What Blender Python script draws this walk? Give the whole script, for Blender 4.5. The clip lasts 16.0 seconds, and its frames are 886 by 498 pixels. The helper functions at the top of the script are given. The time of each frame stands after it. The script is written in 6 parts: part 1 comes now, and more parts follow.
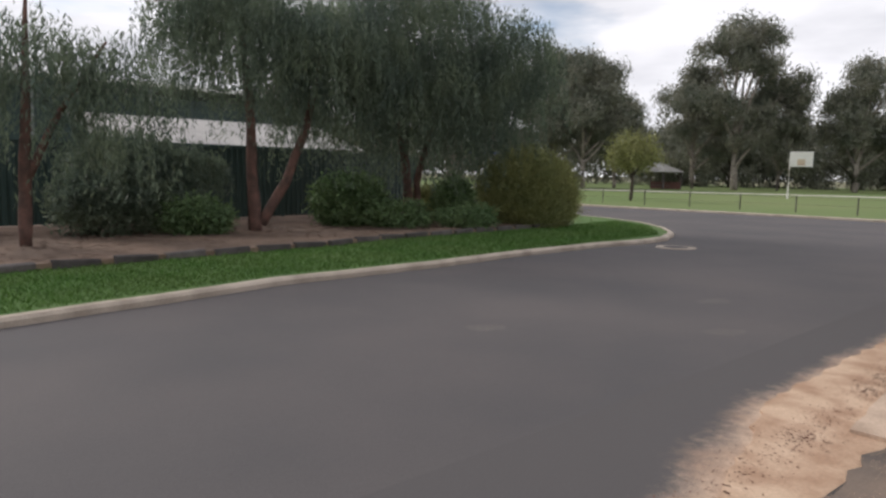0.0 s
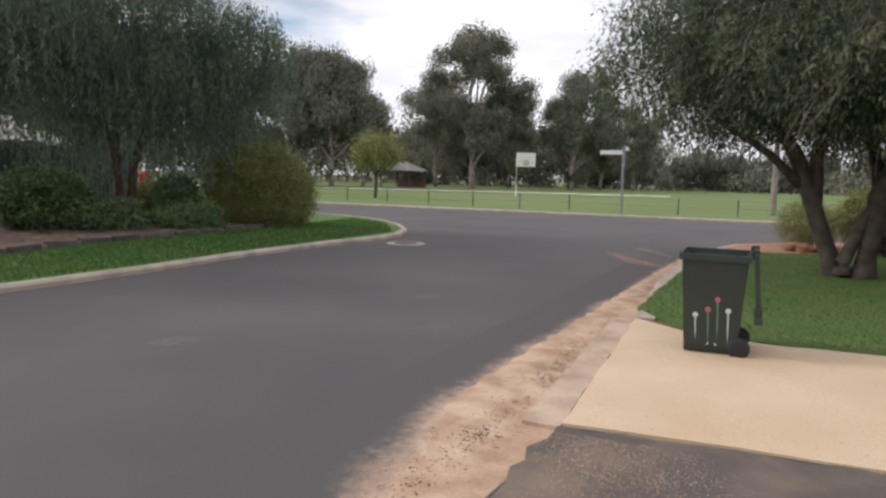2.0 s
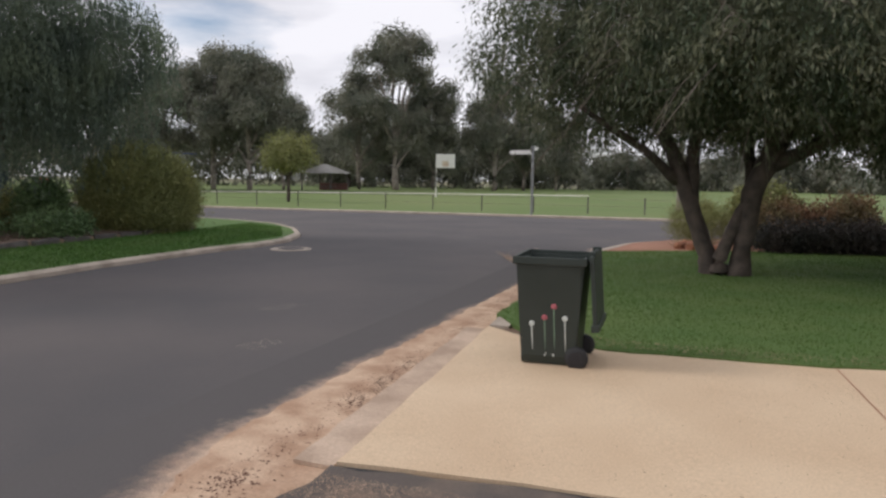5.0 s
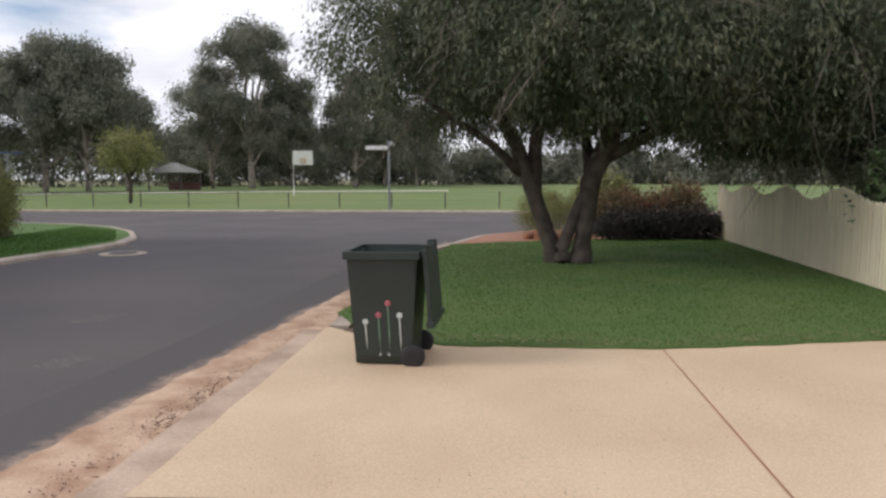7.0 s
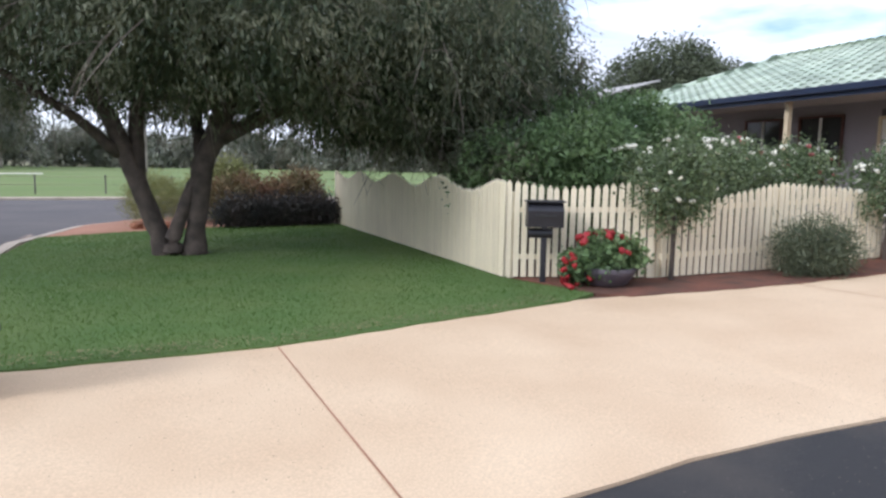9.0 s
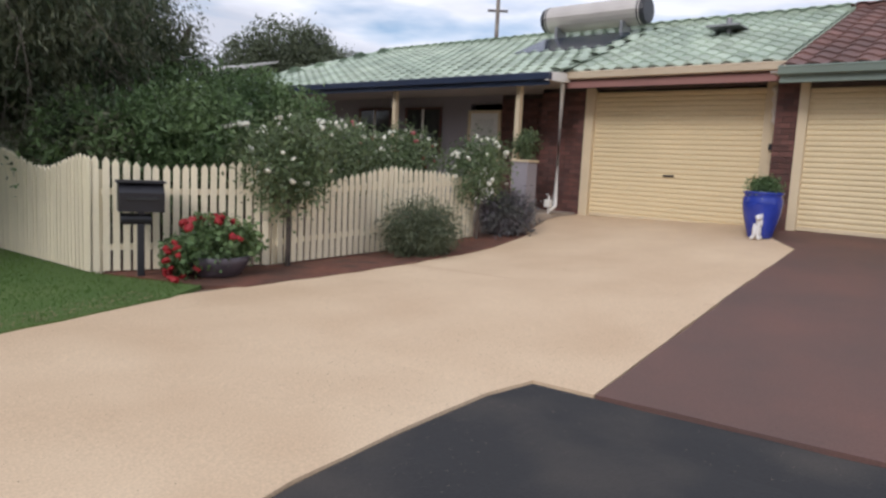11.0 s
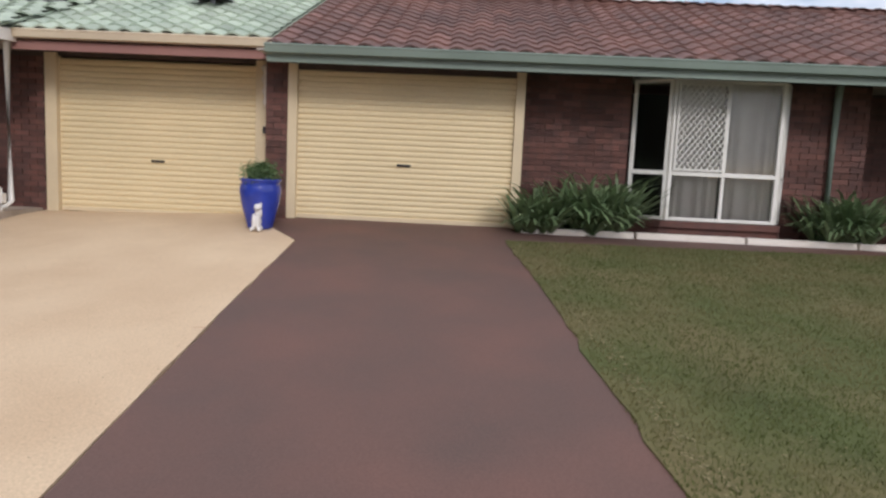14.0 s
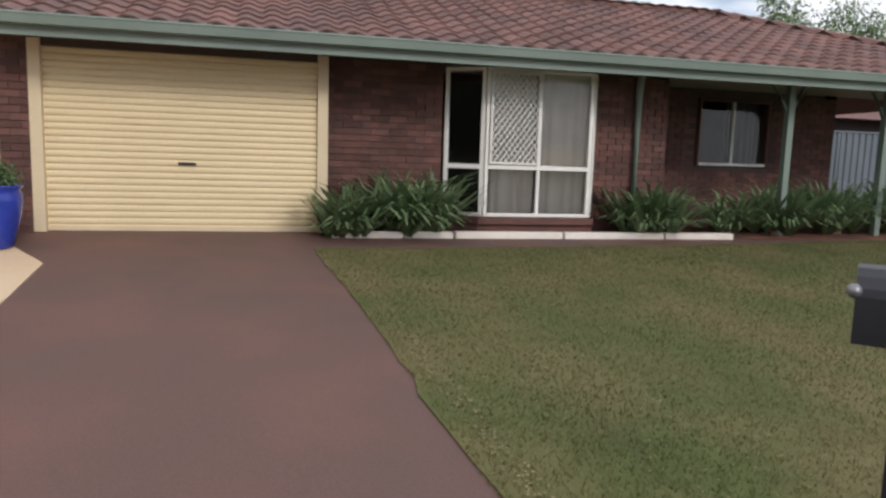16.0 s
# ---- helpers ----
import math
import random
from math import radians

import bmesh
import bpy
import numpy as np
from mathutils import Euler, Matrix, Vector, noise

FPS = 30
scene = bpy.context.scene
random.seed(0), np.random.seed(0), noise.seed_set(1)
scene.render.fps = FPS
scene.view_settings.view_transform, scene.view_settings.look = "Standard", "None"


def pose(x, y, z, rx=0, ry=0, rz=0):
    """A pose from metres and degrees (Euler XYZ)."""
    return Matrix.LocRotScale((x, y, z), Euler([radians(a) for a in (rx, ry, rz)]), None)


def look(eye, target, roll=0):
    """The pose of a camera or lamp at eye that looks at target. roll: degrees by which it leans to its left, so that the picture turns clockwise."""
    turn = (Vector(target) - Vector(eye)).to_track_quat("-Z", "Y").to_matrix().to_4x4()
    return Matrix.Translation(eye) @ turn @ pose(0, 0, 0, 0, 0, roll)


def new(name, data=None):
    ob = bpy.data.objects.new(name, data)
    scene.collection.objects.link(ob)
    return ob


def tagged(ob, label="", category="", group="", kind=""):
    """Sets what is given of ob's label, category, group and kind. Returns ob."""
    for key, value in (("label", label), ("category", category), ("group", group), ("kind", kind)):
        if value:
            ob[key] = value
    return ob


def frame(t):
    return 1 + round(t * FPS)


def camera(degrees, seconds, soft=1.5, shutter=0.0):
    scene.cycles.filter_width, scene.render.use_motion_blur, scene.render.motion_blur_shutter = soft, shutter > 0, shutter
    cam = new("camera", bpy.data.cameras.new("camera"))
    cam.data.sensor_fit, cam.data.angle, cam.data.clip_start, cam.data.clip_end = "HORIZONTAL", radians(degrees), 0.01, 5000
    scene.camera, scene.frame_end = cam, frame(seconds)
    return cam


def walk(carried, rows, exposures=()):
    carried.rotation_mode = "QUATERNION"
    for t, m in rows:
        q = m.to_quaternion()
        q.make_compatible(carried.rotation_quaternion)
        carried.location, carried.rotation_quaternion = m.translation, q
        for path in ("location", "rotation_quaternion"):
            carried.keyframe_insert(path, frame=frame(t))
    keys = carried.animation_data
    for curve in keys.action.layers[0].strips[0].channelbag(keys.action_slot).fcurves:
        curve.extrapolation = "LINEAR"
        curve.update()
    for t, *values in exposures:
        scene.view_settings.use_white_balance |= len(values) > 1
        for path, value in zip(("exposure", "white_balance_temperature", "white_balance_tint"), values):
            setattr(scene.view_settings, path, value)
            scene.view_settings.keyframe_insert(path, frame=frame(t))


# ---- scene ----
cam = camera(65, 16.0, soft=2.6)
PATH = [
    (0, (-1.043, -6.146, 1.662), (-2.513, -4.808, 1.444), 1.10),
    (0.5, (-1.073, -6.010, 1.654), (-2.399, -4.528, 1.438), 0.93),
    (1, (-1.068, -5.844, 1.644), (-2.237, -4.236, 1.426), 1.39),
    (1.5, (-0.992, -5.614, 1.638), (-2.025, -3.916, 1.420), 1.38),
    (2, (-0.902, -5.366, 1.629), (-1.826, -3.604, 1.422), 1.41),
    (2.5, (-0.839, -5.158, 1.621), (-1.674, -3.351, 1.423), 1.34),
    (3, (-0.747, -4.965, 1.620), (-1.524, -3.133, 1.425), 1.27),
    (3.5, (-0.604, -4.791, 1.617), (-1.369, -2.953, 1.423), 1.15),
    (6, (-0.160, -4.091, 1.617), (-0.849, -2.224, 1.418), -0.40),
    (6.5, (-0.124, -4.012, 1.585), (-0.691, -2.105, 1.388), -0.01),
    (7, (-0.094, -3.914, 1.570), (-0.471, -1.961, 1.365), -0.20),
    (7.5, (-0.011, -3.771, 1.553), (-0.145, -1.786, 1.345), 0.20),
    (8, (0.061, -3.620, 1.561), (0.190, -1.636, 1.342), -0.11),
    (8.5, (0.081, -3.490, 1.573), (0.476, -1.544, 1.341), -0.22),
    (9, (0.101, -3.382, 1.565), (0.754, -1.507, 1.325), 0.99),
    (11.5, (0.842, -2.807, 1.498), (2.490, -1.701, 1.247), 2.96),
    (12, (1.069, -2.725, 1.506), (2.830, -1.811, 1.253), 3.07),
    (12.5, (1.327, -2.718, 1.532), (3.176, -1.999, 1.281), 2.87),
    (13, (1.594, -2.726, 1.563), (3.510, -2.209, 1.319), 2.68),
    (13.5, (1.819, -2.710, 1.594), (3.782, -2.414, 1.355), 2.68),
    (14, (2.039, -2.678, 1.606), (4.022, -2.596, 1.366), 2.66),
    (14.5, (2.275, -2.683, 1.616), (4.258, -2.778, 1.375), 2.30),
    (15, (2.534, -2.694, 1.637), (4.505, -2.936, 1.393), 2.00),
    (15.5, (2.794, -2.674, 1.667), (4.744, -3.047, 1.420), 1.99),
    (16, (3.093, -2.666, 1.697), (5.020, -3.138, 1.446), 1.78),
]

walk(cam, [(t, look(eye, target, roll)) for t, eye, target, roll in PATH],
     exposures=[(0, -0.02, 6400, 13), (2.0, 0.12, 6350, 14), (3.5, -0.14, 6350, 14), (6.5, -0.05, 6300, 14), (7.5, 0.16, 6050, 14), (8.2, 0.42, 5700, 14), (9.2, 0.56, 5650, 13), (11.3, -0.04, 6050, 14), (12.5, 0.07, 6100, 14), (14.0, 0.11, 6150, 13), (16.0, 0.17, 6250, 12)])

# ---- world, sun ----
SUN_EL, SUN_AZ = radians(33), radians(255)
world = bpy.data.worlds.new("sky")
scene.world = world
world.use_nodes = True
wn, wl = world.node_tree.nodes, world.node_tree.links
wn.clear()
w_out = wn.new("ShaderNodeOutputWorld")
w_bg = wn.new("ShaderNodeBackground")
w_sky = wn.new("ShaderNodeTexSky")
w_sky.sky_type = "NISHITA"
w_sky.sun_disc = False
w_sky.sun_elevation, w_sky.sun_rotation = SUN_EL, SUN_AZ
w_dim = wn.new("ShaderNodeVectorMath")
w_dim.operation = "SCALE"
w_dim.inputs["Scale"].default_value = 0.11
w_tc = wn.new("ShaderNodeTexCoord")
w_map = wn.new("ShaderNodeMapping")
w_map.inputs["Scale"].default_value = (1.3, 1.3, 5.0)
w_map.inputs["Location"].default_value = (0.4, 0.15, 0.2)
w_n1 = wn.new("ShaderNodeTexNoise")
w_n1.inputs["Scale"].default_value, w_n1.inputs["Detail"].default_value = 1.6, 8
w_n2 = wn.new("ShaderNodeTexNoise")
w_n2.inputs["Scale"].default_value, w_n2.inputs["Detail"].default_value = 2.3, 6
w_r1 = wn.new("ShaderNodeValToRGB")
w_r1.color_ramp.elements[0].position, w_r1.color_ramp.elements[1].position = 0.32, 0.43
w_r2 = wn.new("ShaderNodeValToRGB")
w_r2.color_ramp.elements[0].position, w_r2.color_ramp.elements[0].color = 0.36, (0.70, 0.71, 0.75, 1)
w_r2.color_ramp.elements[1].position, w_r2.color_ramp.elements[1].color = 0.56, (1.02, 1.02, 1.04, 1)
w_mix = wn.new("ShaderNodeMix")
w_mix.data_type = "RGBA"
wl.new(w_tc.outputs["Generated"], w_map.inputs["Vector"])
wl.new(w_map.outputs[0], w_n1.inputs["Vector"])
wl.new(w_map.outputs[0], w_n2.inputs["Vector"])
wl.new(w_n1.outputs[0], w_r1.inputs[0])
wl.new(w_n2.outputs[0], w_r2.inputs[0])
wl.new(w_sky.outputs[0], w_dim.inputs[0])
wl.new(w_r1.outputs[0], w_mix.inputs[0])
wl.new(w_dim.outputs[0], w_mix.inputs[6])
wl.new(w_r2.outputs[0], w_mix.inputs[7])
wl.new(w_mix.outputs[2], w_bg.inputs[0])
wl.new(w_bg.outputs[0], w_out.inputs[0])
w_bg.inputs[1].default_value = 1.0

sun = new("sun", bpy.data.lights.new("sun", "SUN"))
sun.data.energy, sun.data.angle, sun.data.color = 1.5, radians(16), (1.0, 0.94, 0.86)
sun_from = Vector((math.sin(SUN_AZ) * math.cos(SUN_EL), math.cos(SUN_AZ) * math.cos(SUN_EL), math.sin(SUN_EL)))
sun.matrix_world = look(sun_from * 50, (0, 0, 0))


# ---- materials ----
def mat(name, c1, c2=None, scale=3.0, fine=60.0, rough=0.8, bump=0.2, metal=0.0, vary=0.0, spread=(0.35, 0.65), leaf=0.0, island=0.0, spec=0.5, grain=0.15):
    """Two-scale procedural surface: c1 to c2 in large patches, fine grain and relief on top."""
    m = bpy.data.materials.new(name)
    m.use_nodes = True
    n, l = m.node_tree.nodes, m.node_tree.links
    b = n["Principled BSDF"]
    out = n["Material Output"]
    b.inputs["Roughness"].default_value, b.inputs["Metallic"].default_value = rough, metal
    b.inputs["Specular IOR Level"].default_value = spec
    c2 = c2 or tuple(v * 0.8 for v in c1)
    tc = n.new("ShaderNodeTexCoord")
    big = n.new("ShaderNodeTexNoise")
    big.inputs["Scale"].default_value, big.inputs["Detail"].default_value = scale, 5
    small = n.new("ShaderNodeTexNoise")
    small.inputs["Scale"].default_value, small.inputs["Detail"].default_value = fine, 4
    geo = n.new("ShaderNodeNewGeometry")
    l.new(geo.outputs["Position"], big.inputs["Vector"])
    l.new(geo.outputs["Position"], small.inputs["Vector"])
    ramp = n.new("ShaderNodeValToRGB")
    e = ramp.color_ramp.elements
    e[0].position, e[0].color = spread[0], (*c1, 1)
    e[1].position, e[1].color = spread[1], (*c2, 1)
    l.new(big.outputs[0], ramp.inputs[0])
    hsv = n.new("ShaderNodeHueSaturation")
    l.new(ramp.outputs[0], hsv.inputs["Color"])
    val = n.new("ShaderNodeMapRange")
    val.inputs["From Min"].default_value, val.inputs["From Max"].default_value = 0.25, 0.75
    val.inputs["To Min"].default_value, val.inputs["To Max"].default_value = 1 - grain, 1 + grain
    l.new(small.outputs[0], val.inputs["Value"])
    last = val.outputs[0]
    if vary or island:
        if island:
            src = geo.outputs["Random Per Island"]
        else:
            src = n.new("ShaderNodeObjectInfo").outputs["Random"]
        r = n.new("ShaderNodeMapRange")
        w = vary or island
        r.inputs["To Min"].default_value, r.inputs["To Max"].default_value = 1 - w, 1 + w
        l.new(src, r.inputs["Value"])
        mul = n.new("ShaderNodeMath")
        mul.operation = "MULTIPLY"
        l.new(last, mul.inputs[0])
        l.new(r.outputs[0], mul.inputs[1])
        last = mul.outputs[0]
    l.new(last, hsv.inputs["Value"])
    l.new(hsv.outputs[0], b.inputs["Base Color"])
    if bump:
        bm_ = n.new("ShaderNodeBump")
        bm_.inputs["Strength"].default_value, bm_.inputs["Distance"].default_value = bump, 0.01
        l.new(small.outputs[0], bm_.inputs["Height"])
        l.new(bm_.outputs[0], b.inputs["Normal"])
    if leaf:
        tr = n.new("ShaderNodeBsdfTranslucent")
        l.new(hsv.outputs[0], tr.inputs["Color"])
        mx = n.new("ShaderNodeMixShader")
        mx.inputs[0].default_value = leaf
        l.new(b.outputs[0], mx.inputs[1])
        l.new(tr.outputs[0], mx.inputs[2])
        l.new(mx.outputs[0], out.inputs["Surface"])
    return m


def glass_mat(name, tint=(0.985, 0.99, 0.99)):
    m = bpy.data.materials.new(name)
    m.use_nodes = True
    n, l = m.node_tree.nodes, m.node_tree.links
    n.remove(n["Principled BSDF"])
    t, g, x, f = (n.new("ShaderNode" + k) for k in ("BsdfTransparent", "BsdfGlossy", "MixShader", "LayerWeight"))
    t.inputs[0].default_value = (*tint, 1)
    g.inputs["Roughness"].default_value = 0.02
    p5, ad = n.new("ShaderNodeMath"), n.new("ShaderNodeMath")
    p5.operation, ad.operation = "POWER", "MULTIPLY_ADD"
    f.inputs["Blend"].default_value = 0.5
    p5.inputs[1].default_value, ad.inputs[1].default_value, ad.inputs[2].default_value = 5.0, 0.9, 0.05
    l.new(f.outputs["Facing"], p5.inputs[0])
    l.new(p5.outputs[0], ad.inputs[0])
    l.new(ad.outputs[0], x.inputs[0])
    l.new(t.outputs[0], x.inputs[1])
    l.new(g.outputs[0], x.inputs[2])
    l.new(x.outputs[0], n["Material Output"].inputs["Surface"])
    return m


M_ROAD = mat("road asphalt", (0.076, 0.070, 0.071), (0.103, 0.090, 0.087), 0.35, 90, 0.85, 0.25)
M_APRON = mat("old dark asphalt", (0.026, 0.026, 0.028), (0.062, 0.054, 0.048), 1.1, 70, 0.9, 0.5, spread=(0.45, 0.72))
M_WORN = mat("worn sandy asphalt", (0.105, 0.086, 0.074), (0.24, 0.175, 0.13), 1.3, 60, 0.9, 0.5, spread=(0.45, 0.75))
M_SAND = mat("sandy gutter wash", (0.60, 0.43, 0.30), (0.40, 0.25, 0.16), 3.5, 45, 0.95, 0.6)
def film_mat(name, x0, x1, inner, outer):
    """Sand that thins out over asphalt, patchily, between x0 (bare) and x1 (covered)."""
    m = mat(name, inner[0], inner[1], 2.2, 45, 0.95, 0.4)
    n, l = m.node_tree.nodes, m.node_tree.links
    b = n["Principled BSDF"]
    sand = b.inputs["Base Color"].links[0].from_socket
    geo, sep = n.new("ShaderNodeNewGeometry"), n.new("ShaderNodeSeparateXYZ")
    l.new(geo.outputs["Position"], sep.inputs[0])
    ramp = n.new("ShaderNodeMapRange")
    ramp.inputs["From Min"].default_value, ramp.inputs["From Max"].default_value = x0, x1
    less, least, lean = (n.new("ShaderNodeMath") for _ in range(3))
    less.operation, least.operation, lean.operation = "ADD", "MINIMUM", "MULTIPLY_ADD"
    less.inputs[1].default_value, least.inputs[1].default_value, lean.inputs[1].default_value = 0.9, 0.0, 0.22
    l.new(sep.outputs["Y"], less.inputs[0])
    l.new(less.outputs[0], least.inputs[0])
    l.new(least.outputs[0], lean.inputs[0])
    l.new(sep.outputs["X"], lean.inputs[2])
    l.new(lean.outputs[0], ramp.inputs["Value"])
    total = ramp.outputs[0]
    for sc, amp in ((1.6, 0.8), (14.0, 0.45), (90.0, 0.4)):
        nz, mad, ad = n.new("ShaderNodeTexNoise"), n.new("ShaderNodeMath"), n.new("ShaderNodeMath")
        nz.inputs["Scale"].default_value, nz.inputs["Detail"].default_value = sc, 4
        l.new(geo.outputs["Position"], nz.inputs["Vector"])
        mad.operation = "MULTIPLY_ADD"
        mad.inputs[1].default_value, mad.inputs[2].default_value = amp, -0.5 * amp
        l.new(nz.outputs[0], mad.inputs[0])
        l.new(total, ad.inputs[0])
        l.new(mad.outputs[0], ad.inputs[1])
        total = ad.outputs[0]
    sm = n.new("ShaderNodeMapRange")
    sm.interpolation_type = "SMOOTHSTEP"
    sm.inputs["From Min"].default_value, sm.inputs["From Max"].default_value = 0.25, 0.95
    l.new(total, sm.inputs["Value"])
    mix = n.new("ShaderNodeMix")
    mix.data_type = "RGBA"
    l.new(sm.outputs[0], mix.inputs[0])
    mix.inputs[6].default_value = (*outer, 1)
    l.new(sand, mix.inputs[7])
    l.new(mix.outputs[2], b.inputs["Base Color"])
    return m


M_SANDFILM = film_mat("sand thinning over asphalt", -3.58, -3.08, ((0.56, 0.41, 0.30), (0.40, 0.27, 0.19)), (0.088, 0.080, 0.079))
M_KERBWORN = mat("sandy worn kerb concrete", (0.58, 0.44, 0.33), (0.40, 0.29, 0.21), 2.4, 45, 0.92, 0.5)
M_KERB = mat("kerb concrete", (0.52, 0.44, 0.36), (0.36, 0.30, 0.24), 2.0, 50, 0.9, 0.4)
M_TAN = mat("tan coated concrete", (0.565, 0.41, 0.265), (0.665, 0.51, 0.345), 0.9, 70, 0.75, 0.15, spread=(0.3, 0.7))
M_BROWN = mat("red-brown coated concrete", (0.156, 0.076, 0.060), (0.084, 0.058, 0.051), 0.9, 70, 0.7, 0.15, spread=(0.25, 0.85))
M_SOIL = mat("dry soil", (0.16, 0.10, 0.065), (0.10, 0.065, 0.045), 1.0, 40, 0.95, 0.8)
M_MULCH = mat("red bark mulch", (0.17, 0.065, 0.04), (0.09, 0.045, 0.03), 3.0, 35, 0.95, 1.0)
M_DIRT = mat("red dirt", (0.40, 0.20, 0.13), (0.30, 0.15, 0.09), 0.8, 30, 0.95, 0.6)
M_LEAFLITTER = mat("brown leaf litter mulch", (0.24, 0.165, 0.12), (0.14, 0.095, 0.07), 0.8, 22, 0.95, 1.0)
M_LAWN = mat("green lawn turf", (0.068, 0.130, 0.027), (0.105, 0.155, 0.039), 0.7, 30, 0.95, 0.9)
M_LAWN2 = mat("olive dry lawn turf", (0.076, 0.092, 0.024), (0.145, 0.120, 0.050), 1.1, 26, 0.95, 0.9)
M_VERGE = mat("bright verge turf", (0.06, 0.135, 0.022), (0.09, 0.155, 0.035), 0.5, 22, 0.95, 0.8)
M_PARK = mat("park grass", (0.110, 0.173, 0.038), (0.163, 0.200, 0.063), 0.06, 6, 0.95, 0.6)
M_FAR = mat("distant dry ground", (0.16, 0.165, 0.08), (0.22, 0.19, 0.11), 0.02, 2, 0.95, 0.3)
M_BLADE = mat("lawn blades", (0.084, 0.168, 0.032), (0.136, 0.200, 0.054), 0.9, 40, 0.7, 0, leaf=0.45, island=0.2)
M_BLADE2 = mat("olive lawn blades", (0.098, 0.122, 0.032), (0.185, 0.155, 0.066), 1.3, 40, 0.7, 0, leaf=0.5, island=0.25)
M_BLADE3 = mat("verge blades", (0.065, 0.15, 0.022), (0.10, 0.175, 0.04), 0.9, 40, 0.7, 0, leaf=0.3, island=0.3)
M_BARK = mat("grey-brown bark", (0.105, 0.082, 0.066), (0.055, 0.044, 0.037), 6, 60, 0.95, 1.0)
M_BARK_RED = mat("reddish bark", (0.16, 0.085, 0.065), (0.08, 0.05, 0.04), 5, 60, 0.95, 1.0)
M_TWIG = mat("dry pale twigs", (0.21, 0.18, 0.145), (0.13, 0.11, 0.09), 3, 40, 0.9, 0.3)
M_STRAW = mat("dry straw thatch", (0.30, 0.25, 0.13), (0.20, 0.17, 0.085), 2, 30, 0.9, 0, island=0.3)
M_GREYSHRUB = mat("grey-green feathery leaves", (0.13, 0.15, 0.085), (0.085, 0.105, 0.06), 3, 20, 0.6, 0, leaf=0.25, island=0.35)
M_BARK_PALE = mat("pale gum bark", (0.33, 0.29, 0.25), (0.18, 0.15, 0.13), 2, 40, 0.9, 0.6)
M_PEPPER = mat("pepper tree leaves", (0.059, 0.085, 0.042), (0.206, 0.212, 0.130), 1.7, 9, 0.6, 0, leaf=0.3, island=0.25, spread=(0.40, 0.66))
M_WILLOW = mat("willow myrtle leaves", (0.176, 0.217, 0.136), (0.091, 0.126, 0.096), 0.9, 8, 0.6, 0, leaf=0.4, island=0.25)
M_GUM = mat("gum tree leaves", (0.240, 0.234, 0.176), (0.130, 0.146, 0.107), 0.35, 3, 0.6, 0, leaf=0.25, island=0.3)
M_BUSH_OLIVE = mat("olive bush leaves", (0.28, 0.28, 0.105), (0.20, 0.215, 0.08), 1.0, 20, 0.6, 0, leaf=0.3, island=0.4)
M_BUSH = mat("green shrub leaves", (0.10, 0.165, 0.066), (0.155, 0.225, 0.09), 1.2, 20, 0.6, 0, leaf=0.3, island=0.45)
M_ROSE_LEAF = mat("rose leaves", (0.11, 0.155, 0.07), (0.16, 0.20, 0.095), 1.5, 20, 0.5, 0, leaf=0.3, island=0.4)
M_AGAP = mat("strap leaves", (0.14, 0.215, 0.10), (0.20, 0.27, 0.14), 2.0, 20, 0.45, 0, leaf=0.25, island=0.35)
M_HEDGE = mat("dark purple hedge leaves", (0.034, 0.036, 0.032), (0.055, 0.043, 0.036), 1.5, 20, 0.6, 0, leaf=0.2, island=0.5)
M_REDBUSH = mat("russet shrub leaves", (0.24, 0.12, 0.065), (0.17, 0.14, 0.065), 1.2, 20, 0.6, 0, leaf=0.25, island=0.5)
M_LAVENDER = mat("grey-mauve leaves", (0.17, 0.15, 0.17), (0.11, 0.12, 0.10), 3, 20, 0.6, 0, leaf=0.2, island=0.4)
M_WHITE_FLOWER = mat("white petals", (0.85, 0.84, 0.74), (0.78, 0.74, 0.62), 8, 40, 0.6, 0, leaf=0.2)
M_RED_FLOWER = mat("red petals", (0.40, 0.022, 0.024), (0.28, 0.015, 0.022), 8, 40, 0.6, 0, leaf=0.2)
M_PINK_FLOWER = mat("pink petals", (0.60, 0.14, 0.16), (0.5, 0.1, 0.12), 8, 40, 0.6, 0, leaf=0.2)
M_PICKET = mat("cream painted picket", (0.77, 0.69, 0.50), (0.71, 0.63, 0.46), 1.5, 40, 0.6, 0.1, vary=0.05, grain=0.04)
M_CREAM = mat("cream roller door steel", (0.72, 0.59, 0.37), (0.68, 0.56, 0.35), 0.8, 30, 0.45, 0.05, grain=0.04)
M_CREAM_TRIM = mat("cream timber trim", (0.66, 0.54, 0.36), (0.60, 0.49, 0.33), 2, 40, 0.6, 0.1, grain=0.04)
M_BRICK = mat("dark red-brown brick", (0.134, 0.058, 0.046), (0.092, 0.046, 0.040), 4, 60, 0.85, 0.6, vary=0.3)
M_BRICK_J = mat("dark brick, joined", (0.134, 0.058, 0.046), (0.092, 0.046, 0.040), 4, 60, 0.85, 0.6, island=0.3)
M_MORTAR = mat("dark mortar", (0.085, 0.060, 0.052), (0.065, 0.048, 0.042), 3, 60, 0.95, 0.5)
M_TILE_R = mat("red-brown roof tile", (0.180, 0.090, 0.074), (0.132, 0.074, 0.066), 1.2, 30, 0.75, 0.4, vary=0.25)
M_TILE_RJ = mat("red-brown roof tile, joined", (0.180, 0.090, 0.074), (0.132, 0.074, 0.066), 1.2, 30, 0.75, 0.4, island=0.25)
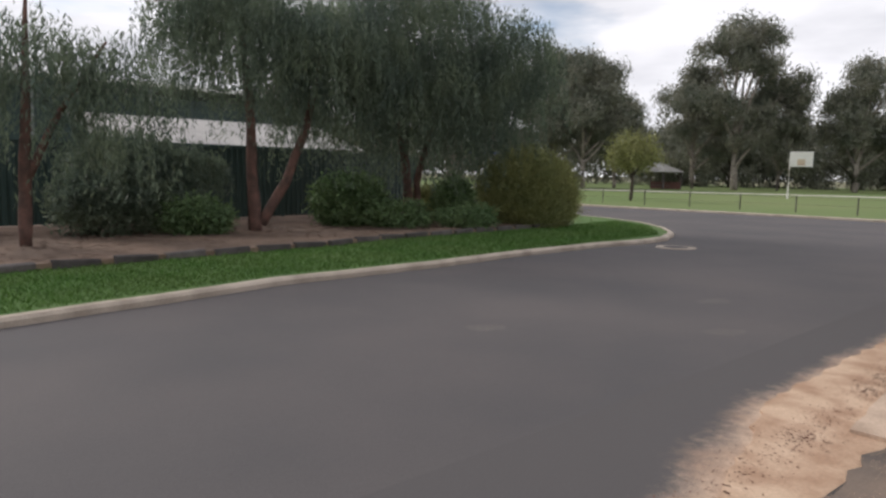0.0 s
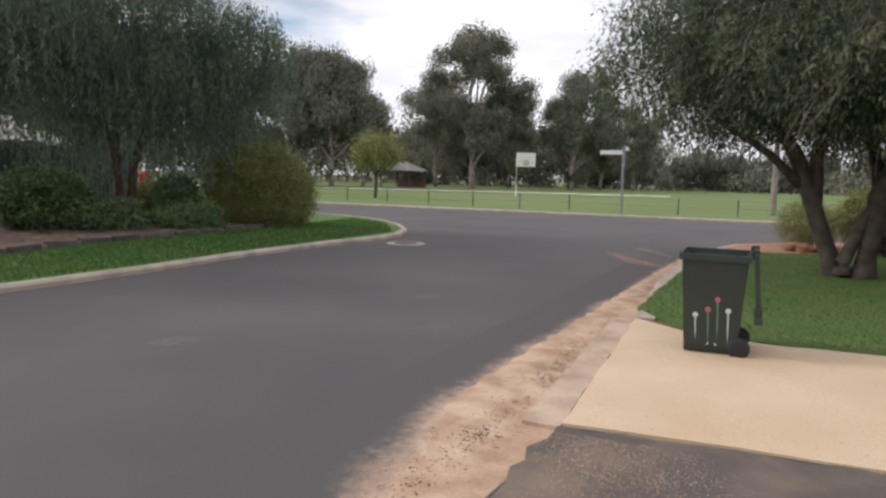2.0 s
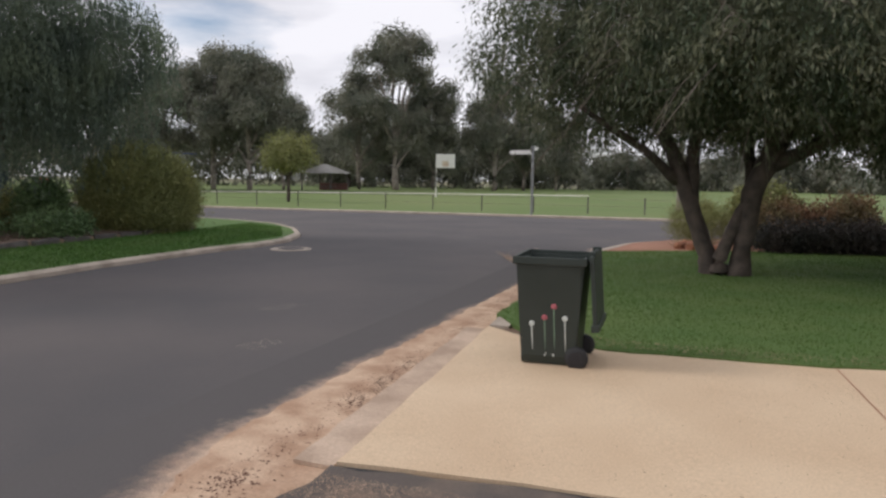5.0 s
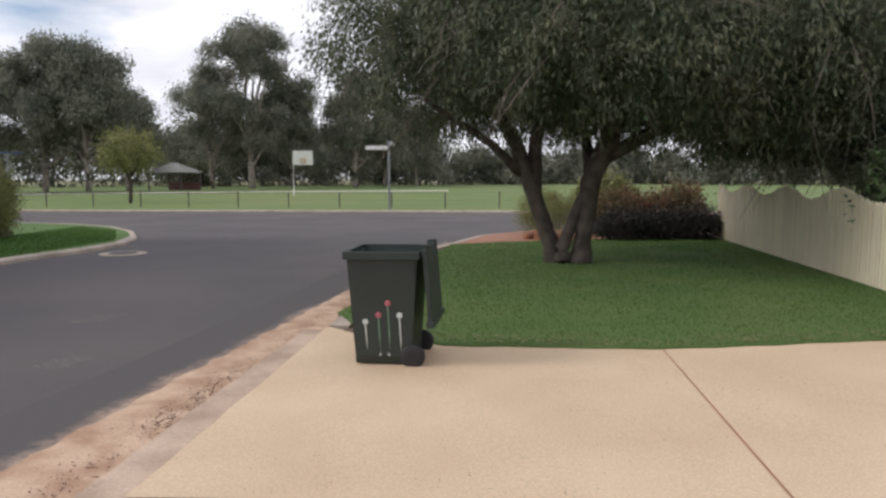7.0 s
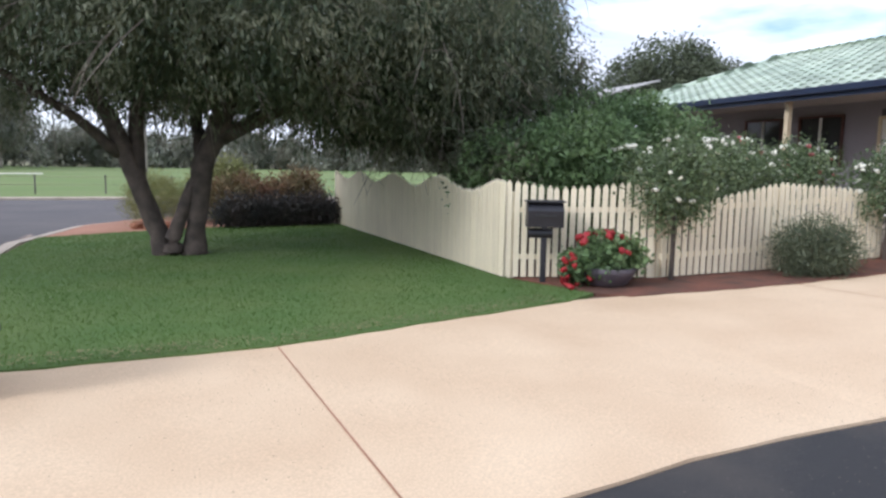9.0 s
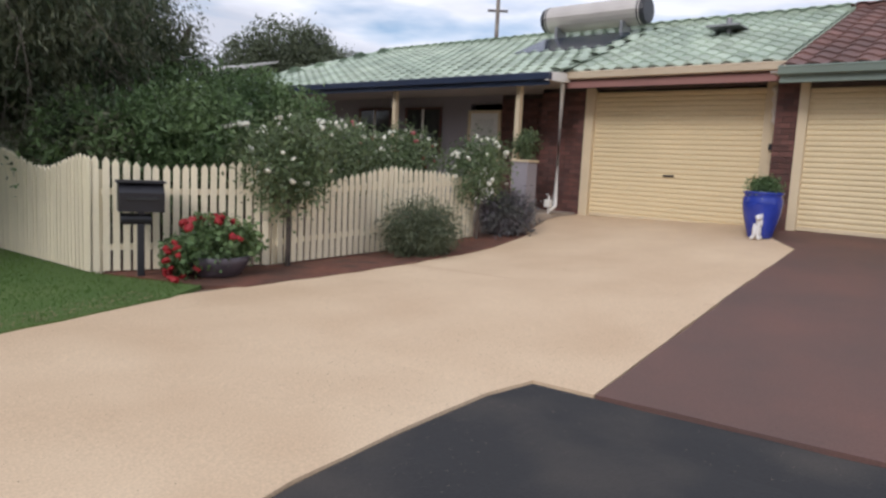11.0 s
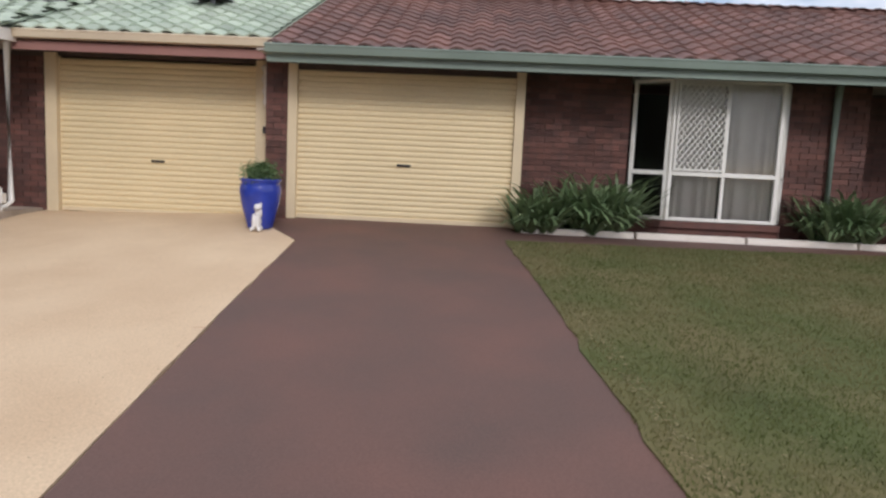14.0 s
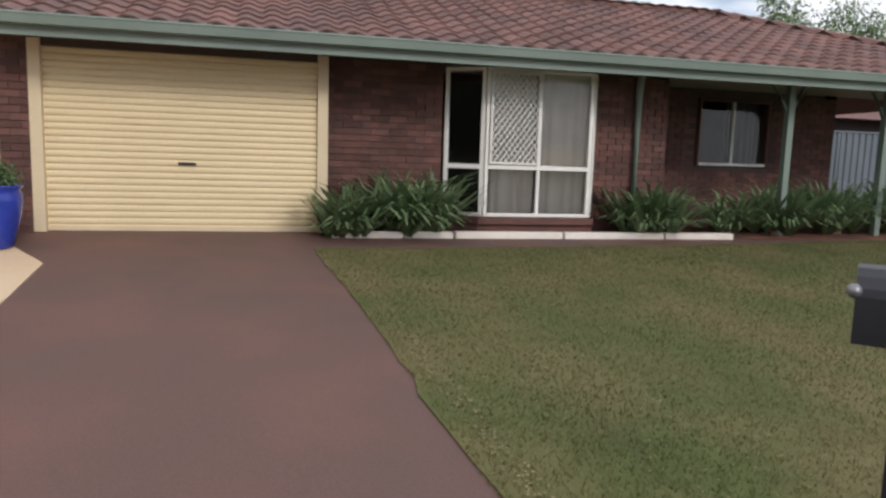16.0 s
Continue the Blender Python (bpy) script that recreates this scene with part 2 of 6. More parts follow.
M_TILE_G = mat("pale green roof tile", (0.440, 0.506, 0.407), (0.330, 0.396, 0.319), 1.0, 30, 0.75, 0.4, vary=0.2)
M_TILE_GJ = mat("pale green roof tile, joined", (0.440, 0.506, 0.407), (0.330, 0.396, 0.319), 1.0, 30, 0.75, 0.4, island=0.2)
M_GUTTER_G = mat("grey-green painted steel", (0.20, 0.25, 0.215), (0.17, 0.215, 0.185), 1, 40, 0.5, 0.05, grain=0.04)
M_GUTTER_B = mat("dark blue painted steel", (0.03, 0.045, 0.09), (0.025, 0.035, 0.07), 1, 40, 0.5, 0.05, grain=0.04)
M_GUTTER_C = mat("cream painted steel", (0.62, 0.52, 0.38), (0.56, 0.46, 0.34), 1, 40, 0.5, 0.05, grain=0.04)
M_FASCIA = mat("dusty pink fascia board", (0.30, 0.15, 0.13), (0.26, 0.13, 0.115), 1, 40, 0.6, 0.05, grain=0.04)
M_WHITE = mat("white painted metal", (0.78, 0.76, 0.72), (0.72, 0.70, 0.66), 2, 40, 0.5, 0.05, grain=0.04)
M_STONE_WHITE = mat("white painted edging", (0.76, 0.70, 0.64), (0.66, 0.60, 0.54), 3, 50, 0.8, 0.3)
M_SOFFIT = mat("soffit lining", (0.34, 0.30, 0.27), (0.30, 0.27, 0.24), 1, 40, 0.7, 0.05, grain=0.04)
M_RENDER = mat("grey-mauve wall render", (0.30, 0.27, 0.29), (0.26, 0.24, 0.26), 1, 40, 0.8, 0.2)
# near-black colour that stands in for the shade inside unlit rooms
M_ROOM_SHADE = mat("painted shade of unlit rooms", (0.02, 0.02, 0.022), (0.015, 0.015, 0.016), 1, 10, 0.8, 0)
M_CURTAIN = mat("pale curtain cloth", (0.90, 0.87, 0.83), (0.84, 0.80, 0.76), 4, 80, 0.9, 0.1, grain=0.04)
M_GLASS = glass_mat("window glass")
M_BIN = mat("dark green bin plastic", (0.022, 0.032, 0.026), (0.030, 0.040, 0.034), 3, 80, 0.5, 0.15, grain=0.04)
M_RUBBER = mat("black rubber", (0.018, 0.018, 0.019), (0.025, 0.025, 0.026), 6, 60, 0.7, 0.1)
M_BLACK = mat("black painted metal", (0.013, 0.013, 0.017), (0.019, 0.019, 0.025), 5, 60, 0.4, 0.05, grain=0.04)
M_BLUE_POT = mat("cobalt glazed ceramic", (0.022, 0.040, 0.28), (0.030, 0.055, 0.36), 5, 40, 0.18, 0.05, grain=0.04)
M_GREY_POT = mat("grey-mauve ceramic", (0.10, 0.085, 0.10), (0.08, 0.07, 0.085), 5, 40, 0.5, 0.1)
M_FENCE_GREEN = mat("dark green steel fence", (0.026, 0.050, 0.044), (0.034, 0.060, 0.052), 0.6, 30, 0.5, 0.05, grain=0.04)
M_FENCE_GREY = mat("blue-grey steel fence", (0.13, 0.155, 0.18), (0.11, 0.13, 0.155), 0.6, 30, 0.5, 0.05, grain=0.04)
M_IRON_ROOF = mat("weathered zinc roof", (0.42, 0.40, 0.37), (0.33, 0.31, 0.29), 0.8, 30, 0.5, 0.1, metal=0.2)
M_STEEL = mat("galvanised steel", (0.34, 0.34, 0.35), (0.26, 0.26, 0.27), 4, 50, 0.45, 0.1, metal=0.7)
M_TANK = mat("satin aluminium tank", (0.62, 0.57, 0.52), (0.55, 0.50, 0.46), 2, 50, 0.35, 0.05, metal=0.5, grain=0.04)
M_TIMBER = mat("weathered sleepers", (0.12, 0.105, 0.10), (0.07, 0.06, 0.058), 3, 30, 0.95, 0.8, vary=0.3)
M_ROCK = mat("orange garden rock", (0.34, 0.15, 0.08), (0.22, 0.10, 0.06), 4, 30, 0.9, 0.8, vary=0.25)
M_STATUE = mat("white garden ornament", (0.74, 0.72, 0.70), (0.66, 0.64, 0.62), 6, 40, 0.6, 0.1)
M_PANEL_BLUE = mat("solar collector", (0.03, 0.04, 0.06), (0.025, 0.03, 0.05), 1, 20, 0.15, 0)
M_PAINT_PINK = mat("faded pink paint", (0.45, 0.12, 0.14), (0.36, 0.1, 0.12), 20, 90, 0.7, 0)
M_PAINT_WHITE = mat("chalky white paint", (0.62, 0.66, 0.62), (0.5, 0.54, 0.5), 20, 90, 0.7, 0)
M_PAINT_GREEN = mat("faded green paint", (0.18, 0.28, 0.19), (0.14, 0.22, 0.15), 20, 90, 0.7, 0)


# ---- builders ----
def thing(name, x, y, z, label, category, group="", kind="", rz=0.0):
    ob = new(name)
    ob.empty_display_size = 0.2
    ob.matrix_world = pose(x, y, z, 0, 0, rz)
    return tagged(ob, label, category, group, kind)


def part(name, bm, material, parent=None, label="", smooth=False):
    me = bpy.data.meshes.new(name)
    bm.to_mesh(me)
    bm.free()
    me.materials.append(material)
    if smooth:
        me.polygons.foreach_set("use_smooth", [True] * len(me.polygons))
    ob = new(name, me)
    if parent:
        ob.parent = parent
    if label:
        ob["label"] = label
    return ob


def raw(name, verts, faces, material, parent=None, label=""):
    me = bpy.data.meshes.new(name)
    me.from_pydata(verts, [], faces)
    me.materials.append(material)
    ob = new(name, me)
    if parent:
        ob.parent = parent
    if label:
        ob["label"] = label
    return ob


def shared(name, me, parent, m):
    ob = new(name, me)
    ob.parent = parent
    ob.matrix_basis = m
    return ob


def box(bm, x0, x1, y0, y1, z0, z1, bevel=0.0):
    v = [bm.verts.new((x, y, z)) for x in (x0, x1) for y in (y0, y1) for z in (z0, z1)]
    fs = [bm.faces.new([v[i] for i in f]) for f in ((0, 1, 3, 2), (4, 6, 7, 5), (0, 4, 5, 1), (2, 3, 7, 6), (0, 2, 6, 4), (1, 5, 7, 3))]
    if bevel:
        es = list({e for f in fs for e in f.edges})
        bmesh.ops.bevel(bm, geom=es, offset=bevel, segments=2, affect="EDGES", profile=0.6)
    return bm


def B(*a, bevel=0.0):
    return box(bmesh.new(), *a, bevel=bevel)


def limb(bm, pts, radii, n=8):
    """A tapered tube along a polyline."""
    pts = [Vector(p) for p in pts]
    rings = []
    for i, p in enumerate(pts):
        d = (pts[min(i + 1, len(pts) - 1)] - pts[max(i - 1, 0)]).normalized()
        q = d.to_track_quat("Z", "Y")
        rings.append([bm.verts.new(p + q @ Vector((math.cos(a) * radii[i], math.sin(a) * radii[i], 0))) for a in (2 * math.pi * k / n for k in range(n))])
    for a, b in zip(rings, rings[1:]):
        for k in range(n):
            bm.faces.new((a[k], a[(k + 1) % n], b[(k + 1) % n], b[k]))
    bm.faces.new(rings[0][::-1])
    bm.faces.new(rings[-1])
    return bm


def lathe(bm, prof, n=24, cx=0.0, cy=0.0):
    rings = [[bm.verts.new((cx + r * math.cos(2 * math.pi * k / n), cy + r * math.sin(2 * math.pi * k / n), z)) for k in range(n)] for r, z in prof]
    for a, b in zip(rings, rings[1:]):
        for k in range(n):
            bm.faces.new((a[k], a[(k + 1) % n], b[(k + 1) % n], b[k]))
    bm.faces.new(rings[0][::-1])
    bm.faces.new(rings[-1])
    return bm


def ground_grid(x, y):
    """The ground right of the kerb: it climbs away from the road and falls towards the picket fence."""
    rise = np.interp(x, [-2.6, 4.0, 12.0, 14.0], [0.0, 0.10, 0.75, 0.80])
    return rise - np.interp(x, [4.0, 6.0, 8.0, 9.5, 12.0, 14.0], [-0.03, 0.09, 0.19, 0.20, 0.14, 0.12]) * np.clip((y + 0.5) / 4.0, 0, 1)


def ground(x, y=-1.0):
    return float(ground_grid(x, y))


def dense(poly, step, jit, seed=1):
    """The outline with points every step, shifted at random by jit."""
    rnd = random.Random(seed)
    out = []
    for (x0, y0), (x1, y1) in zip(poly, poly[1:] + poly[:1]):
        n = max(1, int(math.hypot(x1 - x0, y1 - y0) / step))
        for k in range(n):
            j = jit if k else 0
            out.append((x0 + (x1 - x0) * k / n + rnd.uniform(-j, j), y0 + (y1 - y0) * k / n + rnd.uniform(-j, j)))
    return out


def sheet(name, poly, off, material, label, height=None, depth=0.1, step=0.0, jit=0.0, category=""):
    """A slab over the ground with the outline poly, off metres above it."""
    bm = bmesh.new()
    p = dense(poly, step, jit) if step else poly
    bm.faces.new([bm.verts.new((x, y, 0)) for x, y in p])
    if height is None:
        for cut in (-2.6, 4.0, 6.0, 8.0, 9.5, 12.0, 14.0):
            bmesh.ops.bisect_plane(bm, geom=bm.verts[:] + bm.edges[:] + bm.faces[:], plane_co=(cut, 0, 0), plane_no=(1, 0, 0))
        for cut in (-0.5, 1.5, 3.5):
            bmesh.ops.bisect_plane(bm, geom=bm.verts[:] + bm.edges[:] + bm.faces[:], plane_co=(0, cut, 0), plane_no=(0, 1, 0))
    bmesh.ops.triangulate(bm, faces=bm.faces[:])
    for v in bm.verts:
        v.co.z = (ground(v.co.x, v.co.y) if height is None else height) + off
    bmesh.ops.recalc_face_normals(bm, faces=bm.faces[:])
    if sum(f.normal.z for f in bm.faces) < 0:
        bmesh.ops.reverse_faces(bm, faces=bm.faces[:])
    rim = [e for e in bm.edges if e.is_boundary]
    ext = bmesh.ops.extrude_edge_only(bm, edges=rim)
    for v in ext["geom"]:
        if isinstance(v, bmesh.types.BMVert):
            v.co.z -= depth
    ob = part(name, bm, material)
    return tagged(ob, label, category or name, kind="structure")


def inside(x, y, poly):
    r = np.zeros(len(x), bool)
    for (x0, y0), (x1, y1) in zip(poly, poly[1:] + poly[:1]):
        c = (y0 > y) != (y1 > y)
        with np.errstate(divide="ignore", invalid="ignore"):
            r ^= c & (x < (x1 - x0) * (y - y0) / (y1 - y0 + 1e-12) + x0)
    return r


def grass(name, poly, n, hgt, material, label, off, height=None, seed=3):
    """Short blades over an outline, as one mesh."""
    rs = np.random.RandomState(seed)
    p = np.array(poly)
    x = rs.uniform(p[:, 0].min(), p[:, 0].max(), n * 3)
    y = rs.uniform(p[:, 1].min(), p[:, 1].max(), n * 3)
    k = inside(x, y, poly)
    x, y = x[k][:n], y[k][:n]
    n = len(x)
    z = (ground_grid(x, y) if height is None else height + 0 * x) + off
    a = rs.uniform(0, 6.283, n)
    w = rs.uniform(0.004, 0.010, n) * (hgt / 0.04)
    h = hgt * rs.uniform(0.4, 1.2, n)
    lean = rs.normal(0, 0.6, (n, 2)) * h[:, None]
    v = np.empty((n, 3, 3))
    v[:, 0] = np.stack([x - w * np.cos(a), y - w * np.sin(a), z - 0.01], 1)
    v[:, 1] = np.stack([x + w * np.cos(a), y + w * np.sin(a), z - 0.01], 1)
    v[:, 2] = np.stack([x + lean[:, 0], y + lean[:, 1], z + h], 1)
    ob = raw(name, v.reshape(-1, 3).tolist(), np.arange(n * 3).reshape(-1, 3).tolist(), material)
    return tagged(ob, label, "grass", kind="stuff")


def leaf_mesh(name, centre, direction, length, width, material, parent, rs, label=""):
    """Leaves as folded rhombs: one mesh. centre, direction: n x 3."""
    n = len(centre)
    d = direction / (np.linalg.norm(direction, axis=1, keepdims=True) + 1e-9)
    s = np.cross(d, rs.normal(0, 1, (n, 3)))
    s /= np.linalg.norm(s, axis=1, keepdims=True) + 1e-9
    u = np.cross(d, s)
    l, w = length[:, None], width[:, None]
    v = np.empty((n, 4, 3))
    v[:, 0] = centre - d * l * 0.5
    v[:, 1] = centre + s * w * 0.5 + u * w * 0.15
    v[:, 2] = centre + d * l * 0.5
    v[:, 3] = centre - s * w * 0.5 + u * w * 0.15
    me = bpy.data.meshes.new(name)
    me.vertices.add(n * 4)
    me.vertices.foreach_set("co", v.ravel())
    me.loops.add(n * 4)
    me.loops.foreach_set("vertex_index", np.arange(n * 4))
    me.polygons.add(n)
    me.polygons.foreach_set("loop_start", np.arange(n) * 4)
    me.update()
    me.validate()
    me.materials.append(material)
    ob = new(name, me)
    if parent:
        ob.parent = parent
    if label:
        ob["label"] = label
    return ob


def foliage(name, blobs, n, size, material, parent, seed=1, clump=0.35, per=26, droop=0.3, shell=0.55, aspect=0.35, label=""):
    """A crown: clumps of leaves through ellipsoids (x, y, z, rx, ry, rz), thicker towards their skin."""
    rs = np.random.RandomState(seed)
    b = np.array(blobs, float)
    vol = (b[:, 3] * b[:, 4] * b[:, 5]) ** 0.75
    k = max(1, n // per)
    which = rs.choice(len(b), k, p=vol / vol.sum())
    q = rs.normal(0, 1, (k, 3))
    q /= np.linalg.norm(q, axis=1, keepdims=True)
    r = shell + (1.06 - shell) * rs.uniform(0, 1, (k, 1)) ** 0.6
    c = b[which, :3] + q * r * b[which, 3:]
    ctr = np.repeat(c, per, 0) + rs.normal(0, clump * 0.5, (k * per, 3))
    dirs = rs.normal(0, 1, (k * per, 3)) * 0.7 + np.repeat(q, per, 0) * 0.6
    dirs[:, 2] -= droop * 2
    ln = size * rs.uniform(0.6, 1.4, k * per)
    return leaf_mesh(name, ctr, dirs, ln, ln * aspect, material, parent, rs, label)


def weeping(name, blobs, strands, size, material, parent, seed=1, long=1.6, per=22, label=""):
    """A crown of hanging sprays: strands of narrow leaves that fall from points in ellipsoids."""
    rs = np.random.RandomState(seed)
    b = np.array(blobs, float)
    vol = (b[:, 3] * b[:, 4] * b[:, 5]) ** 0.75
    which = rs.choice(len(b), strands, p=vol / vol.sum())
    q = rs.normal(0, 1, (strands, 3))
    q /= np.linalg.norm(q, axis=1, keepdims=True)
    q[:, 2] = np.abs(q[:, 2]) * 0.9 - 0.25
    top = b[which, :3] + q * (0.35 + 0.7 * rs.uniform(0, 1, (strands, 1)) ** 0.7) * b[which, 3:]
    L = long * rs.uniform(0.35, 1.25, strands)
    out = np.stack([q[:, 0], q[:, 1], 0 * q[:, 0]], 1) * rs.uniform(0.05, 0.35, (strands, 1))
    f = np.tile(np.linspace(0, 1, per), strands)
    P = np.repeat(top, per, 0) + np.repeat(out * L[:, None], per, 0) * np.sqrt(f)[:, None]
    P[:, 2] -= f * np.repeat(L, per)
    P += rs.normal(0, 0.05, P.shape)
    keep = P[:, 2] > 0.9
    P = P[keep]
    d = rs.normal(0, 0.45, P.shape)
    d[:, 2] -= 1.0
    ln = size * rs.uniform(0.6, 1.5, len(P))
    return leaf_mesh(name, P, d, ln, ln * 0.2, material, parent, rs, label)


def blossoms(name, pts, r, material, parent, seed=2):
    """Small ruffled flower heads, each an own mesh under its plant."""
    bm = bmesh.new()
    bmesh.ops.create_icosphere(bm, subdivisions=1, radius=r)
    rnd = random.Random(seed)
    for v in bm.verts:
        v.co *= rnd.uniform(0.7, 1.15)
        v.co.z *= 0.7
    me = bpy.data.meshes.new(name)
    bm.to_mesh(me)
    bm.free()
    me.materials.append(material)
    for p in pts:
        shared(name, me, parent, Matrix.LocRotScale(p, Euler((rnd.uniform(-1, 1), rnd.uniform(-1, 1), rnd.uniform(0, 6))), Vector.Fill(3, rnd.uniform(0.7, 1.3))))


# ---- ground ----
tagged(raw("ground", [(-900, -900, -0.16), (900, -900, -0.16), (900, 900, -0.16), (-900, 900, -0.16)], [(0, 1, 2, 3)], M_FAR), "flat dry ground reaching the horizon", "ground", kind="structure")
tagged(raw("road", [(-90, -70, -0.06), (70, -70, -0.06), (70, 32.0, -0.06), (-90, 22.4, -0.06)], [(0, 1, 2, 3)], M_ROAD), "grey worn asphalt road at a T-junction", "road", kind="structure")

KERB_L = [(-9.1, -60), (-9.45, -5), (-10.3, -1.0), (-10.45, 2.2), (-10.78, 5.0), (-10.9, 8.0), (-10.75, 9.6), (-10.9, 11.0), (-11.6, 12.6), (-12.8, 14.2), (-14.6, 15.8), (-16.7, 16.8), (-19.2, 17.2), (-90, 17.2)]
VERGE = KERB_L + [(-90, -60)]
sheet("verge", VERGE, 0.0, M_VERGE, "bright green mown grass verge beside the road", height=0.04, depth=0.15)
sheet("park_ground", [(-90, 22.6), (-24, 26.4), (-14, 27.3), (-2, 28.2), (70, 32.2), (120, 160), (-260, 160), (-260, 23.2)], 0.0, M_PARK, "wide open mown park grass", height=0.0, depth=0.15)
PROPERTY = [(-2.1, -60), (-2.15, -1.0), (-2.45, 2.85), (-2.9, 6.5), (-2.95, 11.4), (-2.6, 14.5), (-1.2, 16.6), (1.5, 17.4), (70, 17.4), (70, -60)]
sheet("soil_ground", PROPERTY, -0.03, M_SOIL, "bare brown soil under the gardens", depth=0.2)


def strip(name, line, width, z0, z1, material, label, zfun=None):
    """A kerb swept along a line, with a rounded road edge."""
    bm = bmesh.new()
    rows = []
    for i, (x, y) in enumerate(line):
        a, b = Vector(line[max(i - 1, 0)]), Vector(line[min(i + 1, len(line) - 1)])
        d = (b - a).normalized()
        nrm = Vector((-d.y, d.x))
        zt = z1 if zfun is None else zfun(x) + z1
        prof = ((-0.05, z0), (-0.05, zt - 0.04), (-0.01, zt), (width, zt), (width, z0))
        rows.append([bm.verts.new((x + nrm.x * o, y + nrm.y * o, z)) for o, z in prof])
    for a, b in zip(rows, rows[1:]):
        for k in range(4):
            bm.faces.new((a[k], b[k], b[k + 1], a[k + 1]))
    bm.faces.new(rows[0])
    bm.faces.new(rows[-1][::-1])
    bmesh.ops.recalc_face_normals(bm, faces=bm.faces[:])
    return tagged(part(name, bm, material), label, "kerb", kind="structure")


def smooth_line(line, step=0.6, jit=0.02, seed=4):
    rnd = random.Random(seed)
    out = []
    for (x0, y0), (x1, y1) in zip(line, line[1:]):
        n = max(1, int(math.hypot(x1 - x0, y1 - y0) / step))
        out += [(x0 + (x1 - x0) * k / n + rnd.uniform(-jit, jit), y0 + (y1 - y0) * k / n + rnd.uniform(-jit, jit)) for k in range(n)]
    return out + [line[-1]]


strip("kerb_left", smooth_line([p for p in KERB_L if p[1] > -30 and p[0] > -60]), 0.12, -0.12, 0.05, M_KERB, "sandy concrete kerb along the grass verge")
strip("kerb_park", smooth_line([(70, 32.0), (-2, 28.1), (-14, 27.2), (-24, 26.3), (-90, 22.5)][::-1], 2.0), 0.3, -0.12, 0.03, M_KERB, "pale concrete kerb along the park")
strip("kerb_right", smooth_line([(-2.62, 2.9), (-2.98, 6.3), (-3.25, 11.0), (-2.6, 14.5), (-1.2, 16.6), (1.5, 17.4), (70, 17.4)][::-1]), 0.2, -0.12, 0.03, M_KERB, "low sandy concrete kerb beside the lawn")

TAN = [(-2.27, -0.98), (-2.63, 2.88), (-2.0, 2.42), (-1.28, 2.28), (0.6, 2.36), (2.2, 2.8), (3.8, 3.2), (4.6, 3.2), (6.7, 3.12), (8.7, 3.2), (10.15, 3.5), (11.5, 3.95), (12.6, 3.95), (12.6, 0.3), (11.3, 0.05), (10.35, -0.53), (7.7, -0.70), (5.7, -0.86), (4.4, -0.96), (4.36, -0.54), (4.0, -0.44), (3.5, -0.46), (2.45, -0.55), (1.6, -0.72), (0.3, -0.80), (-1.2, -0.86)]
BROWN = [(4.4, -0.97), (5.7, -0.87), (7.7, -0.71), (10.35, -0.54), (11.3, 0.04), (12.2, 0.3), (12.2, -3.25), (10.9, -3.2), (8.25, -3.5), (6.4, -3.66), (4.66, -3.85), (4.6, -2.9), (4.5, -1.9)]
APRON = [(-2.25, -14), (-2.28, -1.0), (-1.2, -0.87), (0.3, -0.81), (1.6, -0.73), (2.45, -0.56), (3.5, -0.47), (4.0, -0.45), (4.35, -0.55), (4.39, -0.98), (4.49, -1.9), (4.59, -2.9), (4.65, -3.8), (4.75, -14)]
LAWN_R = [(4.68, -3.72), (6.4, -3.55), (8.25, -3.4), (10.95, -3.1), (11.05, -6.0), (11.25, -9.0), (11.5, -11), (11.8, -24), (4.8, -24)]
LAWN_L = [(-2.74, 3.5), (-2.0, 2.42), (-1.28, 2.2), (0.6, 2.27), (2.2, 2.7), (3.8, 3.12), (4.28, 3.4), (3.78, 4.6), (3.15, 13.2), (0.5, 13.0), (-0.8, 12.7), (-2.9, 11.7), (-2.85, 7.0)]
BED = [(4.3, 3.4), (4.6, 3.13), (6.7, 3.04), (8.7, 3.08), (10.1, 3.4), (9.6, 4.1), (5.6, 4.15), (3.8, 4.8)]
sheet("driveway_tan", TAN, 0.0, M_TAN, "tan coated concrete driveway, swept clean", step=0.35, jit=0.012, category="driveway")
sheet("driveway_brown", BROWN, 0.002, M_BROWN, "red-brown coated concrete driveway with faint scuffs", step=0.4, jit=0.015, category="driveway")
sheet("apron_asphalt", APRON, -0.018, M_APRON, "old dark crumbling asphalt apron", step=0.3, jit=0.02, category="pavement")
sheet("apron_worn", [(-2.26, -14), (-2.29, -1.01), (-1.2, -0.88), (0.3, -0.82), (0.75, -0.8), (0.35, -2.2), (-0.3, -3.4), (0.1, -5), (0.4, -14)], -0.012, M_WORN, "worn sandy asphalt beside the slab", step=0.2, jit=0.05, category="pavement")
sheet("lawn_right", LAWN_R, 0.014, M_LAWN2, "patchy olive-green front lawn", step=0.25, jit=0.03, category="lawn")
sheet("lawn_left", LAWN_L, 0.016, M_LAWN, "dense green lawn shaded by the tree", step=0.25, jit=0.03, category="lawn")
sheet("flower_bed", BED, 0.012, M_MULCH, "red mulched strip along the picket fence", step=0.3, jit=0.03, category="garden bed")
sheet("dirt_corner", [(-2.75, 11.75), (-0.8, 12.75), (0.5, 13.05), (1.0, 17.1), (-1.2, 16.5), (-2.5, 14.5), (-2.95, 11.5)], 0.0, M_DIRT, "bare red dirt beside the road corner", step=0.4, jit=0.05, category="dirt")
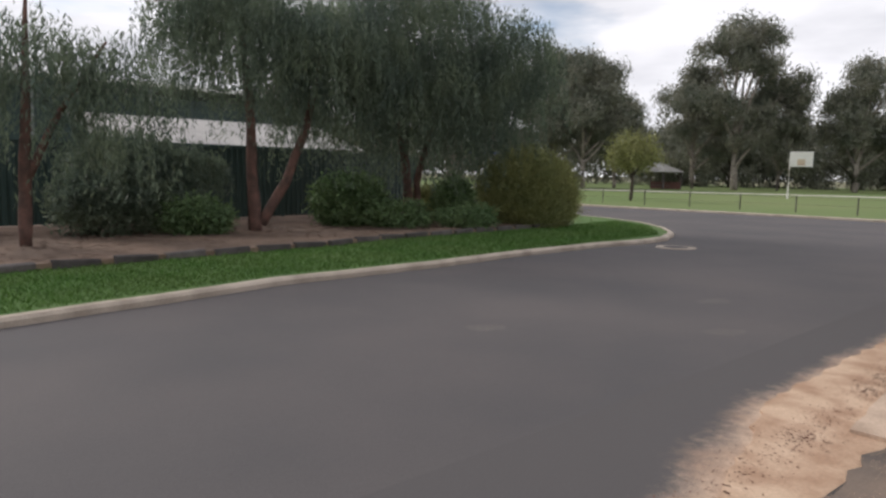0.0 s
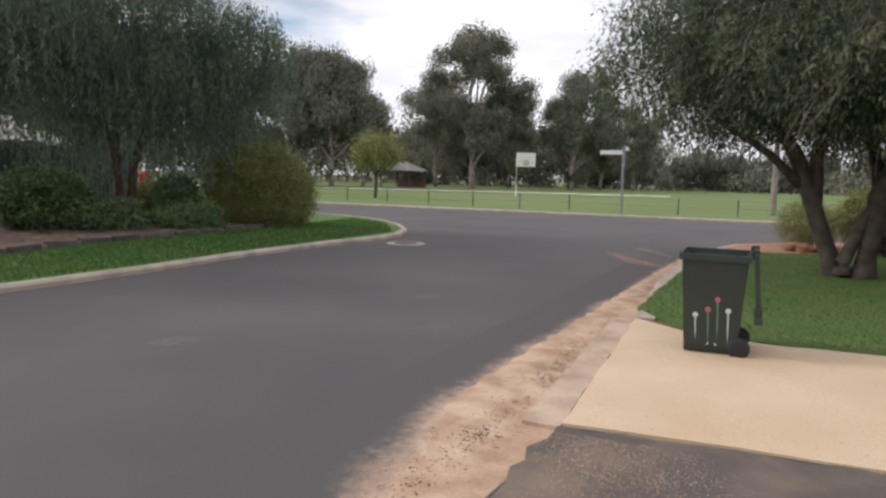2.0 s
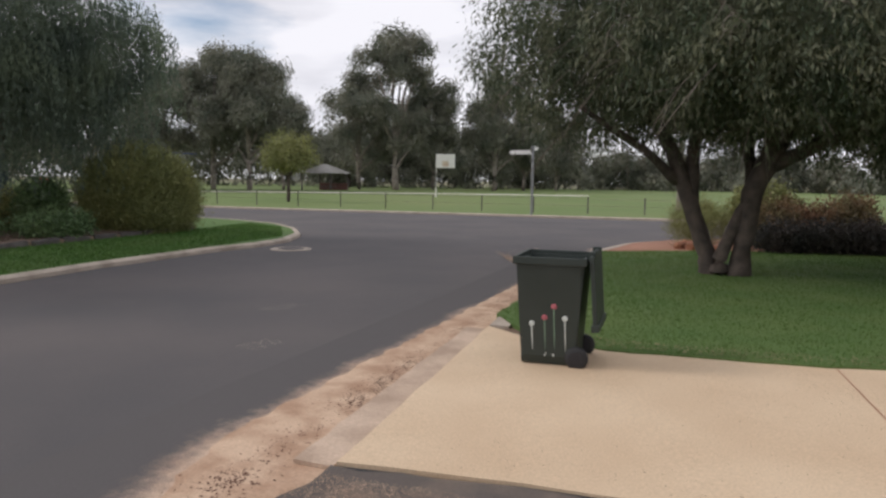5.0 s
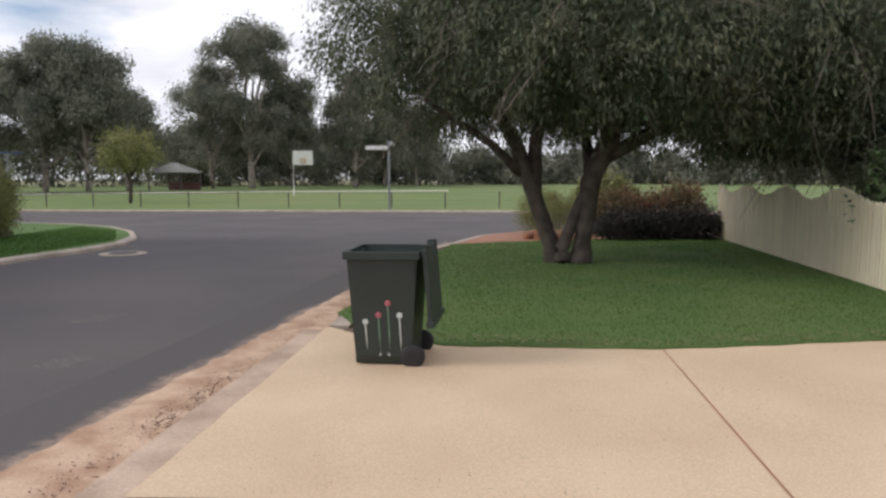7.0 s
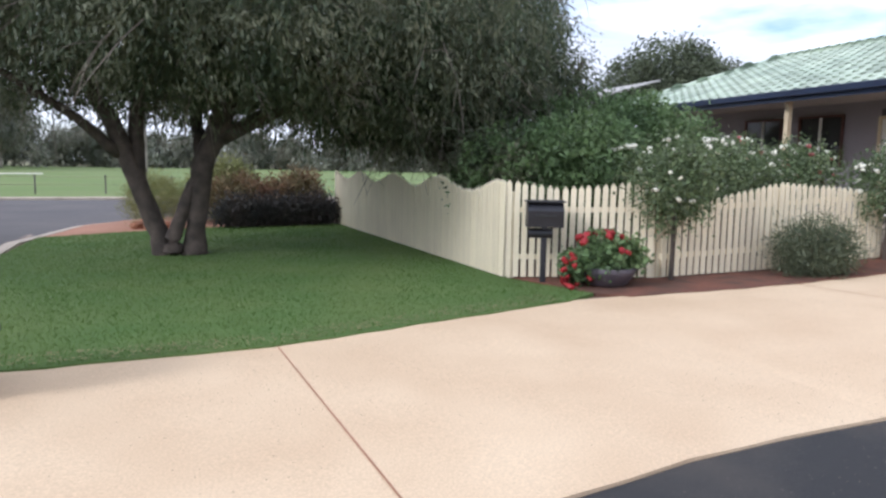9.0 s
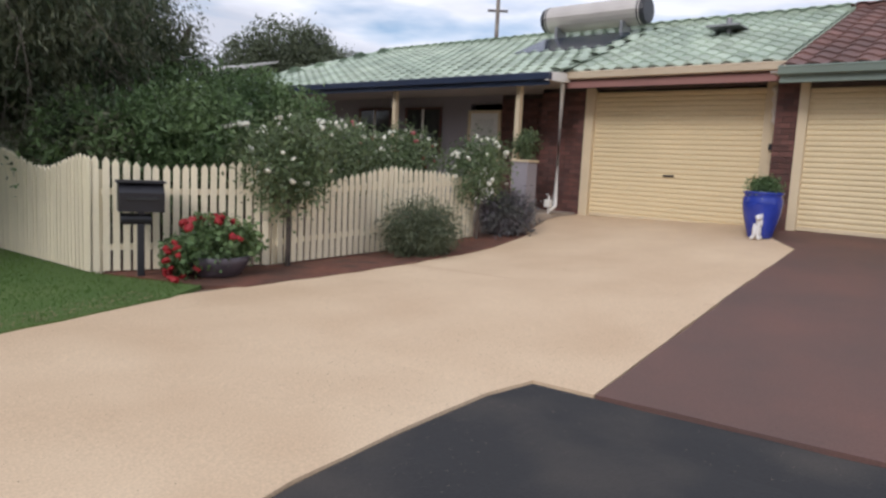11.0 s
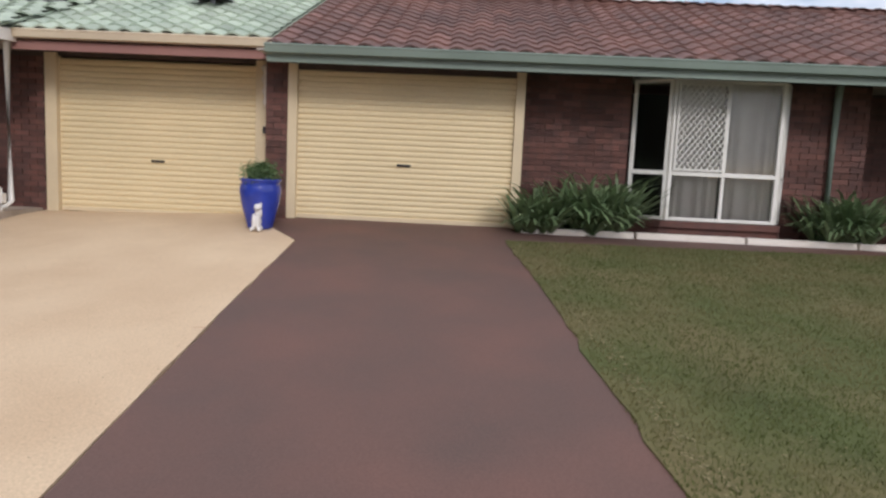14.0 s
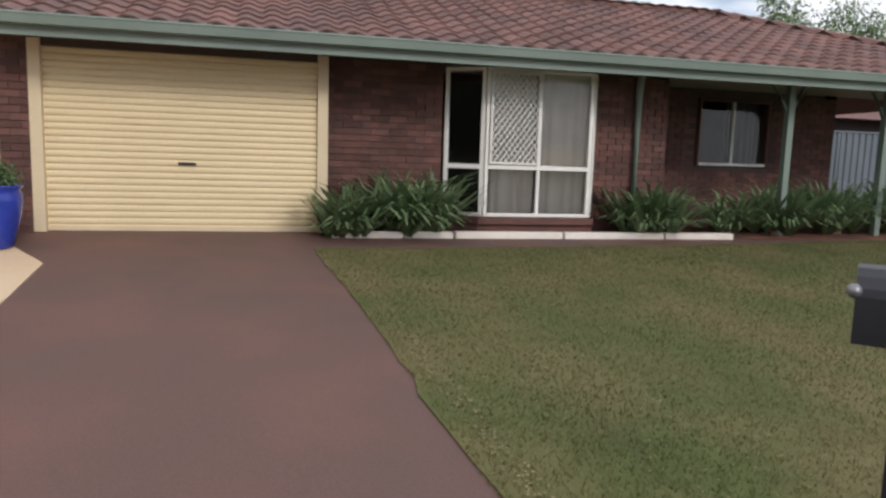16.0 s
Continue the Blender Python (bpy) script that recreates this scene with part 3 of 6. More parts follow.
sheet("sand_wash", [(-2.12, -1.2), (-2.42, 2.9), (-2.92, 6.5), (-3.0, 11.4), (-3.35, 11.4), (-3.36, 8), (-3.3, 4.2), (-3.24, 0.7), (-3.2, -0.8), (-2.9, -1.8), (-2.6, -3.0), (-2.35, -6), (-2.15, -8)], 0.0, M_SAND, "sandy wash lying in the road gutter", height=-0.045, depth=0.012, step=0.1, jit=0.03, category="sand")
sheet("sand_film", [(-2.3, -8), (-2.3, -1.4), (-2.7, -1.0), (-2.95, 2.8), (-3.1, 6.0), (-3.3, 13.4), (-4.3, 13.4), (-4.2, 9.5), (-4.05, 5), (-3.95, 0), (-3.9, -8)], 0.0, M_SANDFILM, "thin film of sand fading out over the asphalt", height=-0.056, depth=0.003, category="sand")
sheet("kerb_crossing", [(-2.285, -1.0), (-2.645, 2.9), (-2.90, 2.9), (-2.55, -1.0)], 0.0, M_KERBWORN, "flush worn concrete kerb before the driveway", height=-0.018, depth=0.05, step=0.2, jit=0.012, category="kerb")
sheet("brick_path", [(11.08, -3.2), (11.7, -3.2), (11.75, -9), (11.6, -24), (11.35, -24), (11.32, -11), (11.18, -9)], -0.005, M_BROWN, "red-brown path below the garden edging", category="path")
BEDL = [(-12.6, -20), (-13.0, -4.5), (-13.35, -1.6), (-13.7, 2.0), (-14.3, 4.6), (-14.6, 9), (-14.75, 10.6), (-15.2, 12.4), (-16.9, 13.6), (-20, 14.2), (-27, 14.4), (-27, -20)]
sheet("garden_bed", BEDL, 0.0, M_LEAFLITTER, "raised garden bed of brown leaf litter", height=0.14, depth=0.2, category="garden bed")

# joint grooves in the tan slab
jn = bmesh.new()
for (x0, y0), (x1, y1) in (((0.66, 2.28), (0.95, -0.72)), ((6.85, 3.0), (6.95, -0.76))):
    zz = ground(x0, y0) + 0.003
    d = Vector((x1 - x0, y1 - y0)).normalized()
    s = Vector((-d.y, d.x)) * 0.006
    jn.faces.new([jn.verts.new(p) for p in ((x0 - s.x, y0 - s.y, zz), (x0 + s.x, y0 + s.y, zz), (x1 + s.x, y1 + s.y, ground(x1, y1) + 0.003), (x1 - s.x, y1 - s.y, ground(x1, y1) + 0.003))])
tagged(part("slab_joint", jn, M_DIRT), "thin dark joint cut across the slab", "joint", kind="structure")

grass("lawn_blades_right", LAWN_R[:7] + [(11.6, -15), (4.75, -15)], 230000, 0.026, M_BLADE2, "short olive grass blades of the lawn", 0.014, seed=5)
grass("lawn_blades_left", LAWN_L, 90000, 0.03, M_BLADE, "short green grass blades under the tree", 0.016, seed=6)
grass("verge_blades", [(-9.5, -8), (-9.75, -4.8), (-10.55, -1.0), (-10.7, 2.2), (-11.1, 8.5), (-11.4, 11.5), (-13.4, 14.3), (-15.6, 15.6), (-14.9, 11.6), (-14.2, 4.5), (-13.2, -3.5), (-12.9, -8)], 50000, 0.06, M_BLADE3, "bright green blades of the verge", 0.0, height=0.04, seed=7)


# ---- pieces: bricks and tiles ----
def brick_wall(parent, p0, p1, z0, z1, holes=(), parts=True, limit=150, seed=1):
    """Bricks 230 x 76 mm with 10 mm joints over a wall line from p0 to p1 (its outer face to the right of the line). holes: (s0, s1, z0, z1)."""
    p0, p1 = Vector((*p0, 0)), Vector((*p1, 0))
    L = (p1 - p0).length
    d = (p1 - p0) / L
    nrm = Vector((d.y, -d.x, 0))
    bw, bh, jt = 0.23, 0.076, 0.01
    cell = []
    rows = int((z1 - z0) / (bh + jt))
    for r in range(rows):
        s = -0.12 * (r % 2)
        z = z0 + r * (bh + jt)
        while s < L:
            a, b = max(s, 0), min(s + bw, L)
            if b - a > 0.04 and not any(a < h[1] and b > h[0] and z < h[3] and z + bh > h[2] for h in holes):
                cell.append((a, b, z))
            s += bw + jt
    rnd = random.Random(seed)
    full = bpy.data.meshes.new("brick")
    bb = B(-bw / 2, bw / 2, -0.012, 0.0, 0.0, bh)
    bb.to_mesh(full)
    bb.free()
    full.materials.append(M_BRICK)
    vs, fs, made = [], [], 0
    ang = math.atan2(d.y, d.x)
    for a, b, z in cell:
        out = rnd.uniform(0.0, 0.003)
        if parts and made < limit and b - a > bw - 0.001:
            mid = p0 + d * (a + b) / 2 + nrm * (0.012 + out - 0.0)
            shared("brick", full, parent, parent.matrix_world.inverted() @ (Matrix.Translation((mid.x, mid.y, z)) @ Matrix.Rotation(ang, 4, "Z") @ Matrix.Rotation(math.pi, 4, "Z")))
            made += 1
        else:
            k = len(vs)
            for s_ in (a, b):
                for o in (0.0, 0.012 + out):
                    for h in (0, bh):
                        q = p0 + d * s_ + nrm * o
                        vs.append(tuple(parent.matrix_world.inverted() @ Vector((q.x, q.y, z + h))))
            fs += [tuple(k + i for i in f) for f in ((0, 1, 3, 2), (4, 6, 7, 5), (0, 4, 5, 1), (2, 3, 7, 6), (0, 2, 6, 4), (1, 5, 7, 3))]
    if vs:
        tagged(raw("brickwork", vs, fs, M_BRICK_J, parent), kind="stuff")


def wall_box(parent, p0, p1, z0, z1, thick, material, name="wall"):
    """A straight wall core behind the line p0 to p1."""
    p0, p1 = Vector((*p0, 0)), Vector((*p1, 0))
    d = (p1 - p0).normalized()
    nrm = Vector((d.y, -d.x, 0))
    inv = parent.matrix_world.inverted()
    bm = bmesh.new()
    v = [bm.verts.new(inv @ Vector((q.x, q.y, z))) for q in (p0, p1, p1 - nrm * thick, p0 - nrm * thick) for z in (z0, z1)]
    for f in ((0, 2, 3, 1), (2, 4, 5, 3), (4, 6, 7, 5), (6, 0, 1, 7), (0, 6, 4, 2), (1, 3, 5, 7)):
        bm.faces.new([v[i] for i in f])
    return part(name, bm, material, parent)


def tiled_roof(parent, name, eave0, eave1, ridge0, ridge1, m_one, m_join, m_cap, limit=300, near=0.0):
    """Roof of overlapping rolled tiles between an eave line and a ridge line; the ends follow hips."""
    e0, e1, r0, r1 = (Vector(p) for p in (eave0, eave1, ridge0, ridge1))
    inv = parent.matrix_world.inverted()
    bm = bmesh.new()
    th = Vector((0, 0, 0.05))
    v = [bm.verts.new(inv @ p) for p in (e0 - th, e1 - th, r1 - th, r0 - th, e0 - th * 0.4, e1 - th * 0.4, r1 - th * 0.4, r0 - th * 0.4)]
    for f in ((3, 2, 1, 0), (4, 5, 6, 7), (0, 1, 5, 4), (1, 2, 6, 5), (2, 3, 7, 6), (3, 0, 4, 7)):
        bm.faces.new([v[i] for i in f])
    body = part(name, bm, m_cap, parent)
    along = (e1 - e0).normalized()
    slope = r0 - e0
    slope = slope - along * slope.dot(along)
    S = slope.length
    up = slope / S
    nrm = along.cross(up)
    if nrm.z < 0:
        nrm = -nrm
    tw, tl = 0.30, 0.34
    prof = [(-0.5, 0.0), (-0.3, 0.035), (-0.1, 0.045), (0.1, 0.03), (0.3, 0.004), (0.5, 0.0)]
    tv = []
    for u, h in prof:
        tv.append((u * tw, 0.0, h + 0.035))
        tv.append((u * tw, tl * 1.05, h + 0.006))
    tv += [(u * tw, 0.0, h + 0.010) for u, h in prof]
    tf = [(2 * i, 2 * i + 2, 2 * i + 3, 2 * i + 1) for i in range(5)] + [(12 + i, 13 + i, 2 * i + 2, 2 * i) for i in range(5)]
    one = bpy.data.meshes.new("roof_tile")
    one.from_pydata(tv, [], tf)
    one.materials.append(m_one)
    rot = Matrix((along, up, nrm)).transposed().to_4x4()
    if rot.determinant() < 0:
        rot = Matrix((-along, up, nrm)).transposed().to_4x4()
    spots = []
    A = (e1 - e0).length
    a_r0, a_r1 = (r0 - e0).dot(along), (r1 - e0).dot(along)
    for r in range(int(S / tl) + 1):
        f = r * tl / S
        lo, hi = a_r0 * f, A + (a_r1 - A) * f
        k = int((hi - lo) / tw)
        for c in range(k + 1):
            a = lo + tw * (c + 0.5)
            if a < hi + 0.05:
                spots.append((r, e0 + along * a + up * (r * tl)))
    spots.sort(key=lambda s: abs(s[1].y - near))
    vs, fs = [], []
    for i, (r, p) in enumerate(spots):
        m = Matrix.Translation(p) @ rot
        if i < limit:
            shared("roof_tile", one, body, inv @ m)
        else:
            k = len(vs)
            mm = inv @ m
            vs += [tuple(mm @ Vector(q)) for q in tv]
            fs += [tuple(k + j for j in q) for q in tf]
    if vs:
        tagged(raw("tiles", vs, fs, m_join, body), kind="stuff")
    return body


def prism(parent, name, pts, material, label=""):
    """A closed bar from two end outlines given as one list of world points, first end then second."""
    inv = parent.matrix_world.inverted()
    bm = bmesh.new()
    n = len(pts) // 2
    v = [bm.verts.new(inv @ Vector(p)) for p in pts]
    bm.faces.new(v[:n][::-1])
    bm.faces.new(v[n:])
    for k in range(n):
        bm.faces.new((v[k], v[(k + 1) % n], v[n + (k + 1) % n], v[n + k]))
    bmesh.ops.recalc_face_normals(bm, faces=bm.faces[:])
    return part(name, bm, material, parent, label)


def gutter(parent, p0, p1, material, name="gutter"):
    """A quad gutter with a rolled lip, in front of the eave line."""
    def ring(p):
        x, y, z = p
        return [(x, y, z), (x - 0.02, y, z + 0.015), (x - 0.11, y, z + 0.015), (x - 0.125, y, z), (x - 0.115, y, z - 0.02), (x - 0.10, y, z - 0.10), (x, y, z - 0.11)]
    return prism(parent, name, ring(p0) + ring(p1), material)


def beam(parent, name, x0, x1, y0, y1, z0, z1, material, label="", bevel=0.004):
    m = parent.matrix_world.inverted()
    bm = B(x0, x1, y0, y1, z0, z1, bevel=bevel)
    bm.transform(m)
    return part(name, bm, material, parent, label)


def roller_door(name, x, y0, y1, z0, z1, label):
    """A steel roller door of ribbed slats, between y0 and y1."""
    d = thing(name, x, (y0 + y1) / 2, z0, label, "garage door", "garage roller doors")
    w = abs(y1 - y0)
    n = 27
    h = (z1 - z0) / n
    prof = [(0.0, 0.0), (-0.016, 0.12 * h), (-0.020, 0.3 * h), (-0.020, 0.62 * h), (-0.014, 0.80 * h), (0.0, 0.86 * h), (0.0, h)]
    vs = [(px, s * w / 2, pz) for px, pz in prof for s in (-1, 1)]
    fs = [(2 * i, 2 * i + 1, 2 * i + 3, 2 * i + 2) for i in range(len(prof) - 1)]
    me = bpy.data.meshes.new("slat")
    me.from_pydata(vs, [], fs)
    me.materials.append(M_CREAM)
    for k in range(n):
        shared("slat", me, d, Matrix.Translation((0, 0, k * h)))
    part("backing", B(0.01, 0.03, -w / 2, w / 2, 0, z1 - z0), M_CREAM, d)
    part("bottom_rail", B(-0.03, 0.02, -w / 2 + 0.01, w / 2 - 0.01, 0.0, 0.06, bevel=0.005), M_CREAM_TRIM, d)
    part("handle", B(-0.04, 0.0, -0.10, 0.10, 0.80, 0.835, bevel=0.006), M_BLACK, d, "black pull handle")
    return d


# ---- right house: dark brick, red-brown tile roof ----
HX, RX, RZ, EZ, EX = 12.0, 15.6, 4.68, 2.98, 11.35
house_r = thing("house", 13.0, -6.0, 0.75, "single-storey dark brick house with a red-brown tile roof", "house")
WX = 12.3
wall_box(house_r, (HX, 0.35), (HX, 0.03), 0.6, 3.0, 0.4, M_MORTAR)
brick_wall(house_r, (HX, 0.35), (HX, 0.03), 0.72, 2.98, limit=40)
wall_box(house_r, (HX + 0.02, -0.10), (HX + 0.02, -3.2), 2.86, 3.05, 0.3, M_MORTAR, "lintel")
wall_box(house_r, (WX, -3.25), (WX, -4.85), 0.6, 3.1, 0.24, M_MORTAR)
brick_wall(house_r, (WX, -3.3), (WX, -4.85), 0.72, 3.0, limit=130, seed=2)
wall_box(house_r, (WX, -4.85), (WX, -7.1), 0.6, 0.90, 0.24, M_MORTAR)
wall_box(house_r, (WX, -7.05), (WX, -8.2), 0.6, 3.1, 0.24, M_MORTAR)
brick_wall(house_r, (WX, -7.05), (WX, -8.2), 0.72, 3.0, limit=80, seed=3)
wall_box(house_r, (WX, -8.2), (13.4, -8.2), 0.6, 3.1, 0.24, M_MORTAR)
W2 = 13.4
wall_box(house_r, (W2, -8.2), (W2, -9.43), 0.6, 3.1, 0.24, M_MORTAR)
wall_box(house_r, (W2, -9.43), (W2, -10.78), 0.6, 1.74, 0.24, M_MORTAR)
wall_box(house_r, (W2, -9.43), (W2, -10.78), 2.86, 3.1, 0.24, M_MORTAR)
wall_box(house_r, (W2, -10.78), (W2, -12.1), 0.6, 3.1, 0.24, M_MORTAR)
wall_box(house_r, (W2, -12.1), (19.0, -12.1), 0.6, 3.1, 0.24, M_MORTAR)
brick_wall(house_r, (W2, -8.2), (W2, -12.1), 0.72, 3.0, holes=((1.21, 2.60, 1.72, 2.88),), limit=50, seed=4)
beam(house_r, "back_wall", 18.9, 19.1, -12.1, 0.3, 0.6, 3.1, M_MORTAR)
# unseen inner boards; the rooms' dimness is put into their near-black colour
beam(house_r, "partition", 13.2, 18.9, -8.3, -8.2, 0.6, 3.0, M_ROOM_SHADE)
beam(house_r, "room_shade_board", 14.6, 14.66, -11.6, -3.4, 0.6, 3.0, M_ROOM_SHADE)
beam(house_r, "party_wall", 12.3, 18.9, 0.12, 0.28, 0.6, 3.3, M_MORTAR)
# soffit, fascia, gutter, roof
beam(house_r, "soffit", EX, W2, -15.0, 0.3, 3.0, 3.03, M_SOFFIT)
beam(house_r, "fascia", EX, EX + 0.03, -15.0, 0.16, 2.86, 3.06, M_GUTTER_G)
gutter(house_r, (EX, 0.16, 3.07), (EX, -15.0, 3.07), M_GUTTER_G)
tiled_roof(house_r, "roof", (EX - 0.05, 0.16, 3.06), (EX - 0.05, -15.1, 3.06), (RX, 0.16, RZ), (RX, -11.0, RZ), M_TILE_R, M_TILE_RJ, M_TILE_R, limit=300, near=-3.0)
tiled_roof(house_r, "roof_end", (EX - 0.05, -15.1, 3.06), (19.9, -15.1, 3.06), (RX, -11.0, RZ), (RX + 0.05, -11.0, RZ), M_TILE_R, M_TILE_RJ, M_TILE_R, limit=0)
tiled_roof(house_r, "roof_back", (19.9, -15.1, 3.06), (19.9, 0.16, 3.06), (RX, -11.0, RZ), (RX, 0.16, RZ), M_TILE_R, M_TILE_RJ, M_TILE_R, limit=0)


def cap_line(parent, p0, p1, material, name="ridge_cap"):
    """Half-round capping tiles along a ridge or hip."""
    p0, p1 = Vector(p0), Vector(p1)
    inv = parent.matrix_world.inverted()
    n = max(2, int((p1 - p0).length / 0.38))
    bm = bmesh.new()
    for k in range(n):
        a, b = p0.lerp(p1, k / n), p0.lerp(p1, (k + 1.08) / n)
        limb(bm, [inv @ a, inv @ b], [0.125, 0.105], 8)
    return tagged(part(name, bm, material, parent), kind="stuff")


cap_line(house_r, (RX, 0.16, RZ + 0.02), (RX, -11.0, RZ + 0.02), M_TILE_R)
cap_line(house_r, (RX, -11.0, RZ + 0.02), (EX, -15.1, 3.1), M_TILE_R, "hip_cap")
# posts of the porch
for py, px in ((-10.02, 12.0), (-11.75, 12.0), (-13.6, 12.0)):
    beam(house_r, "porch_post", px - 0.05, px + 0.05, py - 0.05, py + 0.05, 0.72, 3.0, M_GUTTER_G)
    for s in (-1, 1):
        prism(house_r, "post_bracket", [(px, py + s * 0.05, 2.55), (px, py + s * 0.05, 2.65), (px, py + s * 0.34, 2.98), (px, py + s * 0.26, 2.98), (px + 0.05, py + s * 0.05, 2.55), (px + 0.05, py + s * 0.05, 2.65), (px + 0.05, py + s * 0.34, 2.98), (px + 0.05, py + s * 0.26, 2.98)], M_GUTTER_G)
dp = limb(bmesh.new(), [(12.16, -7.7, 3.0), (12.2, -7.7, 2.9), (12.22, -7.7, 2.74), (12.22, -7.7, 0.75)], [0.05] * 4, 10)
dp.transform(house_r.matrix_world.inverted())
part("downpipe", dp, M_GUTTER_G, house_r, "grey-green downpipe", True)
# garage frame and door
beam(house_r, "door_jamb", HX - 0.03, HX + 0.12, -0.10, 0.03, 0.74, 2.93, M_CREAM_TRIM, "cream garage door jamb")
beam(house_r, "door_jamb", HX - 0.03, HX + 0.12, -3.32, -3.19, 0.74, 2.93, M_CREAM_TRIM, "cream garage door jamb")
roller_door("garage_door", HX + 0.06, -0.1, -3.19, 0.75, 2.87, "closed cream ribbed steel roller door")


def window_unit(name, y0, y1, x, z0, z1, rail, mulls, label, x1=None, edge=None):
    """An aluminium window from (x, y0) to (x1 or x, y1): frame bars, mid rail, mullions, panes."""
    x1 = x if x1 is None else x1
    L = math.hypot(x1 - x, y1 - y0)
    w = thing(name, x, y0, z0, label, "window", kind="structure", rz=math.degrees(math.atan2(y1 - y0, x1 - x)))
    H = z1 - z0
    f = 0.045
    edge = edge or M_WHITE
    part("window_frame", B(0, f, -0.03, 0.03, 0, H, bevel=0.004), edge, w)
    part("window_frame", B(L - f, L, -0.03, 0.03, 0, H, bevel=0.004), edge, w)
    part("window_frame", B(f, L - f, -0.03, 0.03, H - f, H, bevel=0.004), edge, w)
    part("window_frame", B(f, L - f, -0.03, 0.03, 0, f, bevel=0.004), M_WHITE, w)
    spans = [f] + [L * m for m in mulls] + [L - f]
    for m in mulls:
        part("mullion", B(L * m - 0.022, L * m + 0.022, -0.026, 0.026, f, H - f, bevel=0.003), M_WHITE, w)
    if rail:
        part("mid_rail", B(f, L - f, -0.034, 0.034, rail - z0 - 0.03, rail - z0 + 0.03, bevel=0.003), M_WHITE, w)
    for a, b in zip(spans, spans[1:]):
        for c, d in (((f, rail - z0 - 0.03), (rail - z0 + 0.03, H - f)) if rail else ((f, H - f),)):
            p = raw("pane", [(a, 0, c), (b, 0, c), (b, 0, d), (a, 0, d)], [(0, 1, 2, 3)], M_GLASS, w)
            p.visible_shadow = False
    return w


# bay: a front window and two splayed side lights on a brick base
BX = 11.98
window_unit("window_1", -5.37, -6.88, BX, 0.98, 2.93, 1.64, (0.5,), "white-framed bay window with a diamond grille and curtains")
window_unit("window_2", -4.90, -5.36, WX, 0.98, 2.93, 1.64, (), "narrow splayed side light of the bay window", x1=BX + 0.01)
window_unit("window_3", -6.89, -7.06, BX + 0.01, 0.98, 2.93, 1.64, (), "narrow splayed side light of the bay window", x1=WX)
window_unit("window_4", -9.43, -10.78, W2 - 0.02, 1.76, 2.85, 0, (0.48,), "sliding porch window with dark panes and white sill", edge=M_BRICK)
sillb = bmesh.new()
sp = [(WX, -4.82), (BX - 0.06, -5.3), (BX - 0.06, -6.95), (WX, -7.12)]
for z0_, z1_, o in ((0.72, 0.88, 0.05), (0.88, 0.97, 0.0)):
    ring0 = [sillb.verts.new((x + (o if x < 12.2 else 0), y, z0_)) for x, y in sp]
    ring1 = [sillb.verts.new((x + (o if x < 12.2 else 0), y, z1_)) for x, y in sp]
    for k in range(4):
        sillb.faces.new((ring0[k], ring0[(k + 1) % 4], ring1[(k + 1) % 4], ring1[k]))
    sillb.faces.new(ring1)
    sillb.faces.new(ring0[::-1])
bmesh.ops.recalc_face_normals(sillb, faces=sillb.faces[:])
sillb.transform(house_r.matrix_world.inverted())
part("bay_sill", sillb, M_BRICK, house_r, "brown brick sill of the bay")
# grille of crossed bars over one sash
gr = thing("security_grille", BX - 0.05, -5.42, 1.68, "white diamond security grille on the bay window", "grille")
part("grille_frame", B(-0.012, 0.0, -0.69, -0.66, 0, 1.2), M_WHITE, gr)
part("grille_frame", B(-0.012, 0.0, -0.03, 0.0, 0, 1.2), M_WHITE, gr)
part("grille_frame", B(-0.012, 0.0, -0.66, -0.03, 1.17, 1.2), M_WHITE, gr)
part("grille_frame", B(-0.012, 0.0, -0.66, -0.03, 0, 0.03), M_WHITE, gr)
for s in (1, -1):
    k = -1.0
    while k < 1.9:
        zs = [(float(y), k + s * float(y) * 1.35 + (0.93 if s < 0 else 0)) for y in np.linspace(0, 0.69, 24)]
        zs = [(-0.006 - 0.004 * s, -y, z) for y, z in zs if 0 <= z <= 1.2]
        if len(zs) > 1:
            part("grille_bar", limb(bmesh.new(), [zs[0], zs[-1]], [0.0085, 0.0085], 4), M_WHITE, gr)
        k += 0.105



def curtain(name, y0, y1, x, z0, z1, label, waves=14, x1=None, amp=0.035, cloth=None):
    x1 = x if x1 is None else x1
    bm = bmesh.new()
    n = waves * 6
    rnd = random.Random(int(abs(y0) * 100))
    rows = []
    ph = [rnd.uniform(0.6, 1.4) for _ in range(n + 1)]
    for i in range(n + 1):
        f = i / n
        o = amp * math.sin(f * waves * 2 * math.pi + 2.0 * math.sin(f * 7)) * (0.8 + 0.3 * math.sin(f * 11 + y0))
        rows.append([bm.verts.new((x + (x1 - x) * f + o, y0 + (y1 - y0) * f, z)) for z in (z0, z1)])
    for a, b in zip(rows, rows[1:]):
        bm.faces.new((a[0], b[0], b[1], a[1]))
    bmesh.ops.solidify(bm, geom=bm.faces[:], thickness=0.004)
    return tagged(part(name, bm, cloth or M_CURTAIN, None, "", True), label, "curtain")


curtain("curtain", -6.13, -6.86, 12.06, 0.95, 2.92, "pale drawn curtain hanging in deep folds", 5, None, 0.02)
curtain("curtain", -5.42, -6.10, 12.06, 0.95, 1.72, "pale drawn curtain hanging in deep folds", 5, None, 0.02)
curtain("curtain", -5.45, -6.10, 12.09, 1.70, 2.92, "pale drawn curtain hanging in deep folds", 4, None, 0.02)
curtain("curtain", -10.1, -10.74, 13.6, 1.7, 2.9, "grey curtain behind the porch window", 6, cloth=M_GREY_POT)

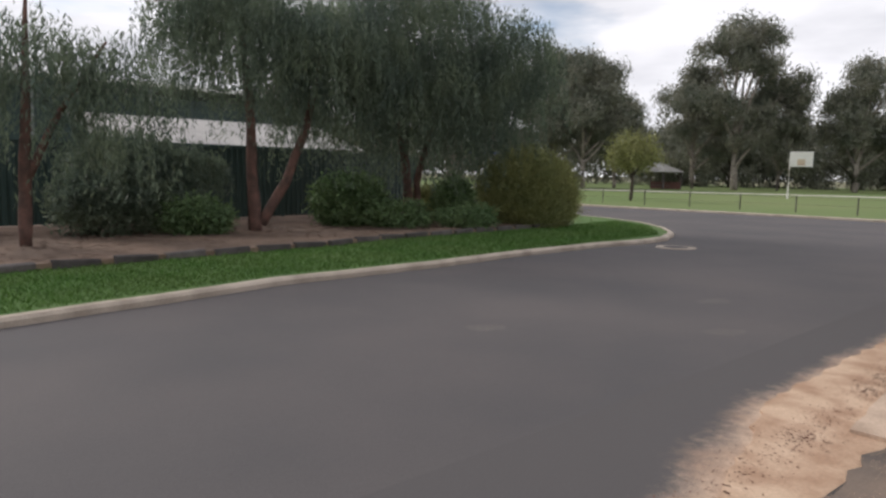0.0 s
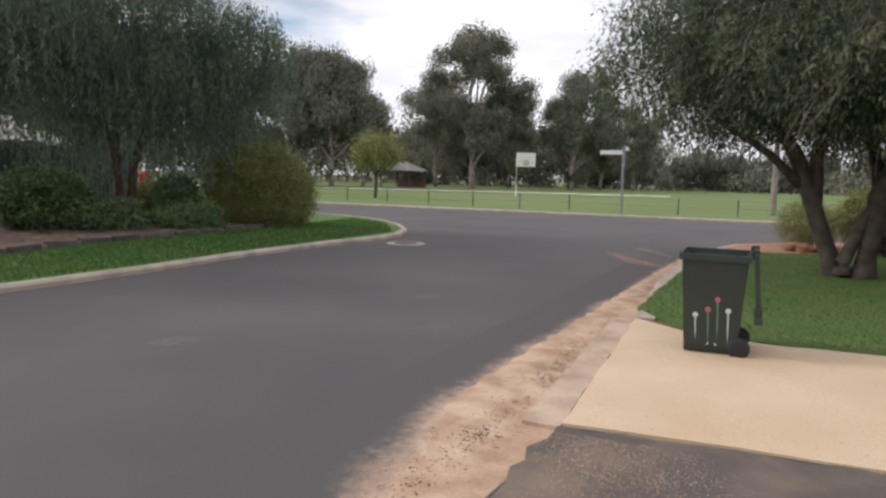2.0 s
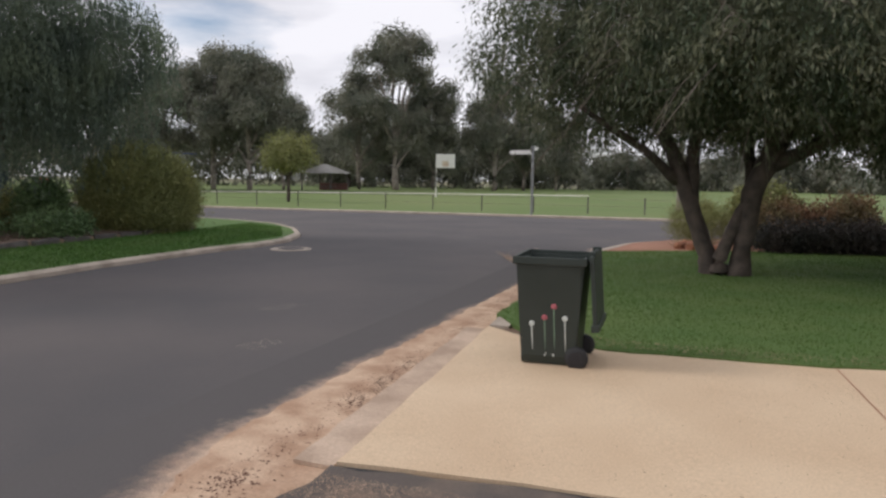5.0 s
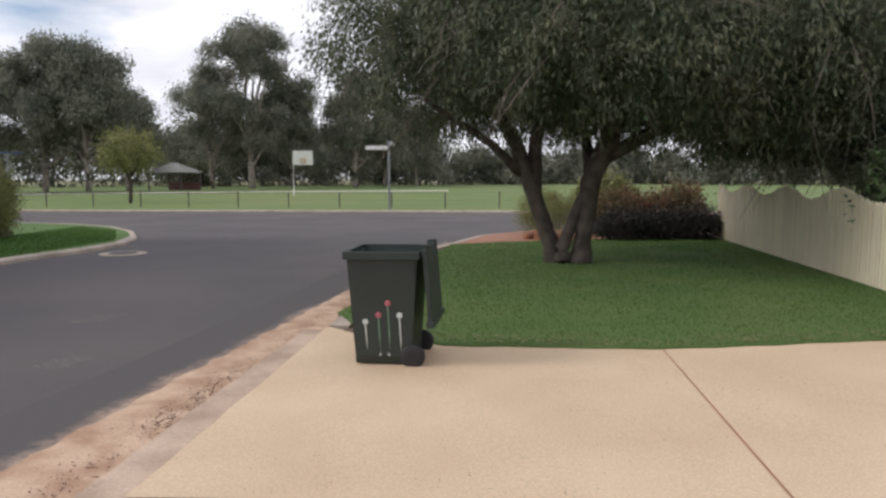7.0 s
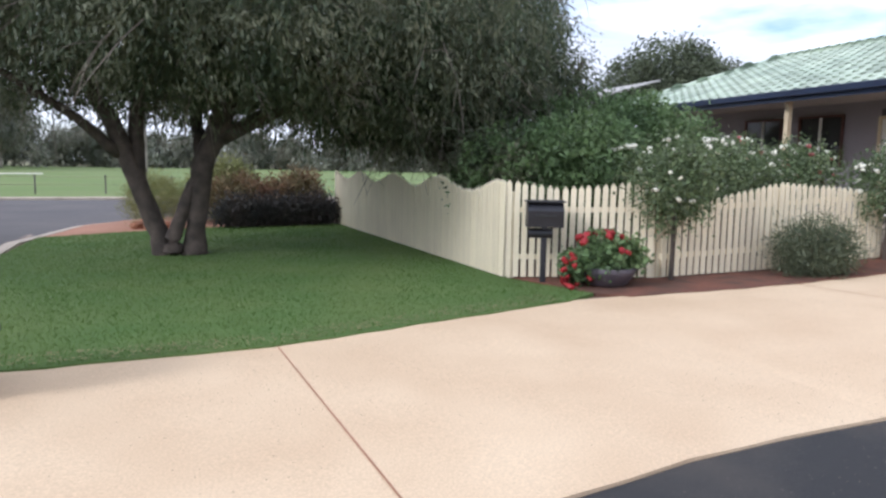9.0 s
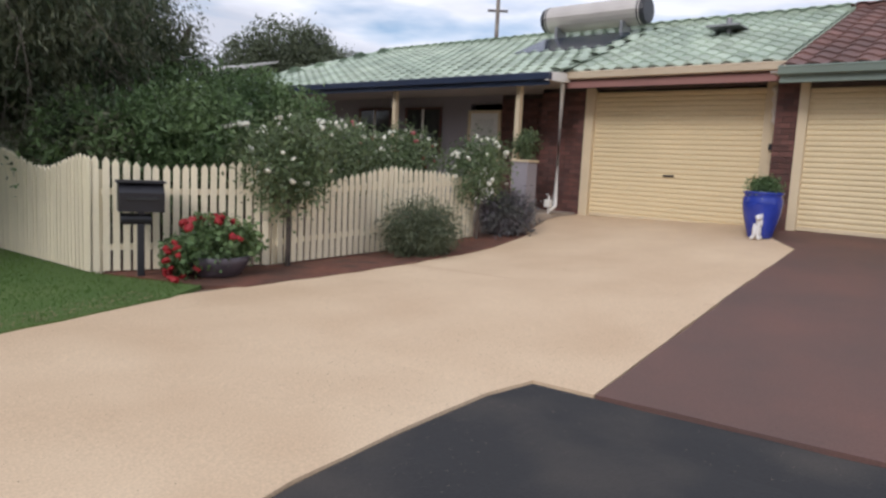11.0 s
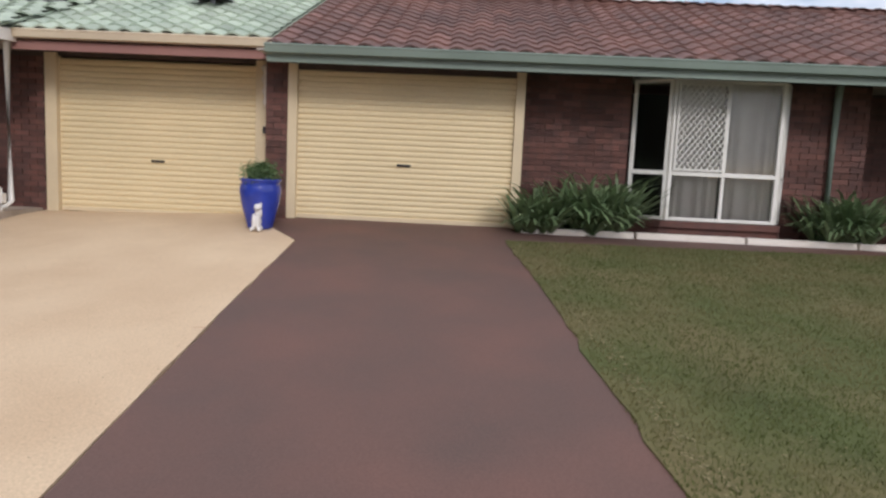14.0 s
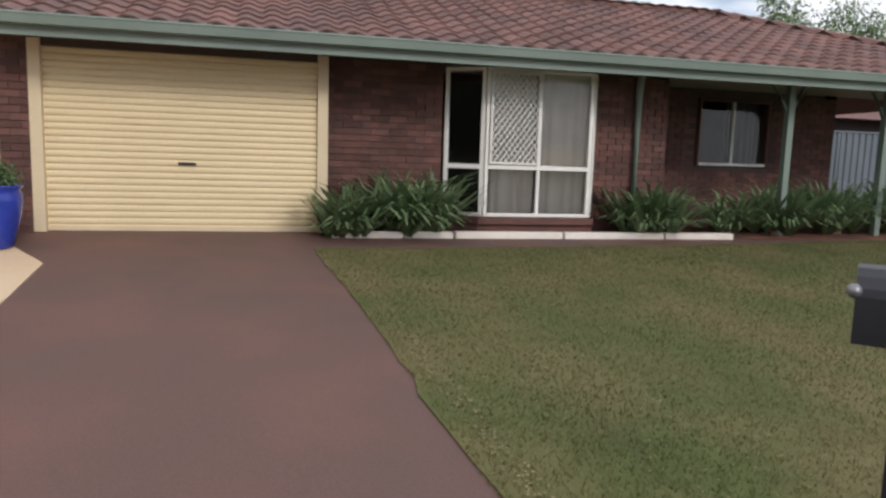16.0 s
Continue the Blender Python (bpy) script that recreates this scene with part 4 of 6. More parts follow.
# ---- left house: pale green tile roof, verandah ----
house_l = thing("house", 13.0, 6.0, 0.75, "single-storey house with a pale green tile roof and verandah", "house")
GX = 12.55
wall_box(house_l, (GX, 4.9), (GX, 3.90), 0.5, 3.1, 0.24, M_MORTAR)
brick_wall(house_l, (GX, 4.9), (GX, 3.91), 0.56, 3.0, limit=80, seed=6)
wall_box(house_l, (GX, 3.9), (GX, 0.36), 2.98, 3.2, 0.24, M_MORTAR, "lintel")
beam(house_l, "door_jamb", GX - 0.06, GX + 0.1, 3.72, 3.90, 0.58, 3.02, M_CREAM_TRIM, "cream garage door jamb")
beam(house_l, "door_jamb", GX - 0.06, GX + 0.1, 0.37, 0.66, 0.62, 3.02, M_CREAM_TRIM, "cream garage door jamb")
roller_door("garage_door", GX + 0.05, 3.72, 0.66, 0.64, 2.95, "closed cream ribbed steel roller door")
VX = 13.3
wall_box(house_l, (VX, 14.0), (VX, 7.35), 0.6, 3.1, 0.2, M_RENDER)
wall_box(house_l, (VX, 6.45), (VX, 4.9), 0.6, 3.1, 0.2, M_MORTAR)
brick_wall(house_l, (VX, 6.45), (VX, 4.9), 0.72, 3.0, limit=60, seed=7)
wall_box(house_l, (VX, 7.35), (VX, 6.45), 2.86, 3.1, 0.2, M_RENDER, "lintel")
wall_box(house_l, (VX, 4.9), (GX, 4.9), 0.6, 3.1, 0.2, M_MORTAR)
beam(house_l, "back_wall", 18.9, 19.1, 0.3, 14, 0.6, 3.1, M_RENDER)
beam(house_l, "end_wall", VX, 19, 13.9, 14.1, 0.6, 3.1, M_RENDER)
# near-black board added inside, its colour supplying the room's shade
beam(house_l, "room_shade_board", 15.0, 15.05, 0.4, 13.9, 0.6, 3.1, M_ROOM_SHADE)
# verandah floor
beam(house_l, "verandah_floor", 10.6, VX, 4.0, 13.8, 0.4, 0.66, M_KERB)
# eaves: garage run and verandah run
EGX, EVX = 11.75, 11.1
beam(house_l, "soffit", EGX, GX + 0.2, 0.16, 4.0, 3.06, 3.09, M_SOFFIT)
beam(house_l, "fascia", EGX, EGX + 0.03, 0.17, 3.9, 2.94, 3.12, M_FASCIA, "dusty pink fascia board")
gutter(house_l, (EGX, 3.9, 3.20), (EGX, 0.17, 3.20), M_GUTTER_C)
beam(house_l, "verandah_ceiling", EVX, VX, 3.9, 14.0, 3.04, 3.07, M_SOFFIT)
beam(house_l, "fascia", EVX, EVX + 0.04, 3.85, 14.2, 2.93, 3.10, M_GUTTER_B, "dark blue verandah fascia")
gutter(house_l, (EVX, 14.2, 3.12), (EVX, 3.8, 3.12), M_GUTTER_B)
prism(house_l, "end_fascia", [(EVX - 0.1, 3.82, 3.0), (EVX - 0.1, 3.82, 3.14), (EVX - 0.1, 3.86, 3.14), (EVX - 0.1, 3.86, 3.0), (EGX + 0.1, 3.82, 3.04), (EGX + 0.1, 3.82, 3.22), (EGX + 0.1, 3.86, 3.22), (EGX + 0.1, 3.86, 3.04)], M_WHITE, "white barge board")
tiled_roof(house_l, "roof", (EGX - 0.06, 3.86, 3.20), (EGX - 0.06, 0.18, 3.20), (RX, 3.86, RZ), (RX, 0.18, RZ), M_TILE_G, M_TILE_GJ, M_TILE_G, limit=150, near=2.0)
tiled_roof(house_l, "verandah_roof", (EVX - 0.06, 14.4, 3.10), (EVX - 0.06, 3.86, 3.10), (RX, 12.2, RZ), (RX, 3.86, RZ), M_TILE_G, M_TILE_GJ, M_TILE_G, limit=150, near=4.0)
tiled_roof(house_l, "roof_end", (20.0, 14.4, 3.10), (EVX - 0.06, 14.4, 3.10), (RX + 0.05, 12.2, RZ), (RX, 12.2, RZ), M_TILE_G, M_TILE_GJ, M_TILE_G, limit=0)
tiled_roof(house_l, "roof_back", (19.9, 0.18, 3.06), (19.9, 14.4, 3.06), (RX, 0.18, RZ), (RX, 12.2, RZ), M_TILE_G, M_TILE_GJ, M_TILE_G, limit=0)
cap_line(house_l, (RX, 12.2, RZ + 0.02), (RX, 0.18, RZ + 0.02), M_TILE_G)
cap_line(house_l, (RX, 12.2, RZ + 0.02), (EVX, 14.4, 3.14), M_TILE_G, "hip_cap")
for py in (4.67, 7.9, 11.2):
    beam(house_l, "verandah_post", 11.36, 11.46, py - 0.05, py + 0.05, 0.6, 3.04, M_CREAM_TRIM)
dp = limb(bmesh.new(), [(11.7, 3.95, 3.08), (11.75, 3.97, 2.95), (11.75, 3.97, 0.80), (11.62, 4.0, 0.72)], [0.045] * 4, 10)
dp.transform(house_l.matrix_world.inverted())
part("downpipe", dp, M_WHITE, house_l, "white downpipe", True)
door = thing("door_1", VX - 0.02, 6.9, 0.66, "white glazed front door under the verandah", "door", kind="structure")
part("door_frame", B(-0.05, 0.05, 0.40, 0.46, 0, 2.05, bevel=0.004), M_CREAM_TRIM, door)
part("door_frame", B(-0.05, 0.05, -0.46, -0.40, 0, 2.05, bevel=0.004), M_CREAM_TRIM, door)
part("door_frame", B(-0.05, 0.05, -0.40, 0.40, 1.99, 2.05, bevel=0.004), M_CREAM_TRIM, door)
part("door_leaf", B(-0.02, 0.02, -0.40, 0.40, 0, 1.99, bevel=0.004), M_WHITE, door)
part("door_glass", B(-0.026, -0.021, -0.28, 0.28, 0.9, 1.85), M_GLASS, door)
part("door_handle", limb(bmesh.new(), [(-0.06, -0.34, 1.0), (-0.06, -0.24, 1.0)], [0.01, 0.01]), M_STEEL, door)
for y0 in (8.2, 9.9):
    window_unit("window_%d" % (5 if y0 < 9 else 6), y0 + 1.2, y0, VX - 0.04, 1.6, 2.8, 0, (0.5,), "dark verandah window with a pale mullion", edge=M_BRICK)
# the wall is solid here: near-black sheets paint a dim room behind the panes
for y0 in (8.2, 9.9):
    beam(house_l, "window_reveal", VX - 0.025, VX - 0.015, y0, y0 + 1.2, 1.6, 2.8, M_ROOM_SHADE)


# ---- picket fences ----
def picket_fence(name, line, tops, label, pitch=0.1, w=0.07, t=0.018):
    """Pickets with pointed heads along a line; tops gives their height over the ground by the share of the way."""
    (x0, y0), (x1, y1) = line
    L = math.hypot(x1 - x0, y1 - y0)
    f = thing(name, x0, y0, 0, label, "fence", "cream picket fences", rz=math.degrees(math.atan2(y1 - y0, x1 - x0)))
    n = int(L / pitch)
    rnd = random.Random(len(name) + n)
    heights = {}
    for k in range(n + 1):
        s = min(k * pitch + w / 2, L)
        zb = ground(x0 + (x1 - x0) * s / L, y0 + (y1 - y0) * s / L) + 0.03
        h = round(float(np.interp(s / L, [a for a, _ in tops], [b for _, b in tops])) - 0.03, 2)
        if h not in heights:
            bm = bmesh.new()
            out = [(-w / 2, 0), (w / 2, 0), (w / 2, h - 0.05), (0, h), (-w / 2, h - 0.05)]
            a = [bm.verts.new((x, -t / 2, z)) for x, z in out]
            b = [bm.verts.new((x, t / 2, z)) for x, z in out]
            bm.faces.new(a)
            bm.faces.new(b[::-1])
            for i in range(5):
                bm.faces.new((a[i], b[i], b[(i + 1) % 5], a[(i + 1) % 5]))
            bmesh.ops.recalc_face_normals(bm, faces=bm.faces[:])
            me = bpy.data.meshes.new("picket")
            bm.to_mesh(me)
            bm.free()
            me.materials.append(M_PICKET)
            heights[h] = me
        shared("picket", heights[h], f, pose(s, 0, zb, rnd.uniform(-0.4, 0.4), rnd.uniform(-0.5, 0.5), 0))
    za, zb = ground(x0, y0), ground(x1, y1)
    for hh in (0.25, 0.85):
        bm = bmesh.new()
        a = [bm.verts.new((0, y, za + z)) for y, z in ((0.012, hh), (0.05, hh), (0.05, hh + 0.07), (0.012, hh + 0.07))]
        b = [bm.verts.new((L, y, zb + z)) for y, z in ((0.012, hh), (0.05, hh), (0.05, hh + 0.07), (0.012, hh + 0.07))]
        bm.faces.new(a[::-1])
        bm.faces.new(b)
        for i in range(4):
            bm.faces.new((a[i], a[(i + 1) % 4], b[(i + 1) % 4], b[i]))
        part("rail", bm, M_PICKET, f)
    m = max(1, round(L / 2.2))
    for k in range(m + 1):
        s = L * k / m
        zz = ground(x0 + (x1 - x0) * s / L, y0 + (y1 - y0) * s / L)
        part("post", B(s - 0.045, s + 0.045, 0.052, 0.142, zz, zz + 1.12, bevel=0.006), M_PICKET, f)
    return f


wave = [(k / 48, 1.20 + 0.09 * math.cos(2 * math.pi * k / 12)) for k in range(49)]
picket_fence("picket_fence", ((3.14, 13.3), (3.73, 4.72)), wave[:-1] + [(1.0, 1.26)], "cream picket side fence with a scalloped top", pitch=0.085)
picket_fence("picket_fence", ((3.76, 4.70), (5.5, 4.02)), [(0, 1.28), (0.35, 1.18), (0.6, 1.20), (1, 1.28)], "cream picket fence beside the letterbox")
picket_fence("picket_fence", ((5.62, 4.0), (9.3, 3.93)), [(0, 0.95), (0.12, 0.95), (0.3, 1.08), (0.5, 1.20), (0.72, 1.12), (1, 0.95)], "cream picket fence with an arched top")

# ---- trees ----
def stems(parent, lines, material, name="trunk", n=10, jit=0.015, seed=1):
    rnd = random.Random(seed)
    for i, (pts, radii) in enumerate(lines):
        P, R = [], []
        for (a, b), (ra, rb) in zip(zip(pts, pts[1:]), zip(radii, radii[1:])):
            for k in range(4):
                f = k / 4
                P.append(Vector(a).lerp(Vector(b), f) + Vector((rnd.uniform(-jit, jit), rnd.uniform(-jit, jit), 0)) * (0 if not P else 1))
                R.append((ra + (rb - ra) * f) * rnd.uniform(0.97, 1.04))
        P.append(Vector(pts[-1]))
        R.append(radii[-1])
        part(name if i == 0 else "limb", limb(bmesh.new(), P, R, n), material, parent, "", True)


def twigs(parent, blobs, n, seed):
    """Bare pale twigs that arch out of the crown's skin and droop, as one mesh."""
    rnd = random.Random(seed)
    bm = bmesh.new()
    for _ in range(n):
        x, y, z, rx, ry, rz = rnd.choice(blobs)
        a, e = rnd.uniform(0, 6.283), rnd.uniform(-0.9, 0.6)
        d = Vector((math.cos(a) * math.cos(e), math.sin(a) * math.cos(e), math.sin(e)))
        p0 = Vector((x + d.x * rx * 0.72, y + d.y * ry * 0.72, z + d.z * rz * 0.72))
        L = rnd.uniform(0.5, 1.2)
        side = Vector((-d.y, d.x, 0)) * rnd.uniform(-0.4, 0.4)
        pts = [p0 + (d * f + side * f * f) * L + Vector((0, 0, -0.45 * L * f * f)) for f in (0, 0.35, 0.7, 1.0)]
        limb(bm, pts, [0.010, 0.008, 0.006, 0.003], 4)
        for q, f in ((pts[1], 0.5), (pts[2], 0.35)):
            t = Vector((rnd.uniform(-1, 1), rnd.uniform(-1, 1), rnd.uniform(-0.9, 0.2))).normalized() * L * f
            limb(bm, [q, q + t * 0.6, q + t + Vector((0, 0, -0.06))], [0.007, 0.005, 0.002], 3)
    tagged(part("twig_tangle", bm, M_TWIG, parent, "bare pale hanging twigs"), kind="stuff")


tree = thing("pepper_tree", -0.28, 8.3, 0.05, "broad dark pepper tree with a forked trunk on the lawn", "tree")
stems(tree, [
    ([(-0.14, 0.1, -0.1), (-0.26, 0.1, 0.35), (-0.55, 0.1, 1.2), (-0.90, 0.1, 2.1), (-1.6, 0.2, 3.4)], [0.22, 0.15, 0.14, 0.13, 0.06]),
    ([(0.24, 0, -0.1), (0.27, 0.0, 0.35), (0.40, 0.0, 1.4), (0.75, 0.05, 2.3), (1.5, 0.2, 3.4)], [0.24, 0.16, 0.17, 0.17, 0.07]),
    ([(-0.05, -0.06, -0.1), (-0.05, -0.06, 0.3), (0.12, -0.04, 0.8), (0.38, 0.0, 1.4)], [0.19, 0.12, 0.10, 0.09]),
    ([(-0.55, 0.1, 1.2), (-0.55, 0.3, 2.2), (-0.2, 0.4, 3.6)], [0.13, 0.11, 0.06]),
    ([(0.55, 0.1, 1.8), (1.6, -0.3, 2.35), (3.4, -0.8, 2.9)], [0.13, 0.1, 0.05]),
    ([(-0.8, 0.1, 1.6), (-1.3, -0.3, 2.1), (-2.3, -0.9, 2.8)], [0.09, 0.07, 0.04]),
    ([(0.4, 0.1, 1.6), (0.3, 1.5, 2.6), (0.2, 3, 3.4)], [0.12, 0.09, 0.05]),
    ([(0.7, 0.0, 2.1), (0.4, -1.3, 3.0), (0.1, -2.4, 3.6)], [0.1, 0.08, 0.04]),
], M_BARK, seed=3)
PEP = [(-2.7, 0.2, 3.9, 1.75, 2.2, 1.5), (-0.6, -0.8, 4.2, 2.2, 2.4, 1.9), (1.8, -0.4, 4.0, 2.4, 2.5, 1.7), (3.9, -0.9, 3.7, 2.0, 2.2, 1.5), (0.8, 1.8, 4.3, 3.0, 2.4, 2.0), (-1.5, -0.3, 5.6, 2.2, 2.2, 1.4), (1.5, 0.2, 5.8, 2.4, 2.2, 1.4), (0.5, -2.2, 3.5, 2.2, 1.4, 1.1), (2.8, 0.2, 2.75, 2.4, 2.4, 0.85), (0.6, 1.4, 2.9, 2.4, 2.0, 0.75), (-1.8, 0.9, 2.95, 1.9, 1.8, 0.75), (4.4, 0.2, 2.6, 1.7, 1.8, 0.85), (0.9, -0.6, 3.0, 2.0, 1.6, 0.7)]
foliage("crown", PEP, 260000, 0.10, M_PEPPER, tree, seed=4, clump=0.34, per=70, droop=0.5, shell=0.15, aspect=0.24)
weeping("hanging_sprays", PEP, 3600, 0.11, M_PEPPER, tree, seed=5, long=0.9, per=16)
twigs(tree, PEP, 420, 15)

tree2 = thing("pepper_tree", 5.6, 9.2, 0.2, "dark leaning pepper tree behind the picket fence", "tree")
stems(tree2, [
    ([(0.6, 0, -0.1), (0.2, 0, 0.9), (-0.5, 0.1, 1.9), (-1.3, 0.1, 3.0)], [0.2, 0.16, 0.13, 0.06]),
    ([(0.8, 0.2, -0.1), (0.5, 0.2, 0.9), (0.1, 0.3, 2.1), (0.3, 0.3, 3.8)], [0.18, 0.14, 0.12, 0.06]),
    ([(0.4, 0, 1.0), (1.0, -0.4, 2.3), (1.4, -0.7, 3.4)], [0.11, 0.09, 0.04]),
], M_BARK, seed=5)
PEP2 = [(-1.2, 0.3, 3.3, 1.9, 2.0, 1.4), (0.0, 0.2, 4.3, 1.3, 1.8, 1.5), (-0.3, -0.6, 2.9, 1.9, 1.5, 1.0), (-0.7, 1.0, 5.4, 1.4, 1.5, 1.4), (0.3, -0.5, 3.0, 0.8, 1.0, 0.85), (-2.0, 0.6, 2.4, 1.6, 1.5, 0.85), (-0.6, 0.4, 2.2, 1.5, 1.2, 0.8), (-1.2, 2.0, 2.6, 2.0, 1.6, 1.0)]
foliage("crown", PEP2, 125000, 0.10, M_PEPPER, tree2, seed=8, clump=0.34, per=70, droop=0.5, shell=0.15, aspect=0.24)
weeping("hanging_sprays", PEP2, 1500, 0.13, M_PEPPER, tree2, seed=9, long=0.9, per=16)
twigs(tree2, PEP2, 180, 16)


def willow(x, y, h, seed, label, crown, lines, strands=3300, long=2.2):
    t = thing("willow_myrtle", x, y, 0.14, label, "tree", "weeping trees by the green fence")
    stems(t, lines, M_BARK_RED, seed=seed)
    weeping("crown", crown, strands, 0.16, M_WILLOW, t, seed=seed, long=long, per=24)
    low = [(a, b_, c - 1.7, d * 1.05, e * 1.05, f * 0.5) for a, b_, c, d, e, f in crown[:3]]
    weeping("low_sprays", low, strands // 7, 0.16, M_WILLOW, t, seed=seed + 50, long=long * 0.95, per=24)
    t.scale = (0.86, 0.86, 0.86)
    return t


willow(-17.4, 7.3, 7.5, 11, "large weeping tree with several reddish trunks", [(0, 0.5, 5.2, 2.6, 3.0, 2.6), (1.0, 2.5, 5.2, 1.8, 2.2, 2.0), (0, -2.6, 5.6, 2.2, 2.4, 2.4), (0, 0, 7.6, 2.6, 3.2, 1.8), (1.6, 3.4, 6.4, 1.7, 2.0, 1.9)], [
    ([(0, 0, -0.1), (0.1, -0.15, 1.4), (0.1, -0.5, 3.2), (0.3, -1.2, 6.5)], [0.2, 0.15, 0.12, 0.05]),
    ([(0.2, 0.3, -0.1), (0.1, 0.25, 1.4), (0.1, 0.9, 3.4), (0.2, 2.0, 6.0)], [0.16, 0.13, 0.1, 0.05]),
    ([(0, 0.1, 0.6), (-0.2, 0.0, 2.4), (-0.2, 0.3, 6.4)], [0.12, 0.1, 0.05])], 4600, 2.4)
willow(-16.9, 2.0, 7.5, 12, "weeping tree with a leaning forked trunk", [(0, 0, 5.9, 2.4, 2.6, 2.2), (0, 2.2, 5.8, 2.0, 2.0, 1.9), (0.3, -1.4, 6.3, 2.0, 1.6, 1.8)], [
    ([(0, 0, -0.1), (0, -0.1, 1.5), (0.1, -0.2, 3.4), (0.2, -0.6, 6.4)], [0.2, 0.16, 0.13, 0.05]),
    ([(0, 0.15, 0.2), (0.1, 0.9, 1.4), (0.1, 1.6, 3.0), (0.2, 2.3, 6)], [0.16, 0.14, 0.12, 0.05])], 1600, 1.9)
willow(-15.95, -3.2, 6, 13, "thinner weeping tree with sparse hanging branches", [(0, 0.2, 4.2, 1.5, 1.6, 1.6), (0, 2.0, 3.9, 1.3, 1.2, 1.5), (0, -1.8, 4.0, 1.4, 1.3, 1.4)], [
    ([(0, 0, -0.1), (0, 0.05, 1.5), (0.1, 0.1, 3.4), (0.1, 0.2, 5.6)], [0.15, 0.13, 0.09, 0.03]),
    ([(0, 0.05, 1.4), (0, 0.7, 2.8), (0, 1.8, 4.6)], [0.1, 0.07, 0.03])], 620, 2.0)
willow(-18.3, 0.1, 5, 14, "low weeping shrub against the green fence", [(0, -0.8, 2.3, 1.1, 1.5, 0.9), (0, 0.8, 2.0, 1.0, 1.2, 0.8)], [
    ([(0, 0, -0.1), (0, 0.1, 1.2), (0.1, -0.3, 2.4)], [0.08, 0.06, 0.03])], 650, 1.4)


def bush(name, x, y, z, blobs, n, size, material, label, seed=1, stems_n=5, aspect=0.35, droop=0.0, clump=0.2, category="shrub"):
    b = thing(name, x, y, z, label, category)
    rnd = random.Random(seed)
    top = max(q[2] for q in blobs)
    bm = bmesh.new()
    for k in range(stems_n):
        a = 6.283 * k / stems_n
        r = blobs[0][3] * 0.5
        limb(bm, [(0.06 * math.cos(a), 0.06 * math.sin(a), -0.05), (r * 0.5 * math.cos(a), r * 0.5 * math.sin(a), top * 0.6), (r * math.cos(a), r * math.sin(a), top * 1.05)], [0.025, 0.018, 0.008], 5)
    part("stems", bm, M_BARK, b)
    foliage("leaves", blobs, int(n * 2.2), size, material, b, seed=seed, clump=clump, per=20, droop=droop, shell=0.35, aspect=aspect)
    return b


bush("round_bush", -15.6, 10.7, 0.14, [(0, 0, 1.15, 1.25, 1.3, 1.1), (0.2, 0.6, 0.9, 1.0, 0.9, 0.9), (-0.3, -0.6, 0.9, 1.0, 0.85, 0.9), (0.2, 0, 0.5, 1.25, 1.3, 0.6)], 90000, 0.12, M_BUSH_OLIVE, "large rounded olive-green bush at the verge's end", 21, 9, 0.16, -0.2, 0.3)
bush("shrub", -17.27, 5.03, 0.14, [(0, 0, 0.7, 0.9, 1.1, 0.75)], 6000, 0.12, M_BUSH, "leafy green shrub before the green fence", 22)
bush("shrub", -16.15, 5.99, 0.14, [(0, 0, 0.3, 0.8, 0.9, 0.4)], 3000, 0.1, M_BUSH, "low green shrub in the garden bed", 23)
bush("shrub", -16.59, 8.46, 0.14, [(0, 0, 0.65, 0.7, 0.6, 0.7)], 3500, 0.11, M_BUSH, "dark green shrub beside the round bush", 24)
bush("shrub", -17.84, 8.57, 0.14, [(0, 0, 0.5, 0.8, 0.8, 0.55)], 3500, 0.11, M_BUSH_OLIVE, "small olive shrub behind the trees", 25)
bush("shrub", -15.23, 7.69, 0.14, [(0, 0, 0.25, 0.8, 0.9, 0.3)], 2600, 0.1, M_BUSH, "low spreading green ground cover", 26)
bush("shrub", -17.51, -1.13, 0.14, [(0, 0, 0.7, 0.8, 1.3, 0.8)], 5000, 0.12, M_WILLOW, "grey-green shrub under the weeping trees", 27)
bush("shrub", -16.75, 0.48, 0.14, [(0, 0, 0.35, 0.7, 0.8, 0.45)], 3000, 0.11, M_BUSH, "low green shrub by the trunks", 28)

# sleepers along the garden bed
edge = thing("bed_edging", -15.5, 4, 0.04, "weathered timber and stone edging of the garden bed", "edging", kind="structure")
line = smooth_line([(-12.7, -14), (-13.0, -4.5), (-13.35, -1.6), (-13.7, 2.0), (-14.3, 4.6), (-14.6, 9), (-14.75, 10.6), (-15.2, 12.4), (-16.9, 13.6)], 0.8, 0.05, 9)
sl = bpy.data.meshes.new("sleeper")
sb = B(-0.37, 0.37, -0.07, 0.07, -0.05, 0.14, bevel=0.025)
sb.to_mesh(sl)
sb.free()
sl.materials.append(M_TIMBER)
rnd = random.Random(5)
for (xa, ya), (xb, yb) in zip(line, line[1:]):
    shared("sleeper", sl, edge, edge.matrix_world.inverted() @ pose((xa + xb) / 2, (ya + yb) / 2, 0.03, rnd.uniform(-6, 6), rnd.uniform(-3, 3), math.degrees(math.atan2(yb - ya, xb - xa)) + rnd.uniform(-4, 4)))


